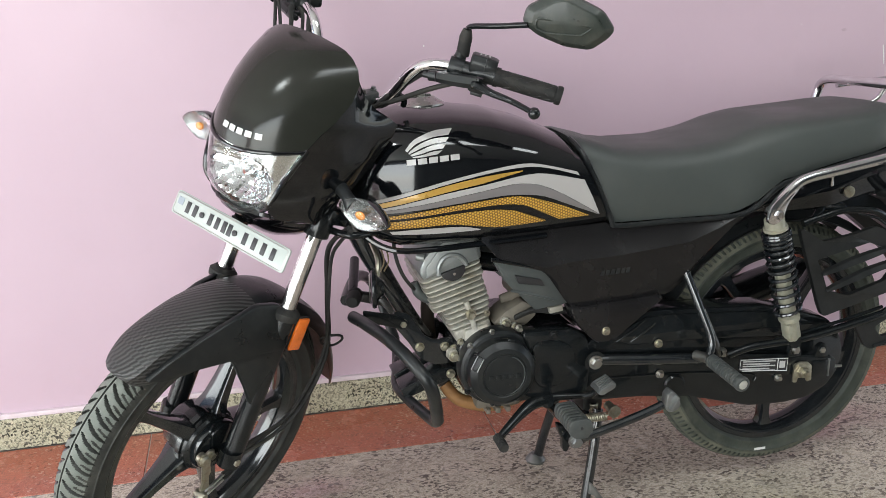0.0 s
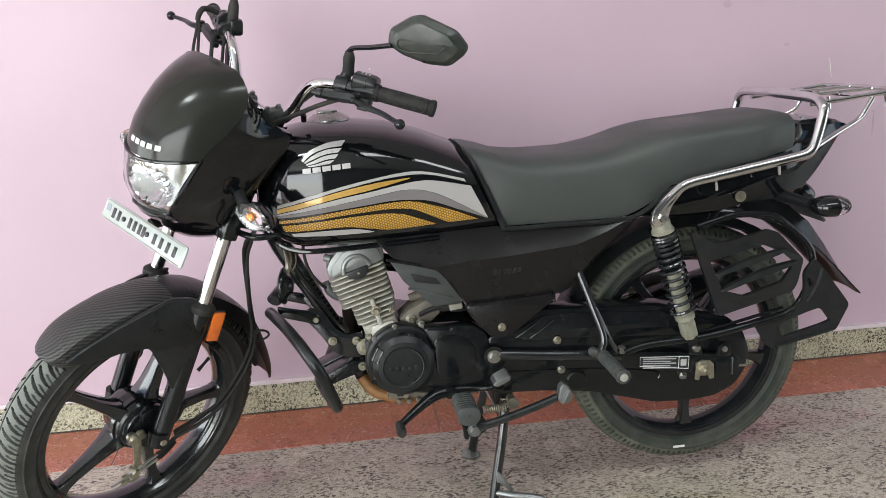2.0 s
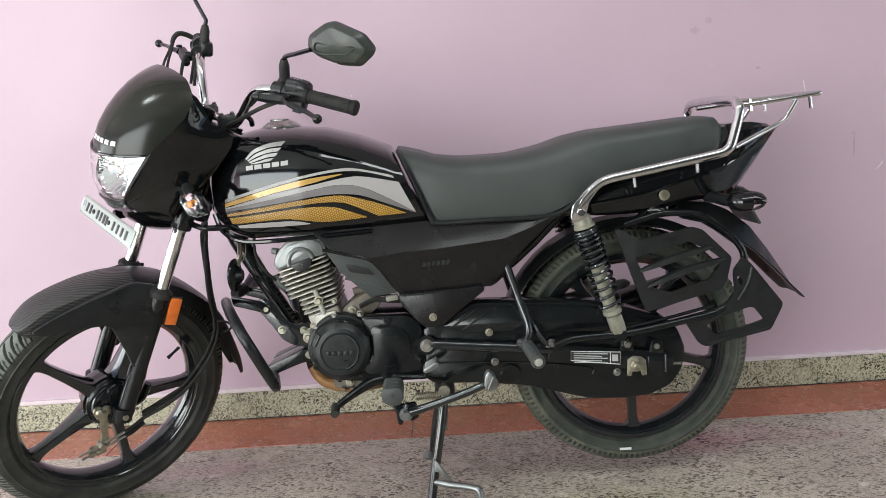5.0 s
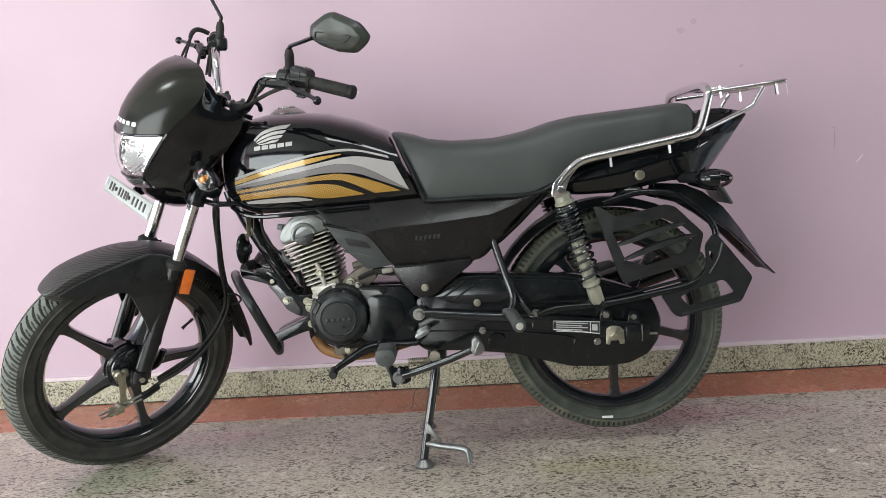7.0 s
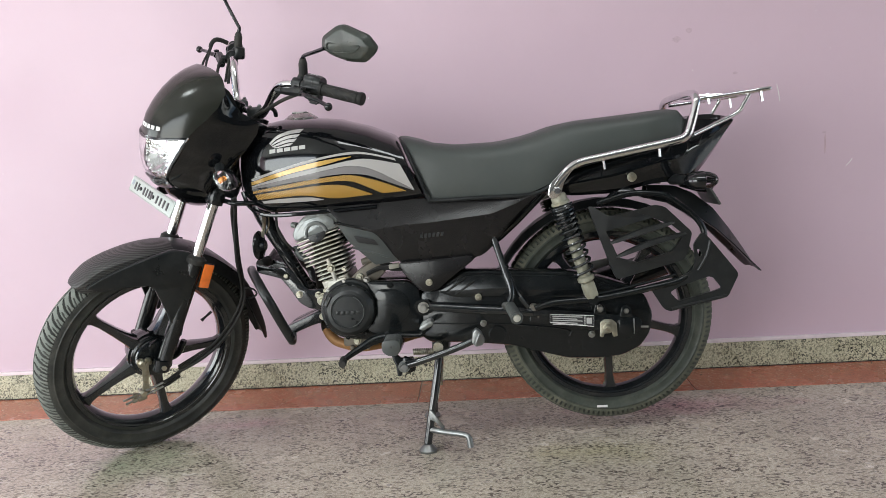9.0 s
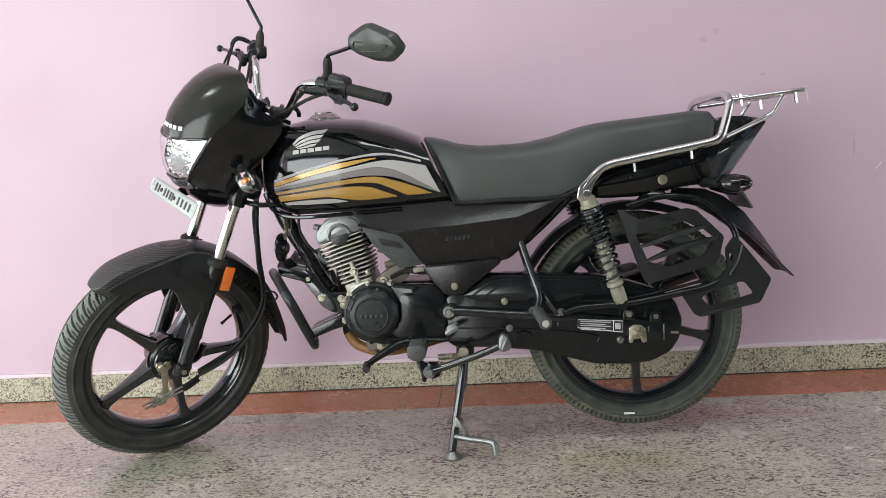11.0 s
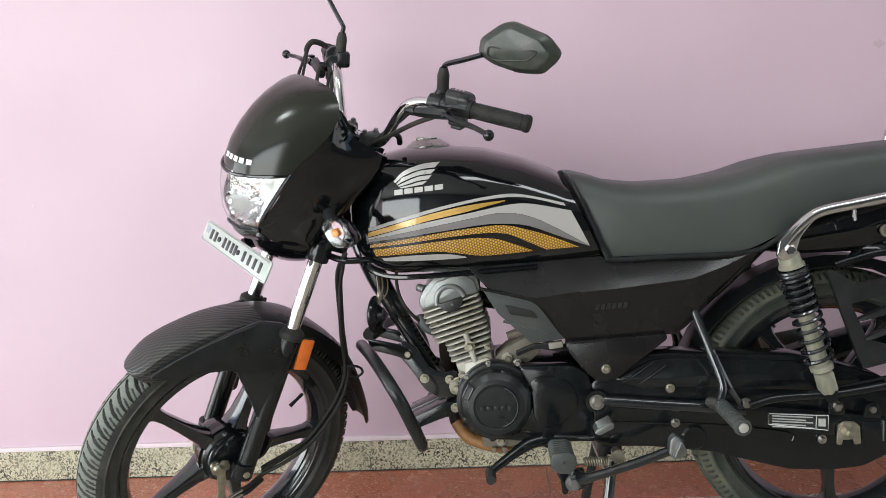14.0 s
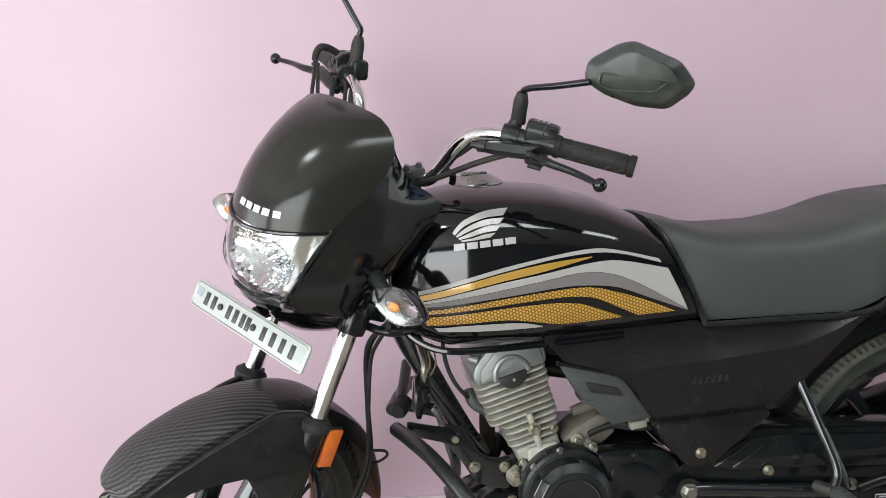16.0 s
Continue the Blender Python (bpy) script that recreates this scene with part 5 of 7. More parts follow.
def cover_side(side):
    """Leans in above a sharp crease and falls away a little below it."""
    rings = []
    for x in list(np.linspace(0.815, 1.384, 40)):
        a, b = ip(x, CT), ip(x, CB)
        c = min(a - 0.002, max(b + 0.0015, ip(x, CREASE)))
        out = 0.171 - 0.010 * max(0, (x - 1.2) / 0.18) - 0.012 * max(0, (0.93 - x) / 0.11)
        up, dn = a - c, c - b
        ring = []
        for t in (1.0, 0.75, 0.5, 0.25):
            ring.append((x, out - min(0.60, max(0.36, 0.38 + 0.30 * (x - 0.95)) + max(0, 1.6 * (x - 1.27))) * up * t - (0.03 * up + 0.0012 * math.exp(-((x - 1.11 - 0.06 * t) / 0.06) ** 2)) * math.sin(math.pi * t), c + up * t))
        ring.append((x, out, c))
        for t in (0.2, 0.4, 0.6, 0.8, 0.93, 1.0):
            ring.append((x, out - 0.14 * dn * t - 0.006 * max(0, t - 0.85) / 0.15, c - dn * t))
        rings.append([(p[0], side * p[1], p[2]) for p in ring])
    return thicken(loft(rings, closed_ring=False), 0.004)


for s in (-1, 1):
    cov = fixed("side_cover", cover_side(s), cover_paint, label="glossy black side cover", angle=22)
    for i in range(6):
        x = 1.062 + 0.0112 * i
        bar = slab([(x, 0.591 + 0.0006 * i), (x + 0.0075, 0.5915 + 0.0006 * i), (x + 0.0095, 0.6025 + 0.0006 * i), (x + 0.002, 0.602 + 0.0006 * i)], -0.1675, -0.155)
        if s > 0:
            mirrored(bar)
        fixed("badge_letter", bar, guard_plastic, cov)
    ins = slab(rounded([(0.838, 0.640), (0.937, 0.613), (0.952, 0.598), (1.006, 0.529), (0.935, 0.520), (0.868, 0.588)], 0.004), -0.164, -0.136, bevel=0.003, shape=lambda x, z: 0.03 * max(0, (0.62 - z) / 0.1))
    if s > 0:
        mirrored(ins)
    insert = fixed("side_insert", ins, insert_grey, cov, "matte grey side insert with a slot painted dark")
    # a dark plate set proud stands in for the slot's shade
    bm = slab(rounded([(0.882, 0.606), (0.938, 0.592), (0.950, 0.575), (0.892, 0.586)], 0.003), -0.1655, -0.15, bevel=0.0006, shape=lambda x, z: 0.03 * max(0, (0.62 - z) / 0.1))
    if s > 0:
        mirrored(bm)
    fixed("slot_shade", bm, ink, insert)
    lip = smooth_path([(0.832, 0, 0.643), (0.885, 0, 0.630), (0.937, 0, 0.615), (0.955, 0, 0.599), (0.980, 0, 0.566), (1.009, 0, 0.528)], 3)
    fixed("insert_lip", tube([(p.x, s * (0.166 - 0.03 * max(0, (0.62 - p.z) / 0.1)), p.z) for p in lip], 0.0035, 8, 1), black_paint, insert)
    rib = [(0.878, 0.571), (0.930, 0.556), (0.975, 0.540)]
    fixed("insert_rib", tube([(x, s * (0.1635 - 0.03 * max(0, (0.62 - z) / 0.1)), z) for x, z in rib], 0.003, 8, 2), insert_grey, insert)
    low = slab(rounded([(1.000, 0.527), (1.203, 0.538), (1.207, 0.526), (1.132, 0.470), (1.104, 0.446), (1.064, 0.442), (1.038, 0.466), (1.008, 0.502)], 0.012), -0.162, -0.118, bevel=0.005)
    if s > 0:
        mirrored(low)
    fixed("lower_cover", low, cover_paint, cov, "satin black lower cover")
fixed("cover_mark", block((0.035, 0.001, 0.004), Matrix.Translation((1.10, -0.152, 0.590)), 0), grey_plastic, motorcycle, "faint unreadable model mark")

# ---- frame
frame_body = fixed("frame", tube([(0.575, 0, 0.735), (0.605, 0, 0.655), (0.655, 0, 0.560), (0.705, 0, 0.470), (0.735, 0, 0.425)], [0.026, 0.024, 0.020, 0.019, 0.019], 14, 4), blue_paint_frame, label="black tubular frame")
fixed("backbone", tube([(0.56, 0, 0.80), (0.75, 0, 0.70), (0.95, 0, 0.66), (1.12, 0, 0.60), (1.16, 0, 0.45), (1.12, 0, 0.33)], 0.022, 12, 4), satin_black, frame_body)
for s in (-1, 1):
    fixed("seat_rail", tube([(0.98, s * 0.07, 0.665), (1.25, s * 0.10, 0.68), (1.42, s * 0.125, 0.715), (1.60, s * 0.125, 0.755), (1.80, s * 0.10, 0.80)], 0.011, 10, 4), satin_black, frame_body)
    fixed("gusset", tube([(1.15, s * 0.06, 0.50), (1.28, s * 0.10, 0.58), (1.42, s * 0.12, 0.715)], 0.011, 10, 3), satin_black, frame_body)
    # engine mounting plate
    pl = rounded([(0.640, 0.505), (0.660, 0.520), (0.690, 0.508), (0.715, 0.462), (0.738, 0.448), (0.775, 0.452), (0.783, 0.430), (0.776, 0.408), (0.770, 0.392), (0.735, 0.394), (0.705, 0.412), (0.682, 0.450)], 0.010)
    bm = slab(pl, -0.066, -0.058, bevel=0.002)
    if s > 0:
        mirrored(bm)
    fixed("engine_mount", bm, blue_paint_frame, frame_body, "black engine mounting plate")
    for x, z in ((0.672, 0.492), (0.706, 0.437), (0.760, 0.433)):
        bolt(frame_body, (x, s * 0.066, z), 0.0075, 0.009, s)

# ---- crash guard
GUARD = [(0.571, 0.054, 0.512), (0.588, 0.118, 0.517), (0.613, 0.200, 0.517), (0.638, 0.258, 0.502), (0.661, 0.295, 0.478), (0.678, 0.298, 0.447), (0.693, 0.264, 0.395), (0.706, 0.222, 0.344)]
RETURN = [(0.706, 0.222, 0.344), (0.705, 0.200, 0.331), (0.696, 0.150, 0.325), (0.682, 0.080, 0.321), (0.672, 0.035, 0.322)]
crash_guard = fixed("crash_guard", tube([(x, -y, z) for x, y, z in GUARD], 0.0125, 14, 5), matte_black, label="black tubular crash guard")
fixed("guard_return", tube([(x, -y, z) for x, y, z in RETURN[:5] + [(0.668, 0.0, 0.322)]], 0.0115, 14, 4), matte_black, crash_guard)
fixed("guard_tube", tube(GUARD, 0.0125, 14, 5), matte_black, crash_guard)
fixed("guard_return", tube(RETURN[:5] + [(0.668, 0.0, 0.322)], 0.0115, 14, 4), matte_black, crash_guard)
fixed("guard_upright", tube([(0.588, 0.080, 0.518), (0.600, 0.13, 0.542), (0.610, 0.180, 0.566)], 0.011, 12, 4), satin_black, crash_guard)
for s in (-1, 1):
    pl = rounded([(0.588, 0.530), (0.660, 0.513), (0.684, 0.494), (0.676, 0.478), (0.650, 0.488), (0.592, 0.505)], 0.006)
    bm = slab(pl, s * 0.074, s * 0.066, bevel=0.002)
    fixed("guard_bracket", bm, satin_black, crash_guard)
    bm = slab(rounded([(0.662, 0.346), (0.672, 0.322), (0.735, 0.346), (0.770, 0.356), (0.787, 0.370), (0.780, 0.386), (0.750, 0.384)], 0.004), s * 0.070, s * 0.010, bevel=0.003)
    fixed("guard_foot", bm, satin_black, crash_guard)
    bolt(crash_guard, (0.770, s * 0.074, 0.373), 0.0075, 0.009, s)
bm = lathe([(0, -0.024), (0.012, -0.024), (0.016, -0.015), (0.016, 0.008), (0.011, 0.013), (0.011, 0.02), (0.015, 0.024), (0, 0.024)], (0.586, 0.036, 0.522), Vector((0.35, 1, 0.1)), 18)
fixed("guard_plug", bm, rubber, crash_guard, "black rubber tube plug")

# ---- horn
horn = fixed("horn", lathe([(0, -0.008), (0.030, -0.008), (0.039, -0.005), (0.041, -0.001), (0.039, 0.003), (0.024, 0.007), (0.014, 0.018), (0, 0.018)], (0.610, -0.100, 0.585), Vector((1, -0.15, 0.0)), 30), satin_black, label="round black horn behind the fork")
fixed("horn_ring", lathe([(0.022, -0.0085), (0.026, -0.011), (0.030, -0.0085)], (0.610, -0.100, 0.585), Vector((1, -0.15, 0.0)), 30), steel, horn)
fixed("horn_bracket", tube([(0.614, -0.095, 0.60), (0.622, -0.085, 0.635), (0.615, -0.05, 0.665)], 0.006, 8, 3), zinc, horn)
bm = tube([(0.622, -0.108, 0.622), (0.630, -0.106, 0.642), (0.626, -0.08, 0.668)], 0.0016, 8, 3)
tube([(0.630, -0.100, 0.618), (0.640, -0.100, 0.640), (0.636, -0.08, 0.668)], 0.0016, 8, 3, into=bm)
fixed("horn_wire", bm, surface("wire_tan", (0.12, 0.085, 0.04), 0.5), horn, "tan wire sleeves")

# ---- engine
CYL = Matrix.Translation((0.831, 0, 0.445)) @ Matrix.Rotation(radians(-17), 4, "Y")


def cyl_plate(x0, x1, yw, z0, z1, r=0.014, into=None):
    o = rounded([(x0, -yw), (x1, -yw), (x1, yw), (x0, yw)], r, 3)
    return loft([[CYL @ Vector((x * sc + (x0 + x1) / 2 * (1 - sc), y * sc, z)) for x, y in o] for z, sc in ((z0, 0.985), (z0 + 0.0008, 1.0), (z1 - 0.0008, 1.0), (z1, 0.985))], into=into)


engine = fixed("engine", cyl_plate(-0.042, 0.026, 0.070, 0.0, 0.170, 0.02), fin_core_shade, label="air-cooled engine with dirty alloy cylinder fins")
for k in range(1, 9):
    z = 0.036 + 0.0118 * k
    f = min(1, k / 4)
    fixed("fin", cyl_plate(-0.054 - 0.020 * (k >= 5), 0.034 + 0.014 * f, 0.096 - 0.001 * (k % 3), z, z + 0.0040 + 0.0004 * (k % 2), 0.016), alloy, engine, "thin cooling fin", 30)
for k in range(3):
    z = 0.036 + 0.0118 * (9 + k)
    fixed("fin", cyl_plate(-0.078, 0.052, 0.098, z, z + 0.0046, 0.016), alloy, engine, "thin cooling fin", 30)
fixed("cylinder_foot", cyl_plate(-0.046, 0.034, 0.093, 0.0, 0.042, 0.012), alloy, engine)
bm = slab(rounded([(-0.036, 0.006), (0.030, 0.006), (0.026, 0.036), (-0.026, 0.040)], 0.006), -0.102, -0.085, bevel=0.004)
bm.transform(CYL)
fixed("tappet_block", bm, alloy, engine, "dirty cast alloy block under the fins")
for bx, bz, br in ((0.062, 0.020, 0.010), (-0.062, -0.006, 0.012), (0.078, 0.004, 0.008)):
    fixed("case_boss", lathe([(0, 0), (br * 1.25, 0), (br * 1.1, 0.018), (0, 0.018)], CYL @ Vector((bx, -0.080, bz)), (0, -1, 0), 14), alloy, engine)
    bolt(engine, CYL @ Vector((bx, -0.098, bz)), br * 0.72, 0.009)
fixed("cylinder_rib", tube([CYL @ Vector((-0.004, -0.099, 0.035)), CYL @ Vector((-0.004, -0.099, 0.10))], 0.006, 10, 2), alloy, engine)
# head cover with an arched boss
ho = rounded([(-0.074, 0.172), (0.056, 0.172), (0.060, 0.205), (0.048, 0.226), (0.020, 0.236), (-0.030, 0.232), (-0.060, 0.214), (-0.076, 0.194)], 0.010)
bm = slab(ho, -0.094, 0.085, bevel=0.006)
bm.transform(CYL)
head = fixed("head_cover", bm, head_alloy, engine, "grey cast head cover")
bm = slab(rounded([(-0.066, 0.176), (0.050, 0.176), (0.050, 0.200), (0.030, 0.222), (-0.026, 0.222), (-0.060, 0.198)], 0.004), -0.0985, -0.09, bevel=0.003)
bm.transform(CYL)
fixed("head_facet", bm, head_alloy, head)
bm = tube([CYL @ Vector((-0.010 + 0.030 * math.cos(radians(a)), -0.099, 0.174 + 0.032 * math.sin(radians(a)))) for a in range(0, 181, 20)], 0.0055, 8, 2)
fixed("head_arch", bm, head_alloy, head)
bm = slab([(-0.010 + 0.026 * math.cos(radians(a)), 0.176 - 0.024 * math.sin(radians(a))) for a in range(0, 181, 15)], -0.103, -0.094, bevel=0.001)
bm.transform(CYL)
fixed("head_plug", bm, ink, head, "black half-round inspection plug")
bm = lathe([(0, 0), (0.003, 0), (0.003, 0.002), (0, 0.002)], CYL @ Vector((-0.010, -0.103, 0.167)), (0, -1, 0), 10)
fixed("plug_screw", bm, chrome, head)
bm = tube([CYL @ Vector((-0.055, -0.088, 0.215)), CYL @ Vector((-0.068, -0.080, 0.222))], [0.009, 0.008], 10, 2)
fixed("head_boss", bm, head_alloy, head)
bolt(engine, CYL @ Vector((-0.004, -0.104, 0.072)), 0.0085, 0.012)
bolt(engine, CYL @ Vector((0.030, -0.098, 0.058)), 0.005, 0.008)
for bx, by, bz in ((-0.040, -0.092, 0.016), (0.012, -0.093, 0.014), (0.050, -0.080, 0.020), (-0.056, -0.080, 0.004)):
    bolt(engine, CYL @ Vector((bx, by, bz)), 0.0065, 0.009)
# inlet, carburettor side and spark lead
fixed("inlet", tube([CYL @ Vector((0.040, 0, 0.150)), (0.90, 0, 0.585), (0.95, 0.0, 0.575)], 0.02, 14, 3), satin_black, engine)
fixed("carburettor", block((0.06, 0.07, 0.075), Matrix.Translation((0.940, -0.01, 0.560)), 0.012), dusty_metal, engine, "dusty alloy carburettor")
top_o = rounded([(0.858, 0.482), (0.885, 0.505), (0.925, 0.526), (0.945, 0.515), (0.955, 0.492), (0.93, 0.470), (0.87, 0.470)], 0.006)
fixed("crankcase_top", slab(top_o, -0.090, -0.02, bevel=0.006), dusty_metal, engine, "dusty alloy crankcase top")
bm = lathe([(0, -0.024), (0.009, -0.024), (0.011, 0.0), (0.009, 0.024), (0, 0.024)], (0.910, -0.050, 0.526), Vector((1, 0, 0.25)), 16)
fixed("starter_motor", bm, dusty_metal, engine)
spark = fixed("spark_lead", tube([(0.660, -0.060, 0.690), (0.656, -0.073, 0.662), (0.660, -0.085, 0.630), (0.672, -0.085, 0.600), (0.690, -0.070, 0.573), (0.704, -0.050, 0.556)], 0.0038, 8, 6), rubber, engine, "black spark plug lead")
# crankcase
cc = rounded([(0.775, 0.445), (0.820, 0.470), (0.905, 0.472), (1.03, 0.470), (1.06, 0.440), (1.065, 0.350), (1.04, 0.305), (0.93, 0.300), (0.84, 0.310), (0.785, 0.345)], 0.02)
fixed("crankcase", slab(cc, -0.105, 0.105, bevel=0.01), satin_black, engine, "black crankcase")
for s in (1,):
    bm = lathe([(0.075, 0.10), (0.070, 0.15), (0.055, 0.158), (0, 0.16)], (0.87, 0, 0.39), "y", 32)
    fixed("clutch_cover", bm, satin_black, engine)
gc = (0.858, 0, 0.400)
gen = fixed("generator_cover", lathe([(0.082, -0.10), (0.083, -0.126), (0.081, -0.132), (0.0755, -0.1345), (0.0715, -0.140), (0.0705, -0.158), (0.0690, -0.163), (0.0605, -0.1715), (0.0570, -0.1740), (0.0475, -0.1755), (0.0455, -0.1735), (0.0435, -0.1735), (0.0420, -0.1760), (0.028, -0.1765), (0, -0.1768)], gc, "y", 72), matte_black, engine, "round satin black generator cover with a raised cap", 22)
bm = bmesh.new()
for k in range(5):
    block((0.0105, 0.0016, 0.010), Matrix.Translation((gc[0] - 0.028 + 0.014 * k, -0.1770, gc[2] - 0.002)), 0.0006, into=bm)
fixed("cover_badge", bm, matte_black, gen, "row of plain raised blocks")
PLUG = Matrix.Translation((gc[0] - 0.0545, -0.1705, gc[2] + 0.030)) @ pose(0, 0, 0, 0, 28, 0) @ pose(0, 0, 0, 0, 0, -32)
fixed("timing_plug", block((0.013, 0.012, 0.030), PLUG, 0.002), matte_black, gen)
bm = tube([PLUG @ Vector((x, -0.0068, z)) for x, z in ((-0.0068, -0.0150), (0.0068, -0.0150), (0.0068, 0.0150), (-0.0068, 0.0150))], 0.0014, 6, 1, closed=True)
fixed("plug_edge", bm, stand_steel, gen, "worn bright plug edge")
for a in (205, 262, 318, 20, 75):
    c0, s0 = math.cos(radians(a)), math.sin(radians(a))
    fixed("cap_notch", block((0.010, 0.005, 0.014), Matrix.Translation((gc[0] + 0.069 * c0, -0.159, gc[2] + 0.069 * s0)) @ pose(0, 0, 0, 0, -a, 0), 0.002), matte_black, gen)
# a paler arc along part of the raised lip
bm = tube([(gc[0] + 0.0425 * math.cos(radians(a)), -0.1762, gc[2] + 0.0425 * math.sin(radians(a))) for a in range(-75, 70, 12)], 0.0009, 5, 1)
fixed("lip_arc", bm, insert_grey, gen)
for a in (100, 138, 215, 262, 300, 40, 350):
    bolt(engine, (gc[0] + 0.080 * math.cos(radians(a)), -0.128, gc[2] + 0.080 * math.sin(radians(a))), 0.005, 0.007, material=steel if a in (100, 138) else satin_black)
# sprocket cover
so = rounded([(0.905, 0.475), (1.020, 0.473), (1.050, 0.455), (1.060, 0.400), (1.055, 0.320), (0.960, 0.312), (0.915, 0.330), (0.895, 0.350), (0.93, 0.40)], 0.014)
spr = fixed("sprocket_cover", slab(so, -0.140, -0.10, bevel=0.008), satin_black, engine, "black sprocket cover")
bm = slab(rounded([(0.925, 0.455), (0.99, 0.452), (1.020, 0.430), (1.028, 0.385), (0.985, 0.345), (0.935, 0.352)], 0.030), -0.1445, -0.136, bevel=0.004)
fixed("cover_bulge", bm, satin_black, spr)
bolt(engine, (0.973, -0.141, 0.464), 0.007, 0.005, material=satin_black)
bolt(engine, (0.905, -0.115, 0.478), 0.006, 0.016, material=steel)
sump = fixed("sump", block((0.10, 0.12, 0.03), Matrix.Translation((0.875, -0.02, 0.298)), 0.008), dusty_metal, engine, "grimy alloy sump")
for x in (0.85, 0.872, 0.895):
    fixed("sump_fin", block((0.010, 0.10, 0.012), Matrix.Translation((x, -0.04, 0.281)), 0.002), dusty_metal, engine)
bolt(engine, (0.866, -0.082, 0.300), 0.008, 0.010)
# bundle of wires over the crankcase
bm = bmesh.new()
rng = random.Random(4)
for k in range(5):
    dy, dz = rng.uniform(-0.012, 0.012), rng.uniform(-0.008, 0.008)
    tube([(0.905, -0.085 + dy, 0.495 + dz), (0.945, -0.095 + dy, 0.512 + dz), (0.985, -0.108 + dy * 0.5, 0.508 + dz), (1.02, -0.10, 0.500)], 0.0045, 7, 4, into=bm)
fixed("wire_bundle", bm, rubber, engine, "black wire bundle")
fixed("wire_plug", block((0.030, 0.016, 0.014), Matrix.Translation((0.985, -0.118, 0.513)) @ pose(0, 0, 0, 0, -8, 0), 0.003), surface("plug_grey", (0.30, 0.285, 0.24), 0.5), engine, "pale grey connector")
bm = tube([(0.700, -0.050, 0.574), (0.707, -0.052, 0.554), (0.720, -0.055, 0.541), (0.736, -0.058, 0.534)], [0.0085, 0.0110, 0.0100, 0.0080], 12, 3)
fixed("plug_cap", bm, insert_grey, engine, "grey rubber spark plug cap")

# ---- exhaust
exhaust = fixed("exhaust_pipe", tube([(0.770, -0.02, 0.325), (0.786, -0.032, 0.303), (0.810, -0.040, 0.288), (0.870, -0.045, 0.275), (0.950, -0.02, 0.280), (1.02, 0.05, 0.285), (1.10, 0.11, 0.290), (1.20, 0.13, 0.300)], 0.0145, 16, 5), rust_pipe, label="heat-browned exhaust pipe")
fixed("header_pipe", tube([(0.752, 0.03, 0.535), (0.748, 0.045, 0.480), (0.754, 0.04, 0.400), (0.764, -0.005, 0.345), (0.770, -0.02, 0.325)], 0.0150, 16, 4), pipe_dark, exhaust, "dark brown header pipe")
fixed("silencer", tube([(1.16, 0.135, 0.296), (1.22, 0.145, 0.305), (1.40, 0.155, 0.345), (1.65, 0.165, 0.415), (1.86, 0.172, 0.472)], [0.018, 0.038, 0.045, 0.045, 0.036], 20, 4), satin_black, exhaust, "black silencer")
bm = slab(rounded([(1.42, 0.430), (1.62, 0.470), (1.64, 0.455), (1.60, 0.425), (1.44, 0.395)], 0.01), 0.205, 0.212, bevel=0.002)
fixed("heat_shield", bm, steel, exhaust, "bright heat shield")

# ---- swingarm and chain case
case_o = [(1.050, 0.432), (1.075, 0.448), (1.110, 0.456), (1.165, 0.492), (1.225, 0.492), (1.470, 0.479), (1.556, 0.458), (1.640, 0.430), (1.672, 0.400), (1.690, 0.352), (1.682, 0.300), (1.655, 0.262), (1.604, 0.238), (1.540, 0.232), (1.454, 0.236), (1.36, 0.262), (1.30, 0.278), (1.18, 0.292), (1.075, 0.296), (1.045, 0.32)]
chain_case = fixed("chain_case", slab(rounded(case_o, 0.012), -0.132, -0.062, bevel=0.010), satin_black, label="long black chain case")
bm = slab(rounded([(1.100, 0.440), (1.180, 0.480), (1.240, 0.481), (1.46, 0.468), (1.55, 0.447), (1.60, 0.425), (1.55, 0.402), (1.30, 0.418), (1.15, 0.420)], 0.012), -0.139, -0.13, bevel=0.005)
fixed("case_panel", bm, satin_black, chain_case)
for x0, z0, x1, z1 in ((1.118, 0.432, 1.180, 0.474), (1.150, 0.428, 1.205, 0.466)):
    fixed("case_rib", tube([(x0, -0.137, z0), ((x0 + x1) / 2, -0.141, (z0 + z1) / 2), (x1, -0.139, z1)], 0.0025, 8, 2), satin_black, chain_case)
fixed("case_plug", lathe([(0, -0.138), (0.022, -0.138), (0.026, -0.134), (0.026, -0.13), (0, -0.13)], (1.262, 0, 0.312), "y", 28), satin_black, chain_case)
fixed("case_seam", tube([(1.08, -0.134, 0.350), (1.30, -0.134, 0.338), (1.45, -0.134, 0.318), (1.46, -0.134, 0.300)], 0.002, 6, 3), satin_black, chain_case)
sticker = fixed("sticker", slab(rounded([(1.404, 0.368), (1.526, 0.360), (1.525, 0.326), (1.403, 0.342)], 0.002), -0.1585, -0.1575), ink, chain_case, "black warning sticker with unreadable pale bars")
bm = tube([(1.406, -0.1588, 0.366), (1.524, -0.1588, 0.358), (1.523, -0.1588, 0.328), (1.405, -0.1588, 0.344)], 0.0010, 5, 1, closed=True)
fixed("sticker_frame", bm, white_mark, sticker)
fixed("sticker_frame", tube([(1.500, -0.1588, 0.3595), (1.499, -0.1588, 0.3315)], 0.0009, 5, 1), white_mark, sticker)
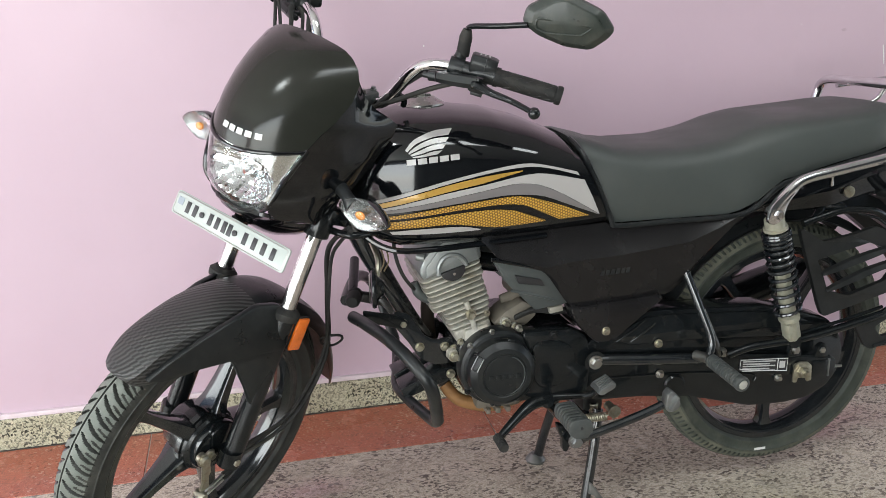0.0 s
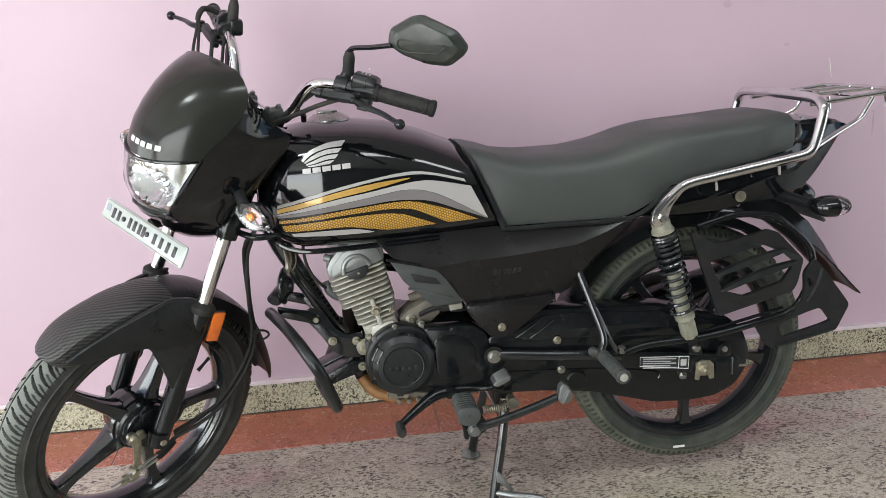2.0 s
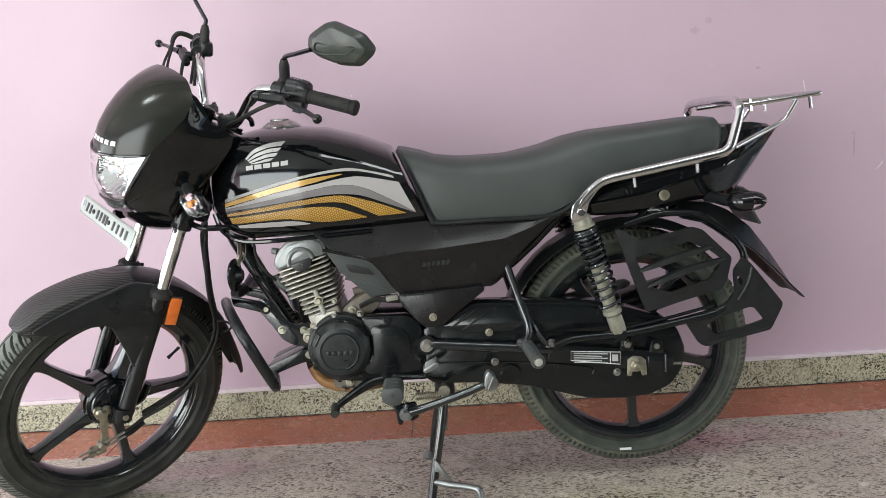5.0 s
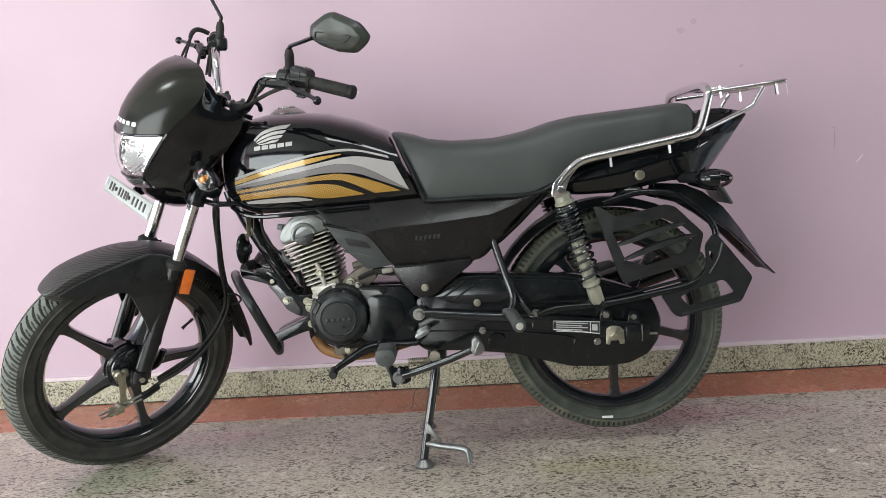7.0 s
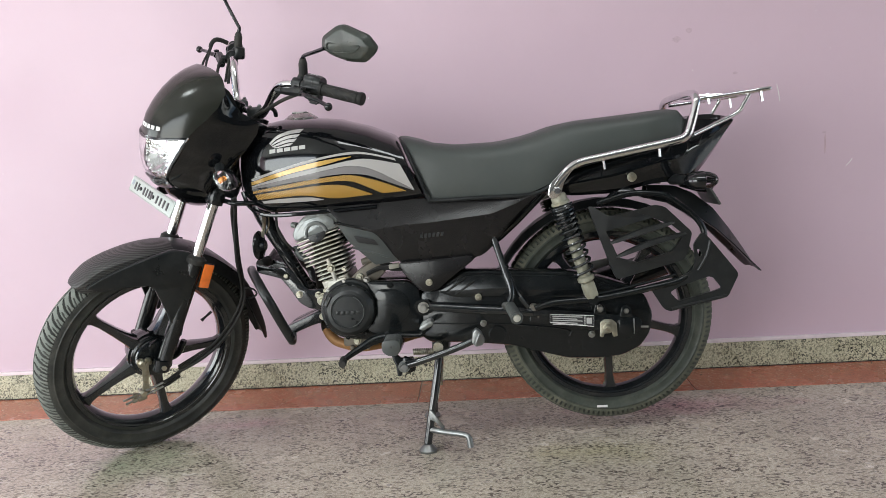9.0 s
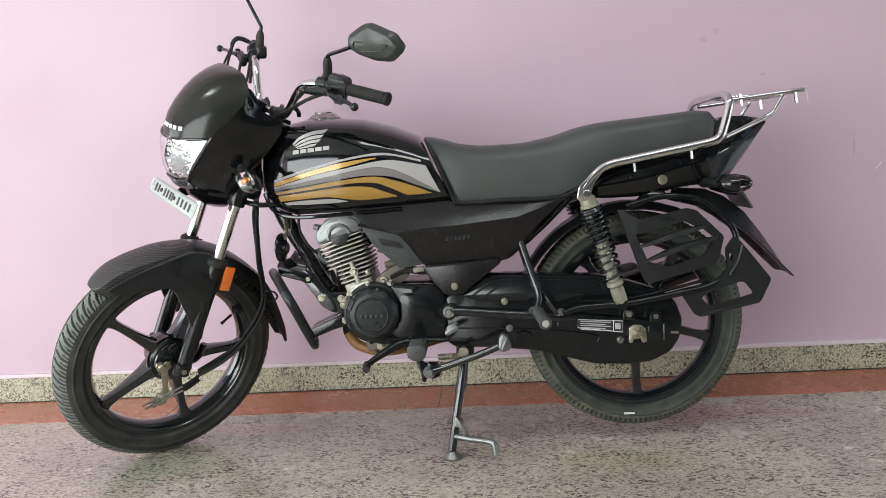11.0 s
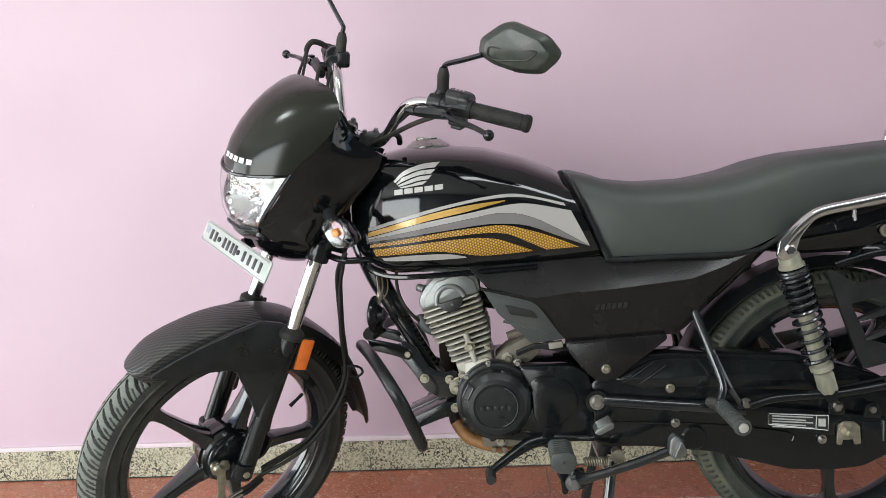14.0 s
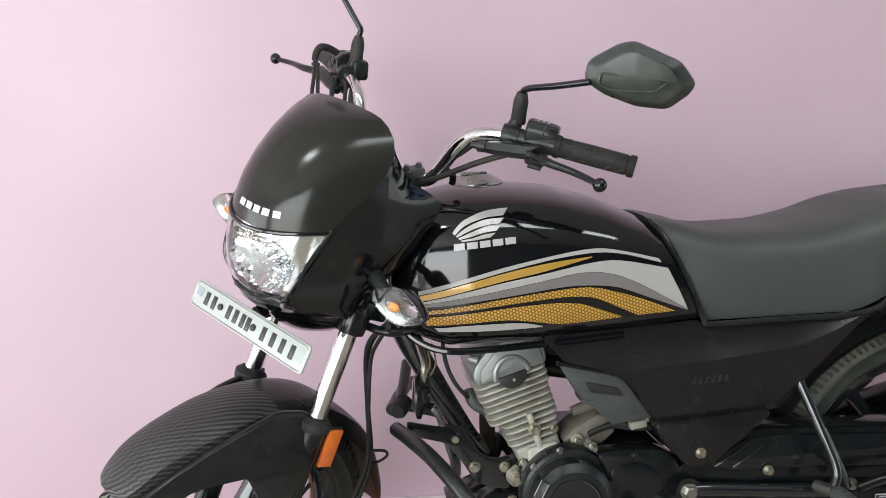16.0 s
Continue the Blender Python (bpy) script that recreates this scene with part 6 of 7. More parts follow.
for k in range(5):
    z = 0.3625 - 0.0055 * k
    fixed("sticker_bar", slab([(1.412, z), (1.493 - 0.014 * (k % 2), z - 0.006), (1.493 - 0.014 * (k % 2), z - 0.0085), (1.412, z - 0.0025)], -0.1594, -0.1584), sticker_grey, sticker)
fixed("sticker_block", slab([(1.504, 0.353), (1.518, 0.352), (1.518, 0.336), (1.504, 0.337)], -0.1594, -0.1584), sticker_grey, sticker)
swingarm = fixed("swingarm", slab(rounded([(1.350, 0.386), (1.48, 0.372), (1.640, 0.350), (1.655, 0.338), (1.650, 0.302), (1.52, 0.316), (1.350, 0.346)], 0.006), -0.156, -0.120, bevel=0.004), satin_black, label="black box-section swingarm")
fixed("swingarm_bar", tube([(1.060, -0.148, 0.400), (1.10, -0.150, 0.398), (1.20, -0.150, 0.388), (1.30, -0.152, 0.380), (1.36, -0.150, 0.372)], 0.0125, 12, 4), blue_paint_frame, swingarm, "glossy black tube beside the swingarm")
fixed("swingarm_leg", tube([(1.060, 0.12, 0.400), (1.35, 0.12, 0.365), (1.62, 0.12, 0.330)], 0.0165, 10, 4), matte_black, swingarm)
for x, y, z, r in ((1.062, -0.158, 0.400, 0.0115), (1.081, -0.160, 0.469, 0.007), (1.213, -0.141, 0.420, 0.007), (1.224, -0.134, 0.345, 0.007), (1.541, -0.155, 0.376, 0.009), (1.612, -0.15, 0.367, 0.008), (1.520, -0.134, 0.302, 0.007), (1.362, -0.150, 0.386, 0.009)):
    bolt(chain_case, (x, y, z), r, 0.010, material=steel if z < 0.39 or x < 1.07 else zinc)
fixed("pivot_washer", lathe([(0, -0.15), (0.021, -0.15), (0.023, -0.157), (0, -0.157)], (1.062, 0, 0.400), "y", 24), satin_black, swingarm)
adj = fixed("chain_adjuster", block((0.030, 0.010, 0.036), Matrix.Translation((1.556, -0.158, 0.325)), 0.006), zinc, swingarm, "zinc-plated chain adjuster")
fixed("axle_nut", lathe([(0, 0), (0.018, 0), (0.018, 0.004), (0.0125, 0.005), (0.0125, 0.016), (0.007, 0.017), (0.007, 0.026), (0, 0.026)], (1.558, -0.163, 0.326), (0, -1, 0), 6), zinc, adj, "rusty rear axle nut", 25)
fixed("adjuster_block", block((0.040, 0.020, 0.040), Matrix.Translation((1.610, -0.150, 0.324)), 0.003), satin_black, adj)
fixed("adjuster_edge", block((0.003, 0.022, 0.042), Matrix.Translation((1.632, -0.150, 0.324)), 0.0008), stand_steel, adj, "worn bright bracket edge")
fixed("adjuster_fork", slab(rounded([(1.540, 0.340), (1.552, 0.348), (1.572, 0.346), (1.584, 0.336), (1.586, 0.300), (1.574, 0.298), (1.570, 0.312), (1.552, 0.312), (1.548, 0.298), (1.538, 0.300)], 0.003), -0.1645, -0.160, bevel=0.001), zinc, adj, "zinc-plated forked adjuster plate")
for x, z in ((1.541, 0.376), (1.612, 0.367)):
    fixed("shock_lug", slab(rounded([(x - 0.018, z - 0.016), (x + 0.018, z - 0.018), (x + 0.012, z + 0.012), (x, z + 0.018), (x - 0.012, z + 0.012)], 0.006), -0.158, -0.146, bevel=0.002), satin_black, adj)
fixed("adjuster_bolt", tube([(1.625, -0.150, 0.322), (1.672, -0.150, 0.320)], 0.0035, 8, 2), steel, adj)

# ---- rear shock absorbers
for s in (-1, 1):
    top, low = Vector((1.431, s * 0.190, 0.703)), Vector((1.521, s * 0.172, 0.405))
    d = (low - top).normalized()
    L = (low - top).length
    sh = fixed("shock_absorber", lathe([(0, 0.05), (0.0165, 0.05), (0.0165, L - 0.07), (0.0225, L - 0.066), (0.0225, L - 0.056), (0.0150, L - 0.05), (0.0160, L - 0.012), (0.010, L), (0, L)], top, d, 24), damper_grey, label="rear shock absorber with dark spring")
    fixed("top_cup", lathe([(0, 0.010), (0.017, 0.010), (0.0205, 0.013), (0.0215, 0.030), (0.0250, 0.032), (0.0250, 0.038), (0.020, 0.040), (0, 0.040)], top, d, 24), damper_grey, sh, "dull steel spring cup")
    u = d.cross(Vector((0, 1, 0))).normalized()
    w = d.cross(u)
    pts = []
    turns = 13
    for i in range(int(turns * 12) + 1):
        t = i / (turns * 12)
        q = t ** 1.5
        a = 2 * math.pi * turns * t
        pts.append(top + d * (0.044 + (L - 0.044 - 0.066) * q) + 0.0272 * (math.cos(a) * u + math.sin(a) * w))
    fixed("spring", tube(pts, 0.0040, 7, 1), spring_blue, sh, "dark blue-black coil spring")
    fixed("dust_cover", lathe([(0.0185, 0.05), (0.0195, 0.056), (0.0195, L * 0.42), (0.0185, L * 0.43)], top, d, 20), satin_black, sh)
    fixed("top_eye", lathe([(0, -0.010), (0.014, -0.010), (0.015, 0.0), (0.014, 0.010), (0, 0.010)], top, "y", 20), chrome, sh)
    fixed("clevis", block((0.026, 0.034, 0.046), Matrix.Translation(low - d * 0.028) @ d.to_track_quat("Z", "Y").to_matrix().to_4x4(), 0.006), damper_grey, sh, "cast lower clevis")
    bolt(sh, tuple(top + Vector((0, s * 0.014, 0))), 0.010, 0.012, s, material=chrome)
    fixed("low_eye", lathe([(0, -0.012), (0.014, -0.012), (0.014, 0.012), (0, 0.012)], low, "y", 16), satin_black, sh)

# ---- tail
TT = [(1.40, 0.715), (1.47, 0.752), (1.60, 0.790), (1.78, 0.850), (1.80, 0.885), (1.86, 0.888), (1.915, 0.880), (1.930, 0.872)]
TB = [(1.40, 0.692), (1.49, 0.684), (1.60, 0.686), (1.705, 0.708), (1.805, 0.712), (1.835, 0.740), (1.876, 0.790), (1.930, 0.866)]
TW = [(1.40, 0.142), (1.60, 0.152), (1.75, 0.140), (1.85, 0.110), (1.930, 0.080)]
rings = []
for x in list(np.linspace(1.40, 1.93, 26)):
    zt, zb, w = ip(x, TT), ip(x, TB), ip(x, TW)
    h = zt - zb
    rings.append([(x, sy * w * k, zb + h * q) for sy, k, q in ((-1, 0.80, 0.0), (-1, 0.96, 0.12), (-1, 1.0, 0.40), (-1, 1.02, 0.46), (-1, 0.97, 0.52), (-1, 0.92, 0.85), (-1, 0.80, 1.0), (1, 0.80, 1.0), (1, 0.92, 0.85), (1, 0.97, 0.52), (1, 1.02, 0.46), (1, 1.0, 0.40), (1, 0.96, 0.12), (1, 0.80, 0.0))])
tail = fixed("tail_cowl", loft(rings), black_paint, label="glossy black tail cowl", angle=28)
fixed("tail_lamp", block((0.05, 0.11, 0.045), Matrix.Translation((1.835, 0, 0.775)) @ pose(0, 0, 0, 0, 25, 0), 0.015), tail_red, tail, "red tail lamp")
fixed("cowl_bolt", lathe([(0, 0), (0.013, 0), (0.0125, 0.004), (0.008, 0.005), (0, 0.005)], (1.637, -0.153, 0.728), (0, -1, 0), 20), zinc, tail, "broad zinc bolt")
fixed("tail_strap", tube([(1.59, -0.11, 0.690), (1.63, -0.13, 0.692), (1.64, -0.135, 0.685)], 0.012, 10, 3), satin_black, tail)
rear_fender = fixed("rear_mudguard", thicken(loft([[(x, y * w, z - (0.0 if abs(y) < 0.7 else d)) for y in (-1, -0.9, -0.7, -0.3, 0.3, 0.7, 0.9, 1)] for x, z, w, d in ((1.70, 0.700, 0.082, 0.035), (1.78, 0.694, 0.082, 0.050), (1.83, 0.672, 0.082, 0.060), (1.885, 0.628, 0.080, 0.058), (1.93, 0.568, 0.080, 0.042), (1.97, 0.508, 0.080, 0.024), (2.003, 0.455, 0.078, 0.004))], closed_ring=False), 0.003), matte_black, label="black plastic rear mudguard")
arc = [(RC[0] + 0.335 * math.cos(radians(a)), RC[2] + 0.335 * math.sin(radians(a))) for a in range(165, 50, -8)]
fixed("inner_mudguard", thicken(loft([[(x, y, z - 0.02 * (abs(y) > 0.05)) for y in (-0.066, -0.058, -0.04, 0, 0.04, 0.058, 0.066)] for x, z in arc], closed_ring=False), 0.003), matte_black, rear_fender)
bm = block((0.006, 0.17, 0.075), Matrix.Translation((1.872, 0, 0.672)) @ pose(0, 0, 0, 0, -30, 0), 0.001)
fixed("rear_plate", bm, grey_plastic, rear_fender, "rear number plate holder seen edge-on")
fixed("plate_light", tube([(1.80, -0.02, 0.715), (1.86, -0.02, 0.70), (1.885, -0.02, 0.685)], [0.025, 0.03, 0.02], 12, 3), black_paint, rear_fender)
for s in (-1, 1):
    c = Vector((1.792, s * 0.255, 0.714))
    st = fixed("rear_indicator", tube([(1.755, s * 0.11, 0.716), (1.765, s * 0.18, 0.715), c + Vector((-0.022, s * -0.03, 0))], [0.016, 0.012, 0.014], 12, 3), matte_black, label="rear direction lamp with clear lens")
    k20 = [(0.036 * math.cos(2 * math.pi * k / 20), 0.024 * math.sin(2 * math.pi * k / 20)) for k in range(20)]
    fixed("shell", loft([[c + Vector((dx, y * sc, z * sc)) for y, z in k20] for dx, sc in ((-0.040, 0.25), (-0.032, 0.7), (-0.015, 0.95), (0.006, 1.0), (0.0062, 0.975), (-0.006, 0.8), (-0.008, 0.1))]), black_paint, st)
    ob = fixed("lens", loft([[c + Vector((dx, y * sc * 0.97, z * sc * 0.97)) for y, z in k20] for dx, sc in ((0.0065, 1.0), (0.022, 0.93), (0.035, 0.72), (0.043, 0.38), (0.045, 0.03))]), clear_lens, st, "clear indicator lens")
    ob.visible_shadow = False
    fixed("dish", loft([[c + Vector((dx, y * sc * 0.9, z * sc * 0.9)) for y, z in k20] for dx, sc in ((0.0068, 1.0), (0.001, 0.7), (-0.002, 0.2))]), lamp_dish, st)

# ---- grab rail and rack
ral = [(1.418, -0.200, 0.705), (1.440, -0.201, 0.735), (1.472, -0.202, 0.764), (1.500, -0.203, 0.776), (1.55, -0.204, 0.785), (1.66, -0.205, 0.804), (1.745, -0.206, 0.819), (1.768, -0.206, 0.828), (1.780, -0.204, 0.846), (1.798, -0.198, 0.905), (1.800, -0.190, 0.925), (1.800, -0.165, 0.938), (1.800, -0.10, 0.941), (1.800, 0, 0.942)]
grab = fixed("grab_rail", tube(ral + [(x, -y, z) for x, y, z in reversed(ral[:-1])], 0.0112, 16, 4), chrome, label="chrome grab rail")
for s in (-1, 1):
    bm = slab(rounded([(1.405, 0.690), (1.412, 0.722), (1.440, 0.748), (1.470, 0.772), (1.482, 0.764), (1.452, 0.728), (1.440, 0.690), (1.420, 0.680)], 0.008), -0.211, -0.200, bevel=0.003)
    if s > 0:
        mirrored(bm)
    fixed("rail_end", bm, chrome, grab, "flattened chrome rail end")
    for x, z in ((1.555, 0.786), (1.700, 0.812)):
        fixed("rail_pin", tube([(x, s * 0.2, z - 0.006), (x + 0.004, s * 0.195, z - 0.032)], 0.0042, 8, 2), chrome, grab)
    fixed("rail_tie", tube([(1.795, s * 0.180, 0.832), (1.86, s * 0.155, 0.858), (1.922, s * 0.14, 0.886), (1.940, s * 0.138, 0.908), (1.955, s * 0.137, 0.932)], 0.0058, 10, 4), chrome, grab)
rack_pts = [(1.805, -0.137, 0.925), (1.90, -0.138, 0.934), (1.995, -0.139, 0.944), (2.012, -0.130, 0.946), (2.018, -0.08, 0.947), (2.020, 0, 0.9475)]
rack = fixed("luggage_rack", tube(rack_pts + [(x, -y, z) for x, y, z in reversed(rack_pts[:-1])], 0.0058, 10, 5), chrome, label="small chrome luggage rack")
for y in (-0.045, 0.045):
    fixed("rack_rod", tube([(1.800, y, 0.940), (1.90, y, 0.940), (2.016, y, 0.946)], 0.0045, 8, 3), chrome, rack)
fixed("rack_cross", tube([(1.93, -0.138, 0.937), (1.93, 0, 0.936), (1.93, 0.138, 0.937)], 0.0045, 8, 3), chrome, rack)
fixed("rack_brace", tube([(1.80, -0.12, 0.935), (1.85, -0.05, 0.925), (1.91, 0.03, 0.937), (1.93, 0.06, 0.937)], 0.0045, 8, 4), chrome, rack)
for x, y in ((1.985, -0.139), (1.845, -0.138), (1.985, 0.139)):
    fixed("rack_pin", tube([(x, y, 0.940), (x + 0.004, y, 0.912)], 0.0042, 8, 2), chrome, rack)

# ---- leg guard beside the rear wheel
lg_tube = [(1.545, -0.135, 0.660), (1.585, -0.138, 0.672), (1.640, -0.140, 0.684), (1.722, -0.138, 0.676), (1.770, -0.138, 0.645), (1.812, -0.140, 0.606), (1.829, -0.142, 0.568), (1.819, -0.150, 0.512), (1.770, -0.165, 0.452), (1.660, -0.175, 0.428), (1.540, -0.175, 0.408), (1.470, -0.172, 0.404), (1.41, -0.172, 0.400), (1.365, -0.170, 0.386)]
leg_guard = fixed("leg_guard", tube(lg_tube, 0.0085, 12, 4), satin_black, label="black tubular leg guard with slotted plastic panel")
outline = [(1.515, 0.655), (1.528, 0.655), (1.569, 0.627), (1.640, 0.640), (1.693, 0.653), (1.718, 0.646), (1.790, 0.575), (1.777, 0.521), (1.766, 0.502), (1.586, 0.457), (1.574, 0.482)]
gap = [(1.560, 0.588), (1.683, 0.619), (1.717, 0.604), (1.733, 0.599), (1.766, 0.571), (1.754, 0.551), (1.735, 0.527), (1.642, 0.501), (1.591, 0.516), (1.576, 0.553)]
bow = lambda x, z: 0.012 * ((x - 1.66) / 0.14) ** 2
fixed("guard_panel", slab(rounded(outline, 0.008), -0.182, -0.170, [rounded(gap, 0.004)], shape=bow), guard_plastic, leg_guard, "black plastic panel with slanting louvres")
for (x0, z0), (x1, z1), (x2, z2) in (((1.572, 0.553), (1.653, 0.580), (1.740, 0.601)), ((1.586, 0.515), (1.678, 0.549), (1.772, 0.570))):
    q = smooth_path([(x0, 0, z0), (x1, 0, z1), (x2, 0, z2)], 6)
    rings = []
    for i, p in enumerate(q):
        f = math.sin(math.pi * (0.06 + 0.88 * i / (len(q) - 1))) ** 0.7
        rings.append([(p.x, y + bow(p.x, p.z), p.z + 0.003 + h * f) for y, h in ((-0.186, -0.009), (-0.191, -0.007), (-0.188, 0.006), (-0.178, 0.009), (-0.176, 0.004), (-0.178, -0.007))])
    fixed("panel_louvre", loft(rings), guard_plastic, leg_guard, angle=30)
tail_o = [(1.817, 0.575), (1.836, 0.556), (1.912, 0.458), (1.882, 0.396), (1.727, 0.363), (1.711, 0.370), (1.676, 0.427), (1.754, 0.454), (1.792, 0.474), (1.797, 0.500), (1.793, 0.543)]
tail_h = [[(1.728, 0.415), (1.752, 0.429), (1.807, 0.447), (1.832, 0.454), (1.844, 0.450), (1.866, 0.421), (1.841, 0.413), (1.750, 0.390)], [(1.801, 0.527), (1.807, 0.531), (1.817, 0.514), (1.809, 0.504)]]
fixed("tail_rib", tube([(1.836, -0.1715, 0.550), (1.826, -0.173, 0.512), (1.803, -0.172, 0.472)], 0.004, 8, 3), guard_plastic, leg_guard)
fixed("tail_rib", tube([(1.878, -0.1715, 0.400), (1.800, -0.173, 0.384), (1.732, -0.1715, 0.370)], 0.0045, 8, 3), guard_plastic, leg_guard)
fixed("guard_tail", slab(rounded(tail_o, 0.010), -0.172, -0.162, [rounded(h, 0.006) for h in tail_h]), guard_plastic, leg_guard, "black plastic wheel guard")
for dz in (0.0, -0.012, -0.024):
    fixed("guard_rod", tube([(1.480, -0.168, 0.410 + dz * 0.3), (1.60, -0.17, 0.430 + dz * 0.8), (1.745, -0.17, 0.462 + dz)], 0.0042, 8, 3), satin_black, leg_guard)
fixed("guard_tie", tube([(1.575, -0.136, 0.668), (1.600, -0.12, 0.690), (1.605, -0.11, 0.700)], 0.010, 10, 2), satin_black, leg_guard)

# ---- pillion footrests
for s in (-1, 1):
    hang = fixed("pillion_footrest", tube([(1.262, s * 0.150, 0.580), (1.285, s * 0.185, 0.500), (1.302, s * 0.205, 0.440), (1.294, s * 0.212, 0.412)], [0.009, 0.0085, 0.0085, 0.008], 10, 4), blue_paint_frame, label="pillion footrest with grey ribbed rubber")
    fixed("hanger_brace", tube([(1.286, s * 0.185, 0.505), (1.320, s * 0.19, 0.430), (1.345, s * 0.17, 0.392)], 0.007, 8, 3), blue_paint_frame, hang)
    a, b = Vector((1.296, s * 0.215, 0.402)), Vector((1.308, s * 0.320, 0.389))
    d = (b - a).normalized()
    prof = [(0, 0), (0.013, 0)]
    n = 11
    for k in range(n):
        z = (b - a).length * (0.04 + 0.82 * k / n)
        prof += [(0.0150, z), (0.0150, z + 0.0045), (0.0132, z + 0.0052), (0.0132, z + 0.0068)]
    ln = (b - a).length
    prof += [(0.0155, ln * 0.90), (0.0165, ln * 0.95), (0.0155, ln), (0.0115, ln + 0.001), (0.0105, ln - 0.004), (0, ln - 0.004)]
    fixed("peg_rubber", lathe(prof, a, d, 22), grey_plastic, hang, "grey ribbed peg rubber", 25)
    fixed("peg_cap", lathe([(0, ln - 0.003), (0.0102, ln - 0.003), (0.0095, ln + 0.001), (0, ln + 0.002)], a, d, 18), alloy, hang)
    fixed("peg_bracket", tube([(1.285, s * 0.175, 0.398), (1.294, s * 0.215, 0.405)], 0.011, 10, 2), steel, hang)

# ---- rider's footrest, gear lever, stands
def rest_outline(k):
    """The footrest's rubber in section: a broad rounded top on a narrower foot."""
    return rounded([(0.980 + x * k, 0.318 + z * k) for x, z in ((-0.024, 0.010), (-0.018, 0.020), (0.012, 0.021), (0.023, 0.014), (0.025, -0.006), (0.014, -0.020), (-0.008, -0.020), (-0.022, -0.010))], 0.006)


rest = fixed("footrest", slab(rest_outline(0.88), -0.275, -0.195, bevel=0.002), rubber, label="rider's footrest with grey ribbed rubber")
for k in range(7):
    fixed("rest_rib", slab(rest_outline(1.0), -0.2045 - 0.0115 * k, -0.1975 - 0.0115 * k, bevel=0.0016), grey_plastic, rest)
fixed("rest_end", slab(rest_outline(1.04), -0.286, -0.276, bevel=0.003), grey_plastic, rest, "worn grey rubber end")
# a dark disc paints in the small shaded hole of the end face
fixed("rest_hole_shade", lathe([(0, 0), (0.003, 0), (0.003, 0.0015), (0, 0.0015)], (0.981, -0.286, 0.321), (0, -1, 0), 10), ink, rest)
fixed("rest_bar", tube([(0.985, 0.20, 0.300), (0.985, 0.0, 0.285), (0.985, -0.15, 0.288), (0.983, -0.20, 0.308)], 0.011, 12, 3), satin_black, rest)
bm = slab(rounded([(0.9697, 0.281), (0.9834, 0.2774), (0.9976, 0.2652), (1.0281, 0.2693), (1.0352, 0.2505), (1.0342, 0.2327), (1.0179, 0.2256), (0.9986, 0.2291), (0.9936, 0.2164), (0.9844, 0.2185), (0.9814, 0.2469), (0.9732, 0.2642)], 0.004), -0.186, -0.168, bevel=0.003)
fixed("rest_bracket", bm, satin_black, rest, "black forged footrest bracket")
fixed("bracket_lug", block((0.030, 0.016, 0.040), Matrix.Translation((1.012, -0.192, 0.252)) @ pose(0, 0, 0, 0, 18, 0), 0.005), satin_black, rest)
side_stand = fixed("side_stand", tube([(1.012, -0.200, 0.252), (1.06, -0.206, 0.266), (1.14, -0.213, 0.293), (1.192, -0.217, 0.314)], [0.0115, 0.0095, 0.0095, 0.0090], 14, 3), blue_paint_frame, label="folded black side stand")
fixed("stand_pad", slab(rounded([(1.190, 0.312), (1.193, 0.340), (1.203, 0.350), (1.216, 0.340), (1.226, 0.316), (1.218, 0.304), (1.200, 0.300)], 0.004), -0.232, -0.206, bevel=0.004), stand_steel, side_stand, "worn steel stand pad")
fixed("pad_rib", block((0.006, 0.022, 0.034), Matrix.Translation((1.206, -0.234, 0.324)) @ pose(0, 0, 0, 0, 24, 0), 0.002), stand_steel, side_stand)
bolt(side_stand, (1.005, -0.200, 0.248), 0.012, 0.014, material=stand_steel)
fixed("stand_spring_post", lathe([(0, 0), (0.010, 0), (0.010, 0.03), (0.014, 0.03), (0.014, 0.036), (0, 0.036)], (1.098, -0.150, 0.294), (0, -1, 0), 12), zinc, side_stand, "rusty spring post", 25)


def coil(a, b, r, turns, wire, material, parent, label=""):
    a, b = Vector(a), Vector(b)
    d = (b - a).normalized()
    u = d.cross(Vector((0, 1, 0.2))).normalized()
    w = d.cross(u)
    pts = [a + (b - a) * (i / (turns * 8)) + r * (math.cos(2 * math.pi * i / 8) * u + math.sin(2 * math.pi * i / 8) * w) for i in range(turns * 8 + 1)]
    fixed("spring", tube(pts, wire, 6, 1), material, parent, label)


coil((1.030, -0.175, 0.282), (1.085, -0.175, 0.282), 0.008, 11, 0.002, zinc, side_stand, "rusty return spring")
fixed("spring_hook", tube([(1.085, -0.175, 0.282), (1.10, -0.175, 0.290), (1.108, -0.175, 0.280), (1.098, -0.175, 0.274)], 0.002, 6, 3), zinc, side_stand)
centre_stand = fixed("centre_stand", tube([(1.098, -0.10, 0.262), (1.085, -0.115, 0.180), (1.066, -0.128, 0.080), (1.054, -0.134, 0.010)], 0.0115, 14, 4), blue_paint_frame, label="black centre stand standing on the floor")
fixed("stand_leg", tube([(1.098, 0.10, 0.262), (1.085, 0.125, 0.180), (1.068, 0.150, 0.080), (1.060, 0.168, 0.010)], 0.0115, 14, 4), blue_paint_frame, centre_stand)
fixed("stand_cross", tube([(1.092, -0.11, 0.225), (1.092, 0.11, 0.225)], 0.012, 12, 2), blue_paint_frame, centre_stand)
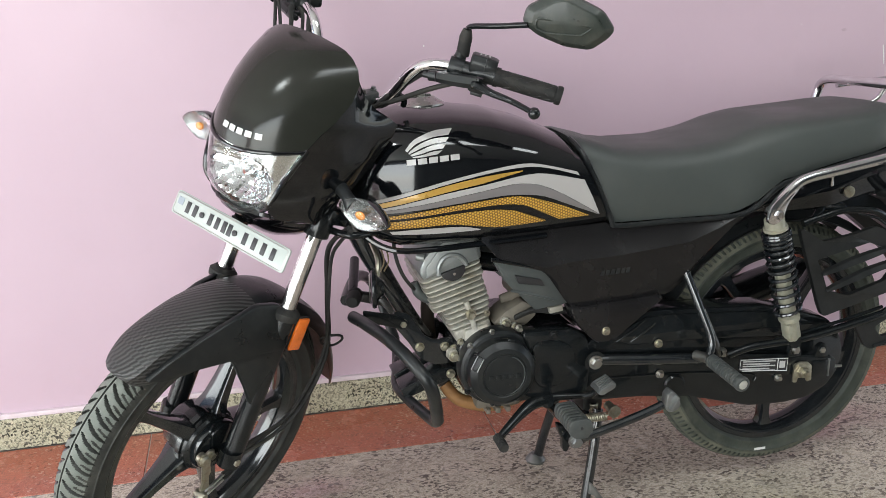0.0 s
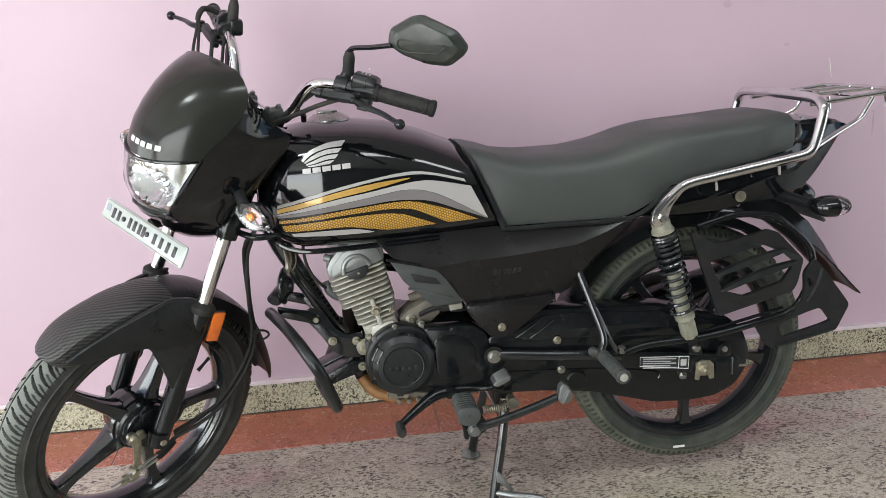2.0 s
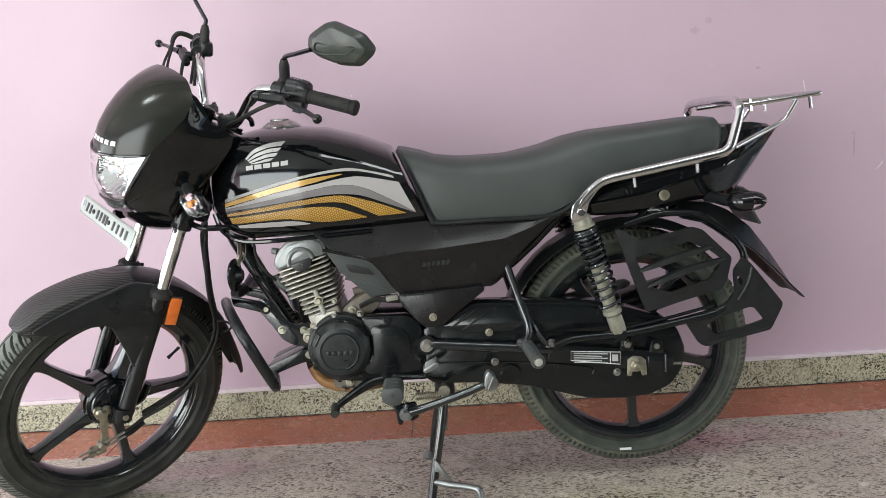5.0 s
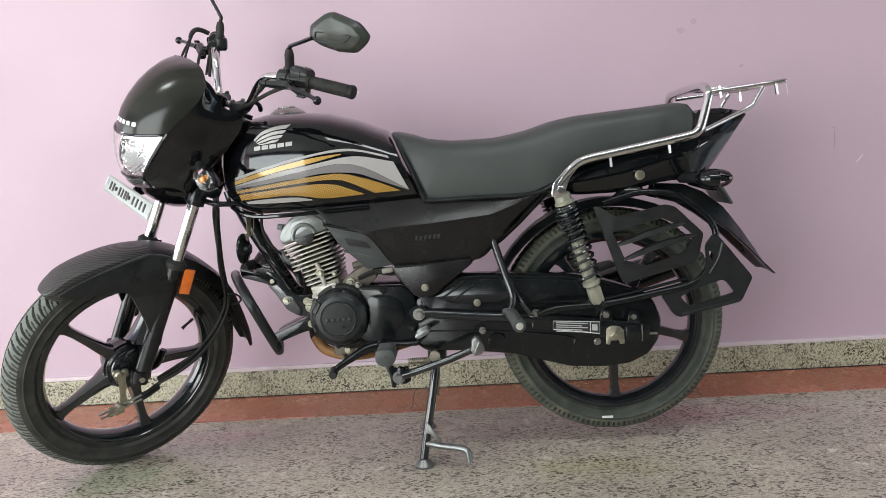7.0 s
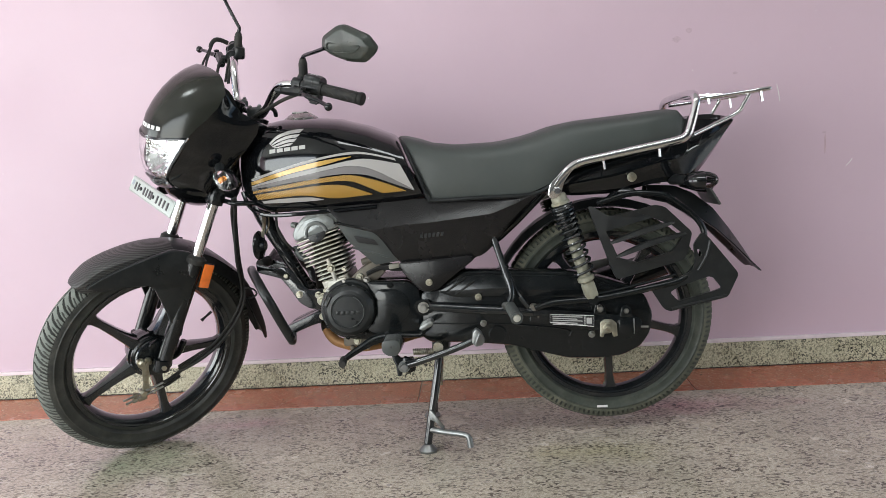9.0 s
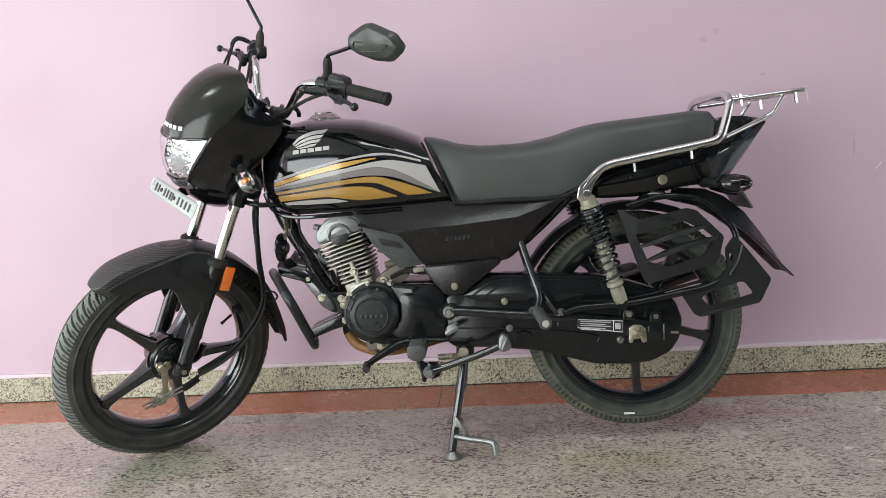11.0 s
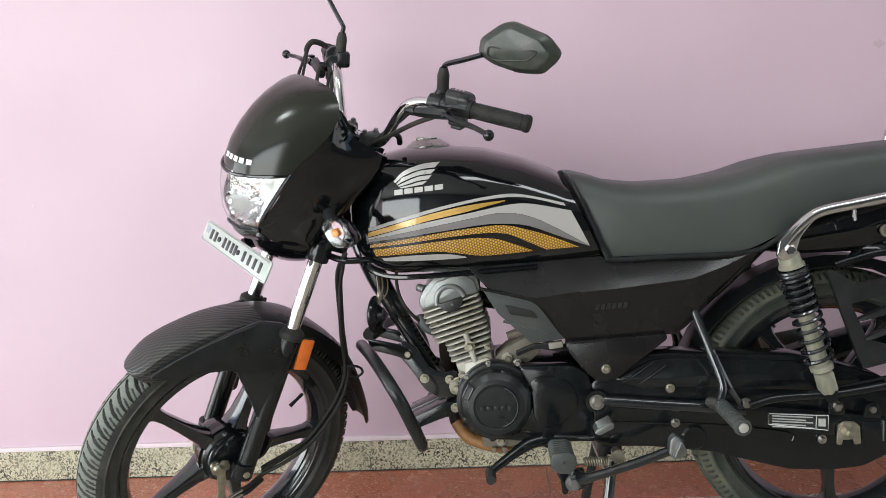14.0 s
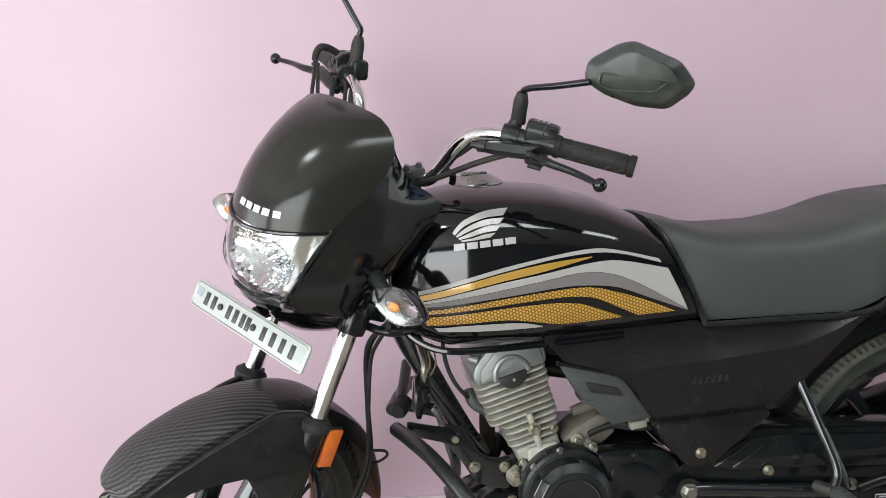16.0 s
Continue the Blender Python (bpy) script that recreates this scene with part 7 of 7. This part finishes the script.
for y, z in ((-0.135, -0.0132), (0.170, -0.0050)):
    fixed("stand_foot", lathe([(0, 0), (0.024, 0), (0.026, 0.006), (0.020, 0.014), (0.012, 0.022), (0, 0.022)], (1.054, y, z), "z", 20), stand_steel, centre_stand, "worn round stand foot")
fixed("stand_tang", tube([(1.062, -0.134, 0.050), (1.10, -0.150, 0.047), (1.155, -0.165, 0.042), (1.170, -0.172, 0.034), (1.174, -0.174, 0.008)], [0.008, 0.0085, 0.0085, 0.0085, 0.0085], 12, 4), stand_steel, centre_stand, "worn steel foot tang")
bm = slab(rounded([(1.066, 0.108), (1.072, 0.104), (1.104, 0.058), (1.098, 0.050), (1.076, 0.075), (1.064, 0.080)], 0.002), -0.143, -0.138, bevel=0.001)
fixed("stand_gusset", bm, stand_steel, centre_stand)
coil((1.100, -0.075, 0.262), (1.092, -0.085, 0.165), 0.008, 16, 0.0022, zinc, centre_stand, "rusty return spring")
fixed("spring_link", tube([(1.092, -0.085, 0.165), (1.088, -0.09, 0.14), (1.082, -0.10, 0.115)], 0.003, 6, 3), zinc, centre_stand)
bm = block((0.05, 0.14, 0.06), Matrix.Translation((1.10, 0, 0.270)), 0.010)
fixed("stand_pivot", bm, matte_black, centre_stand)
gear = fixed("gear_lever", tube([(0.840, -0.192, 0.270), (0.856, -0.184, 0.281), (0.890, -0.164, 0.299), (0.922, -0.148, 0.314), (0.948, -0.140, 0.318), (0.985, -0.140, 0.322), (1.035, -0.150, 0.323), (1.056, -0.160, 0.327), (1.064, -0.168, 0.346)], [0.0075, 0.0085, 0.0105, 0.0135, 0.0135, 0.0085, 0.0065, 0.0065, 0.0065], 12, 4), satin_black, label="black heel-and-toe gear lever")
fixed("toe_rubber", lathe([(0, 0)] + [p for k in range(7) for p in ((0.0105, 0.0055 * k), (0.0105, 0.0055 * k + 0.0035), (0.0092, 0.0055 * k + 0.004))] + [(0.0105, 0.0385), (0.0095, 0.042), (0, 0.042)], (0.840, -0.186, 0.271), Vector((0.03, -1, -0.10)), 14), rubber, gear, "ribbed black toe rubber", 25)
fixed("lever_boss", lathe([(0, -0.03), (0.016, -0.03), (0.018, 0.0), (0.014, 0.010), (0, 0.010)], (0.962, -0.140, 0.318), (0, -1, 0), 18), satin_black, gear)
fixed("heel_rubber", slab(rounded([(1.050, 0.349), (1.054, 0.357), (1.082, 0.371), (1.090, 0.368), (1.088, 0.358), (1.060, 0.344)], 0.003), -0.205, -0.160, bevel=0.003), stand_steel, gear, "worn heel pad")
for k in range(5):
    fixed("heel_rib", block((0.030, 0.004, 0.003), Matrix.Translation((1.070, -0.166 - 0.0085 * k, 0.366)) @ pose(0, 0, 0, 0, -26, 0), 0.001), stand_steel, gear)

# ---- cables at the front
for k, (dy, r) in enumerate(((0.0, 0.0046), (0.016, 0.0046), (-0.014, 0.0038))):
    fixed("cable", tube([(0.560, -0.150 + dy, 0.72), (0.535 + 0.006 * k, -0.085 + dy, 0.685), (0.524 + 0.004 * k, -0.045 + dy, 0.640), (0.524, -0.022 + dy, 0.540), (0.526 - 0.003 * k, 0.020 + dy * 0.5, 0.440), (0.505 - 0.006 * k, 0.020 + dy * 0.5, 0.370), (0.455 - 0.008 * k, -0.005 + dy * 0.6, 0.300), (0.395, -0.018 + dy * 0.5, 0.252 + 0.010 * k), (0.325, -0.018, 0.216 + 0.008 * k)], r, 8, 6), rubber, label="black control cable")
fixed("cable_loop", tube([(0.512, 0.030, 0.440), (0.530, 0.010, 0.452), (0.552, 0.020, 0.446), (0.556, 0.040, 0.428), (0.536, 0.045, 0.416), (0.514, 0.040, 0.424)], 0.0028, 8, 5, closed=True), rubber)
fixed("cable_guide", tube([(0.525, -0.12, 0.715), (0.56, -0.15, 0.708), (0.60, -0.13, 0.705), (0.64, -0.09, 0.70)], 0.007, 10, 4), satin_black, label="black cable guide")
turned("cable_sheath", tube([(0.605, -0.150, 1.060), (0.598, -0.120, 1.030), (0.575, -0.090, 0.995), (0.545, -0.08, 0.960), (0.52, -0.09, 0.90)], 0.0042, 8, 5), rubber, handlebar)
turned("cable_sheath", tube([(0.615, -0.210, 1.058), (0.592, -0.170, 1.035), (0.570, -0.120, 1.0), (0.55, -0.07, 0.965), (0.53, -0.04, 0.92)], 0.0050, 8, 5), rubber, handlebar)
turned("key_switch", lathe([(0, -0.02), (0.018, -0.02), (0.018, 0.012), (0.012, 0.016), (0, 0.016)], (0.545, 0.0, 0.985), Vector((0.45, 0, 0.9)), 20), satin_black)
turned("cable_clip", tube([(0.590, -0.105, 1.0), (0.600, -0.112, 0.992), (0.606, -0.108, 0.976)], 0.006, 8, 3), satin_black, handlebar)

# ---------------------------------------------------------------- skirting, border and wall marks in pieces
def length_mesh(name, w, y0, y1, z0, z1, material):
    bm = box(-w / 2, w / 2, y0, y1, z0, z1, 0.0015)
    for f in bm.faces:
        f.smooth = False
    me = bpy.data.meshes.new(name)
    bm.to_mesh(me)
    bm.free()
    me.materials.append(material)
    return me


SK = 0.905
sk_mesh = length_mesh("skirting_slab", SK, WALL_Y - 0.014, WALL_Y - 0.004, 0.004, 0.091, skirt_stone)
bd_mesh = length_mesh("border_tile", SK - 0.003, BAND_Y + 0.0015, WALL_Y - 0.015, -0.02, 0.0015, red_stone)
for k in range(10):
    x = 0.085 + SK * (k - 5) + SK / 2
    if k < 9:
        ob = new("skirting_slab", sk_mesh)
        ob.location.x, ob.parent = x + 0.382, skirting
    ob = new("border_tile", bd_mesh)
    ob.location.x, ob.parent = x, border

# chips and scuffs in the paint
rng = random.Random(11)
for k in range(12):
    x, z = rng.uniform(-0.9, 3.0), rng.uniform(0.25, 1.6)
    r = rng.uniform(0.001, 0.0022)
    bm = lathe([(0, 0), (r, 0), (r * 0.8, 0.0008), (0, 0.001)], (x, WALL_Y - 0.0002, z), (0, -1, 0), 7)
    for v in bm.verts:
        v.co.z = z + (v.co.z - z) * rng.uniform(0.7, 1.8)
    part("paint_chip", bm, plaster_chip, wall_north)
for pts in ([(2.476, 0.685), (2.487, 0.695), (2.496, 0.708)], [(2.246, 0.970), (2.252, 0.941), (2.256, 0.914)]):
    part("scratch", tube([(x, WALL_Y - 0.0006, z) for x, z in pts], 0.0013, 6, 4), plaster_chip, wall_north, "white scratch in the paint")


def smear(name, x, z, rx, rz, material, label):
    """A thin uneven stain on the paint."""
    n = 22
    ring = [(x + rx * (1 + rng.uniform(-0.3, 0.3)) * math.cos(2 * math.pi * k / n), z + rz * (1 + rng.uniform(-0.3, 0.3)) * math.sin(2 * math.pi * k / n)) for k in range(n)]
    part(name, slab(rounded(ring, 0.003, 2), WALL_Y - 0.0005, WALL_Y + 0.002), material, wall_north, label)


for x, z, rx, rz in ((1.915, 1.139, 0.016, 0.010), (1.958, 1.166, 0.010, 0.008), (2.108, 1.016, 0.008, 0.005), (2.402, 0.802, 0.007, 0.004)):
    smear("smudge", x, z, rx, rz, smudge_pink, "faint grey smudge on the paint")
smear("rust_mark", 2.406, 0.761, 0.0022, 0.036, rust_streak, "faint rusty streak down the paint")
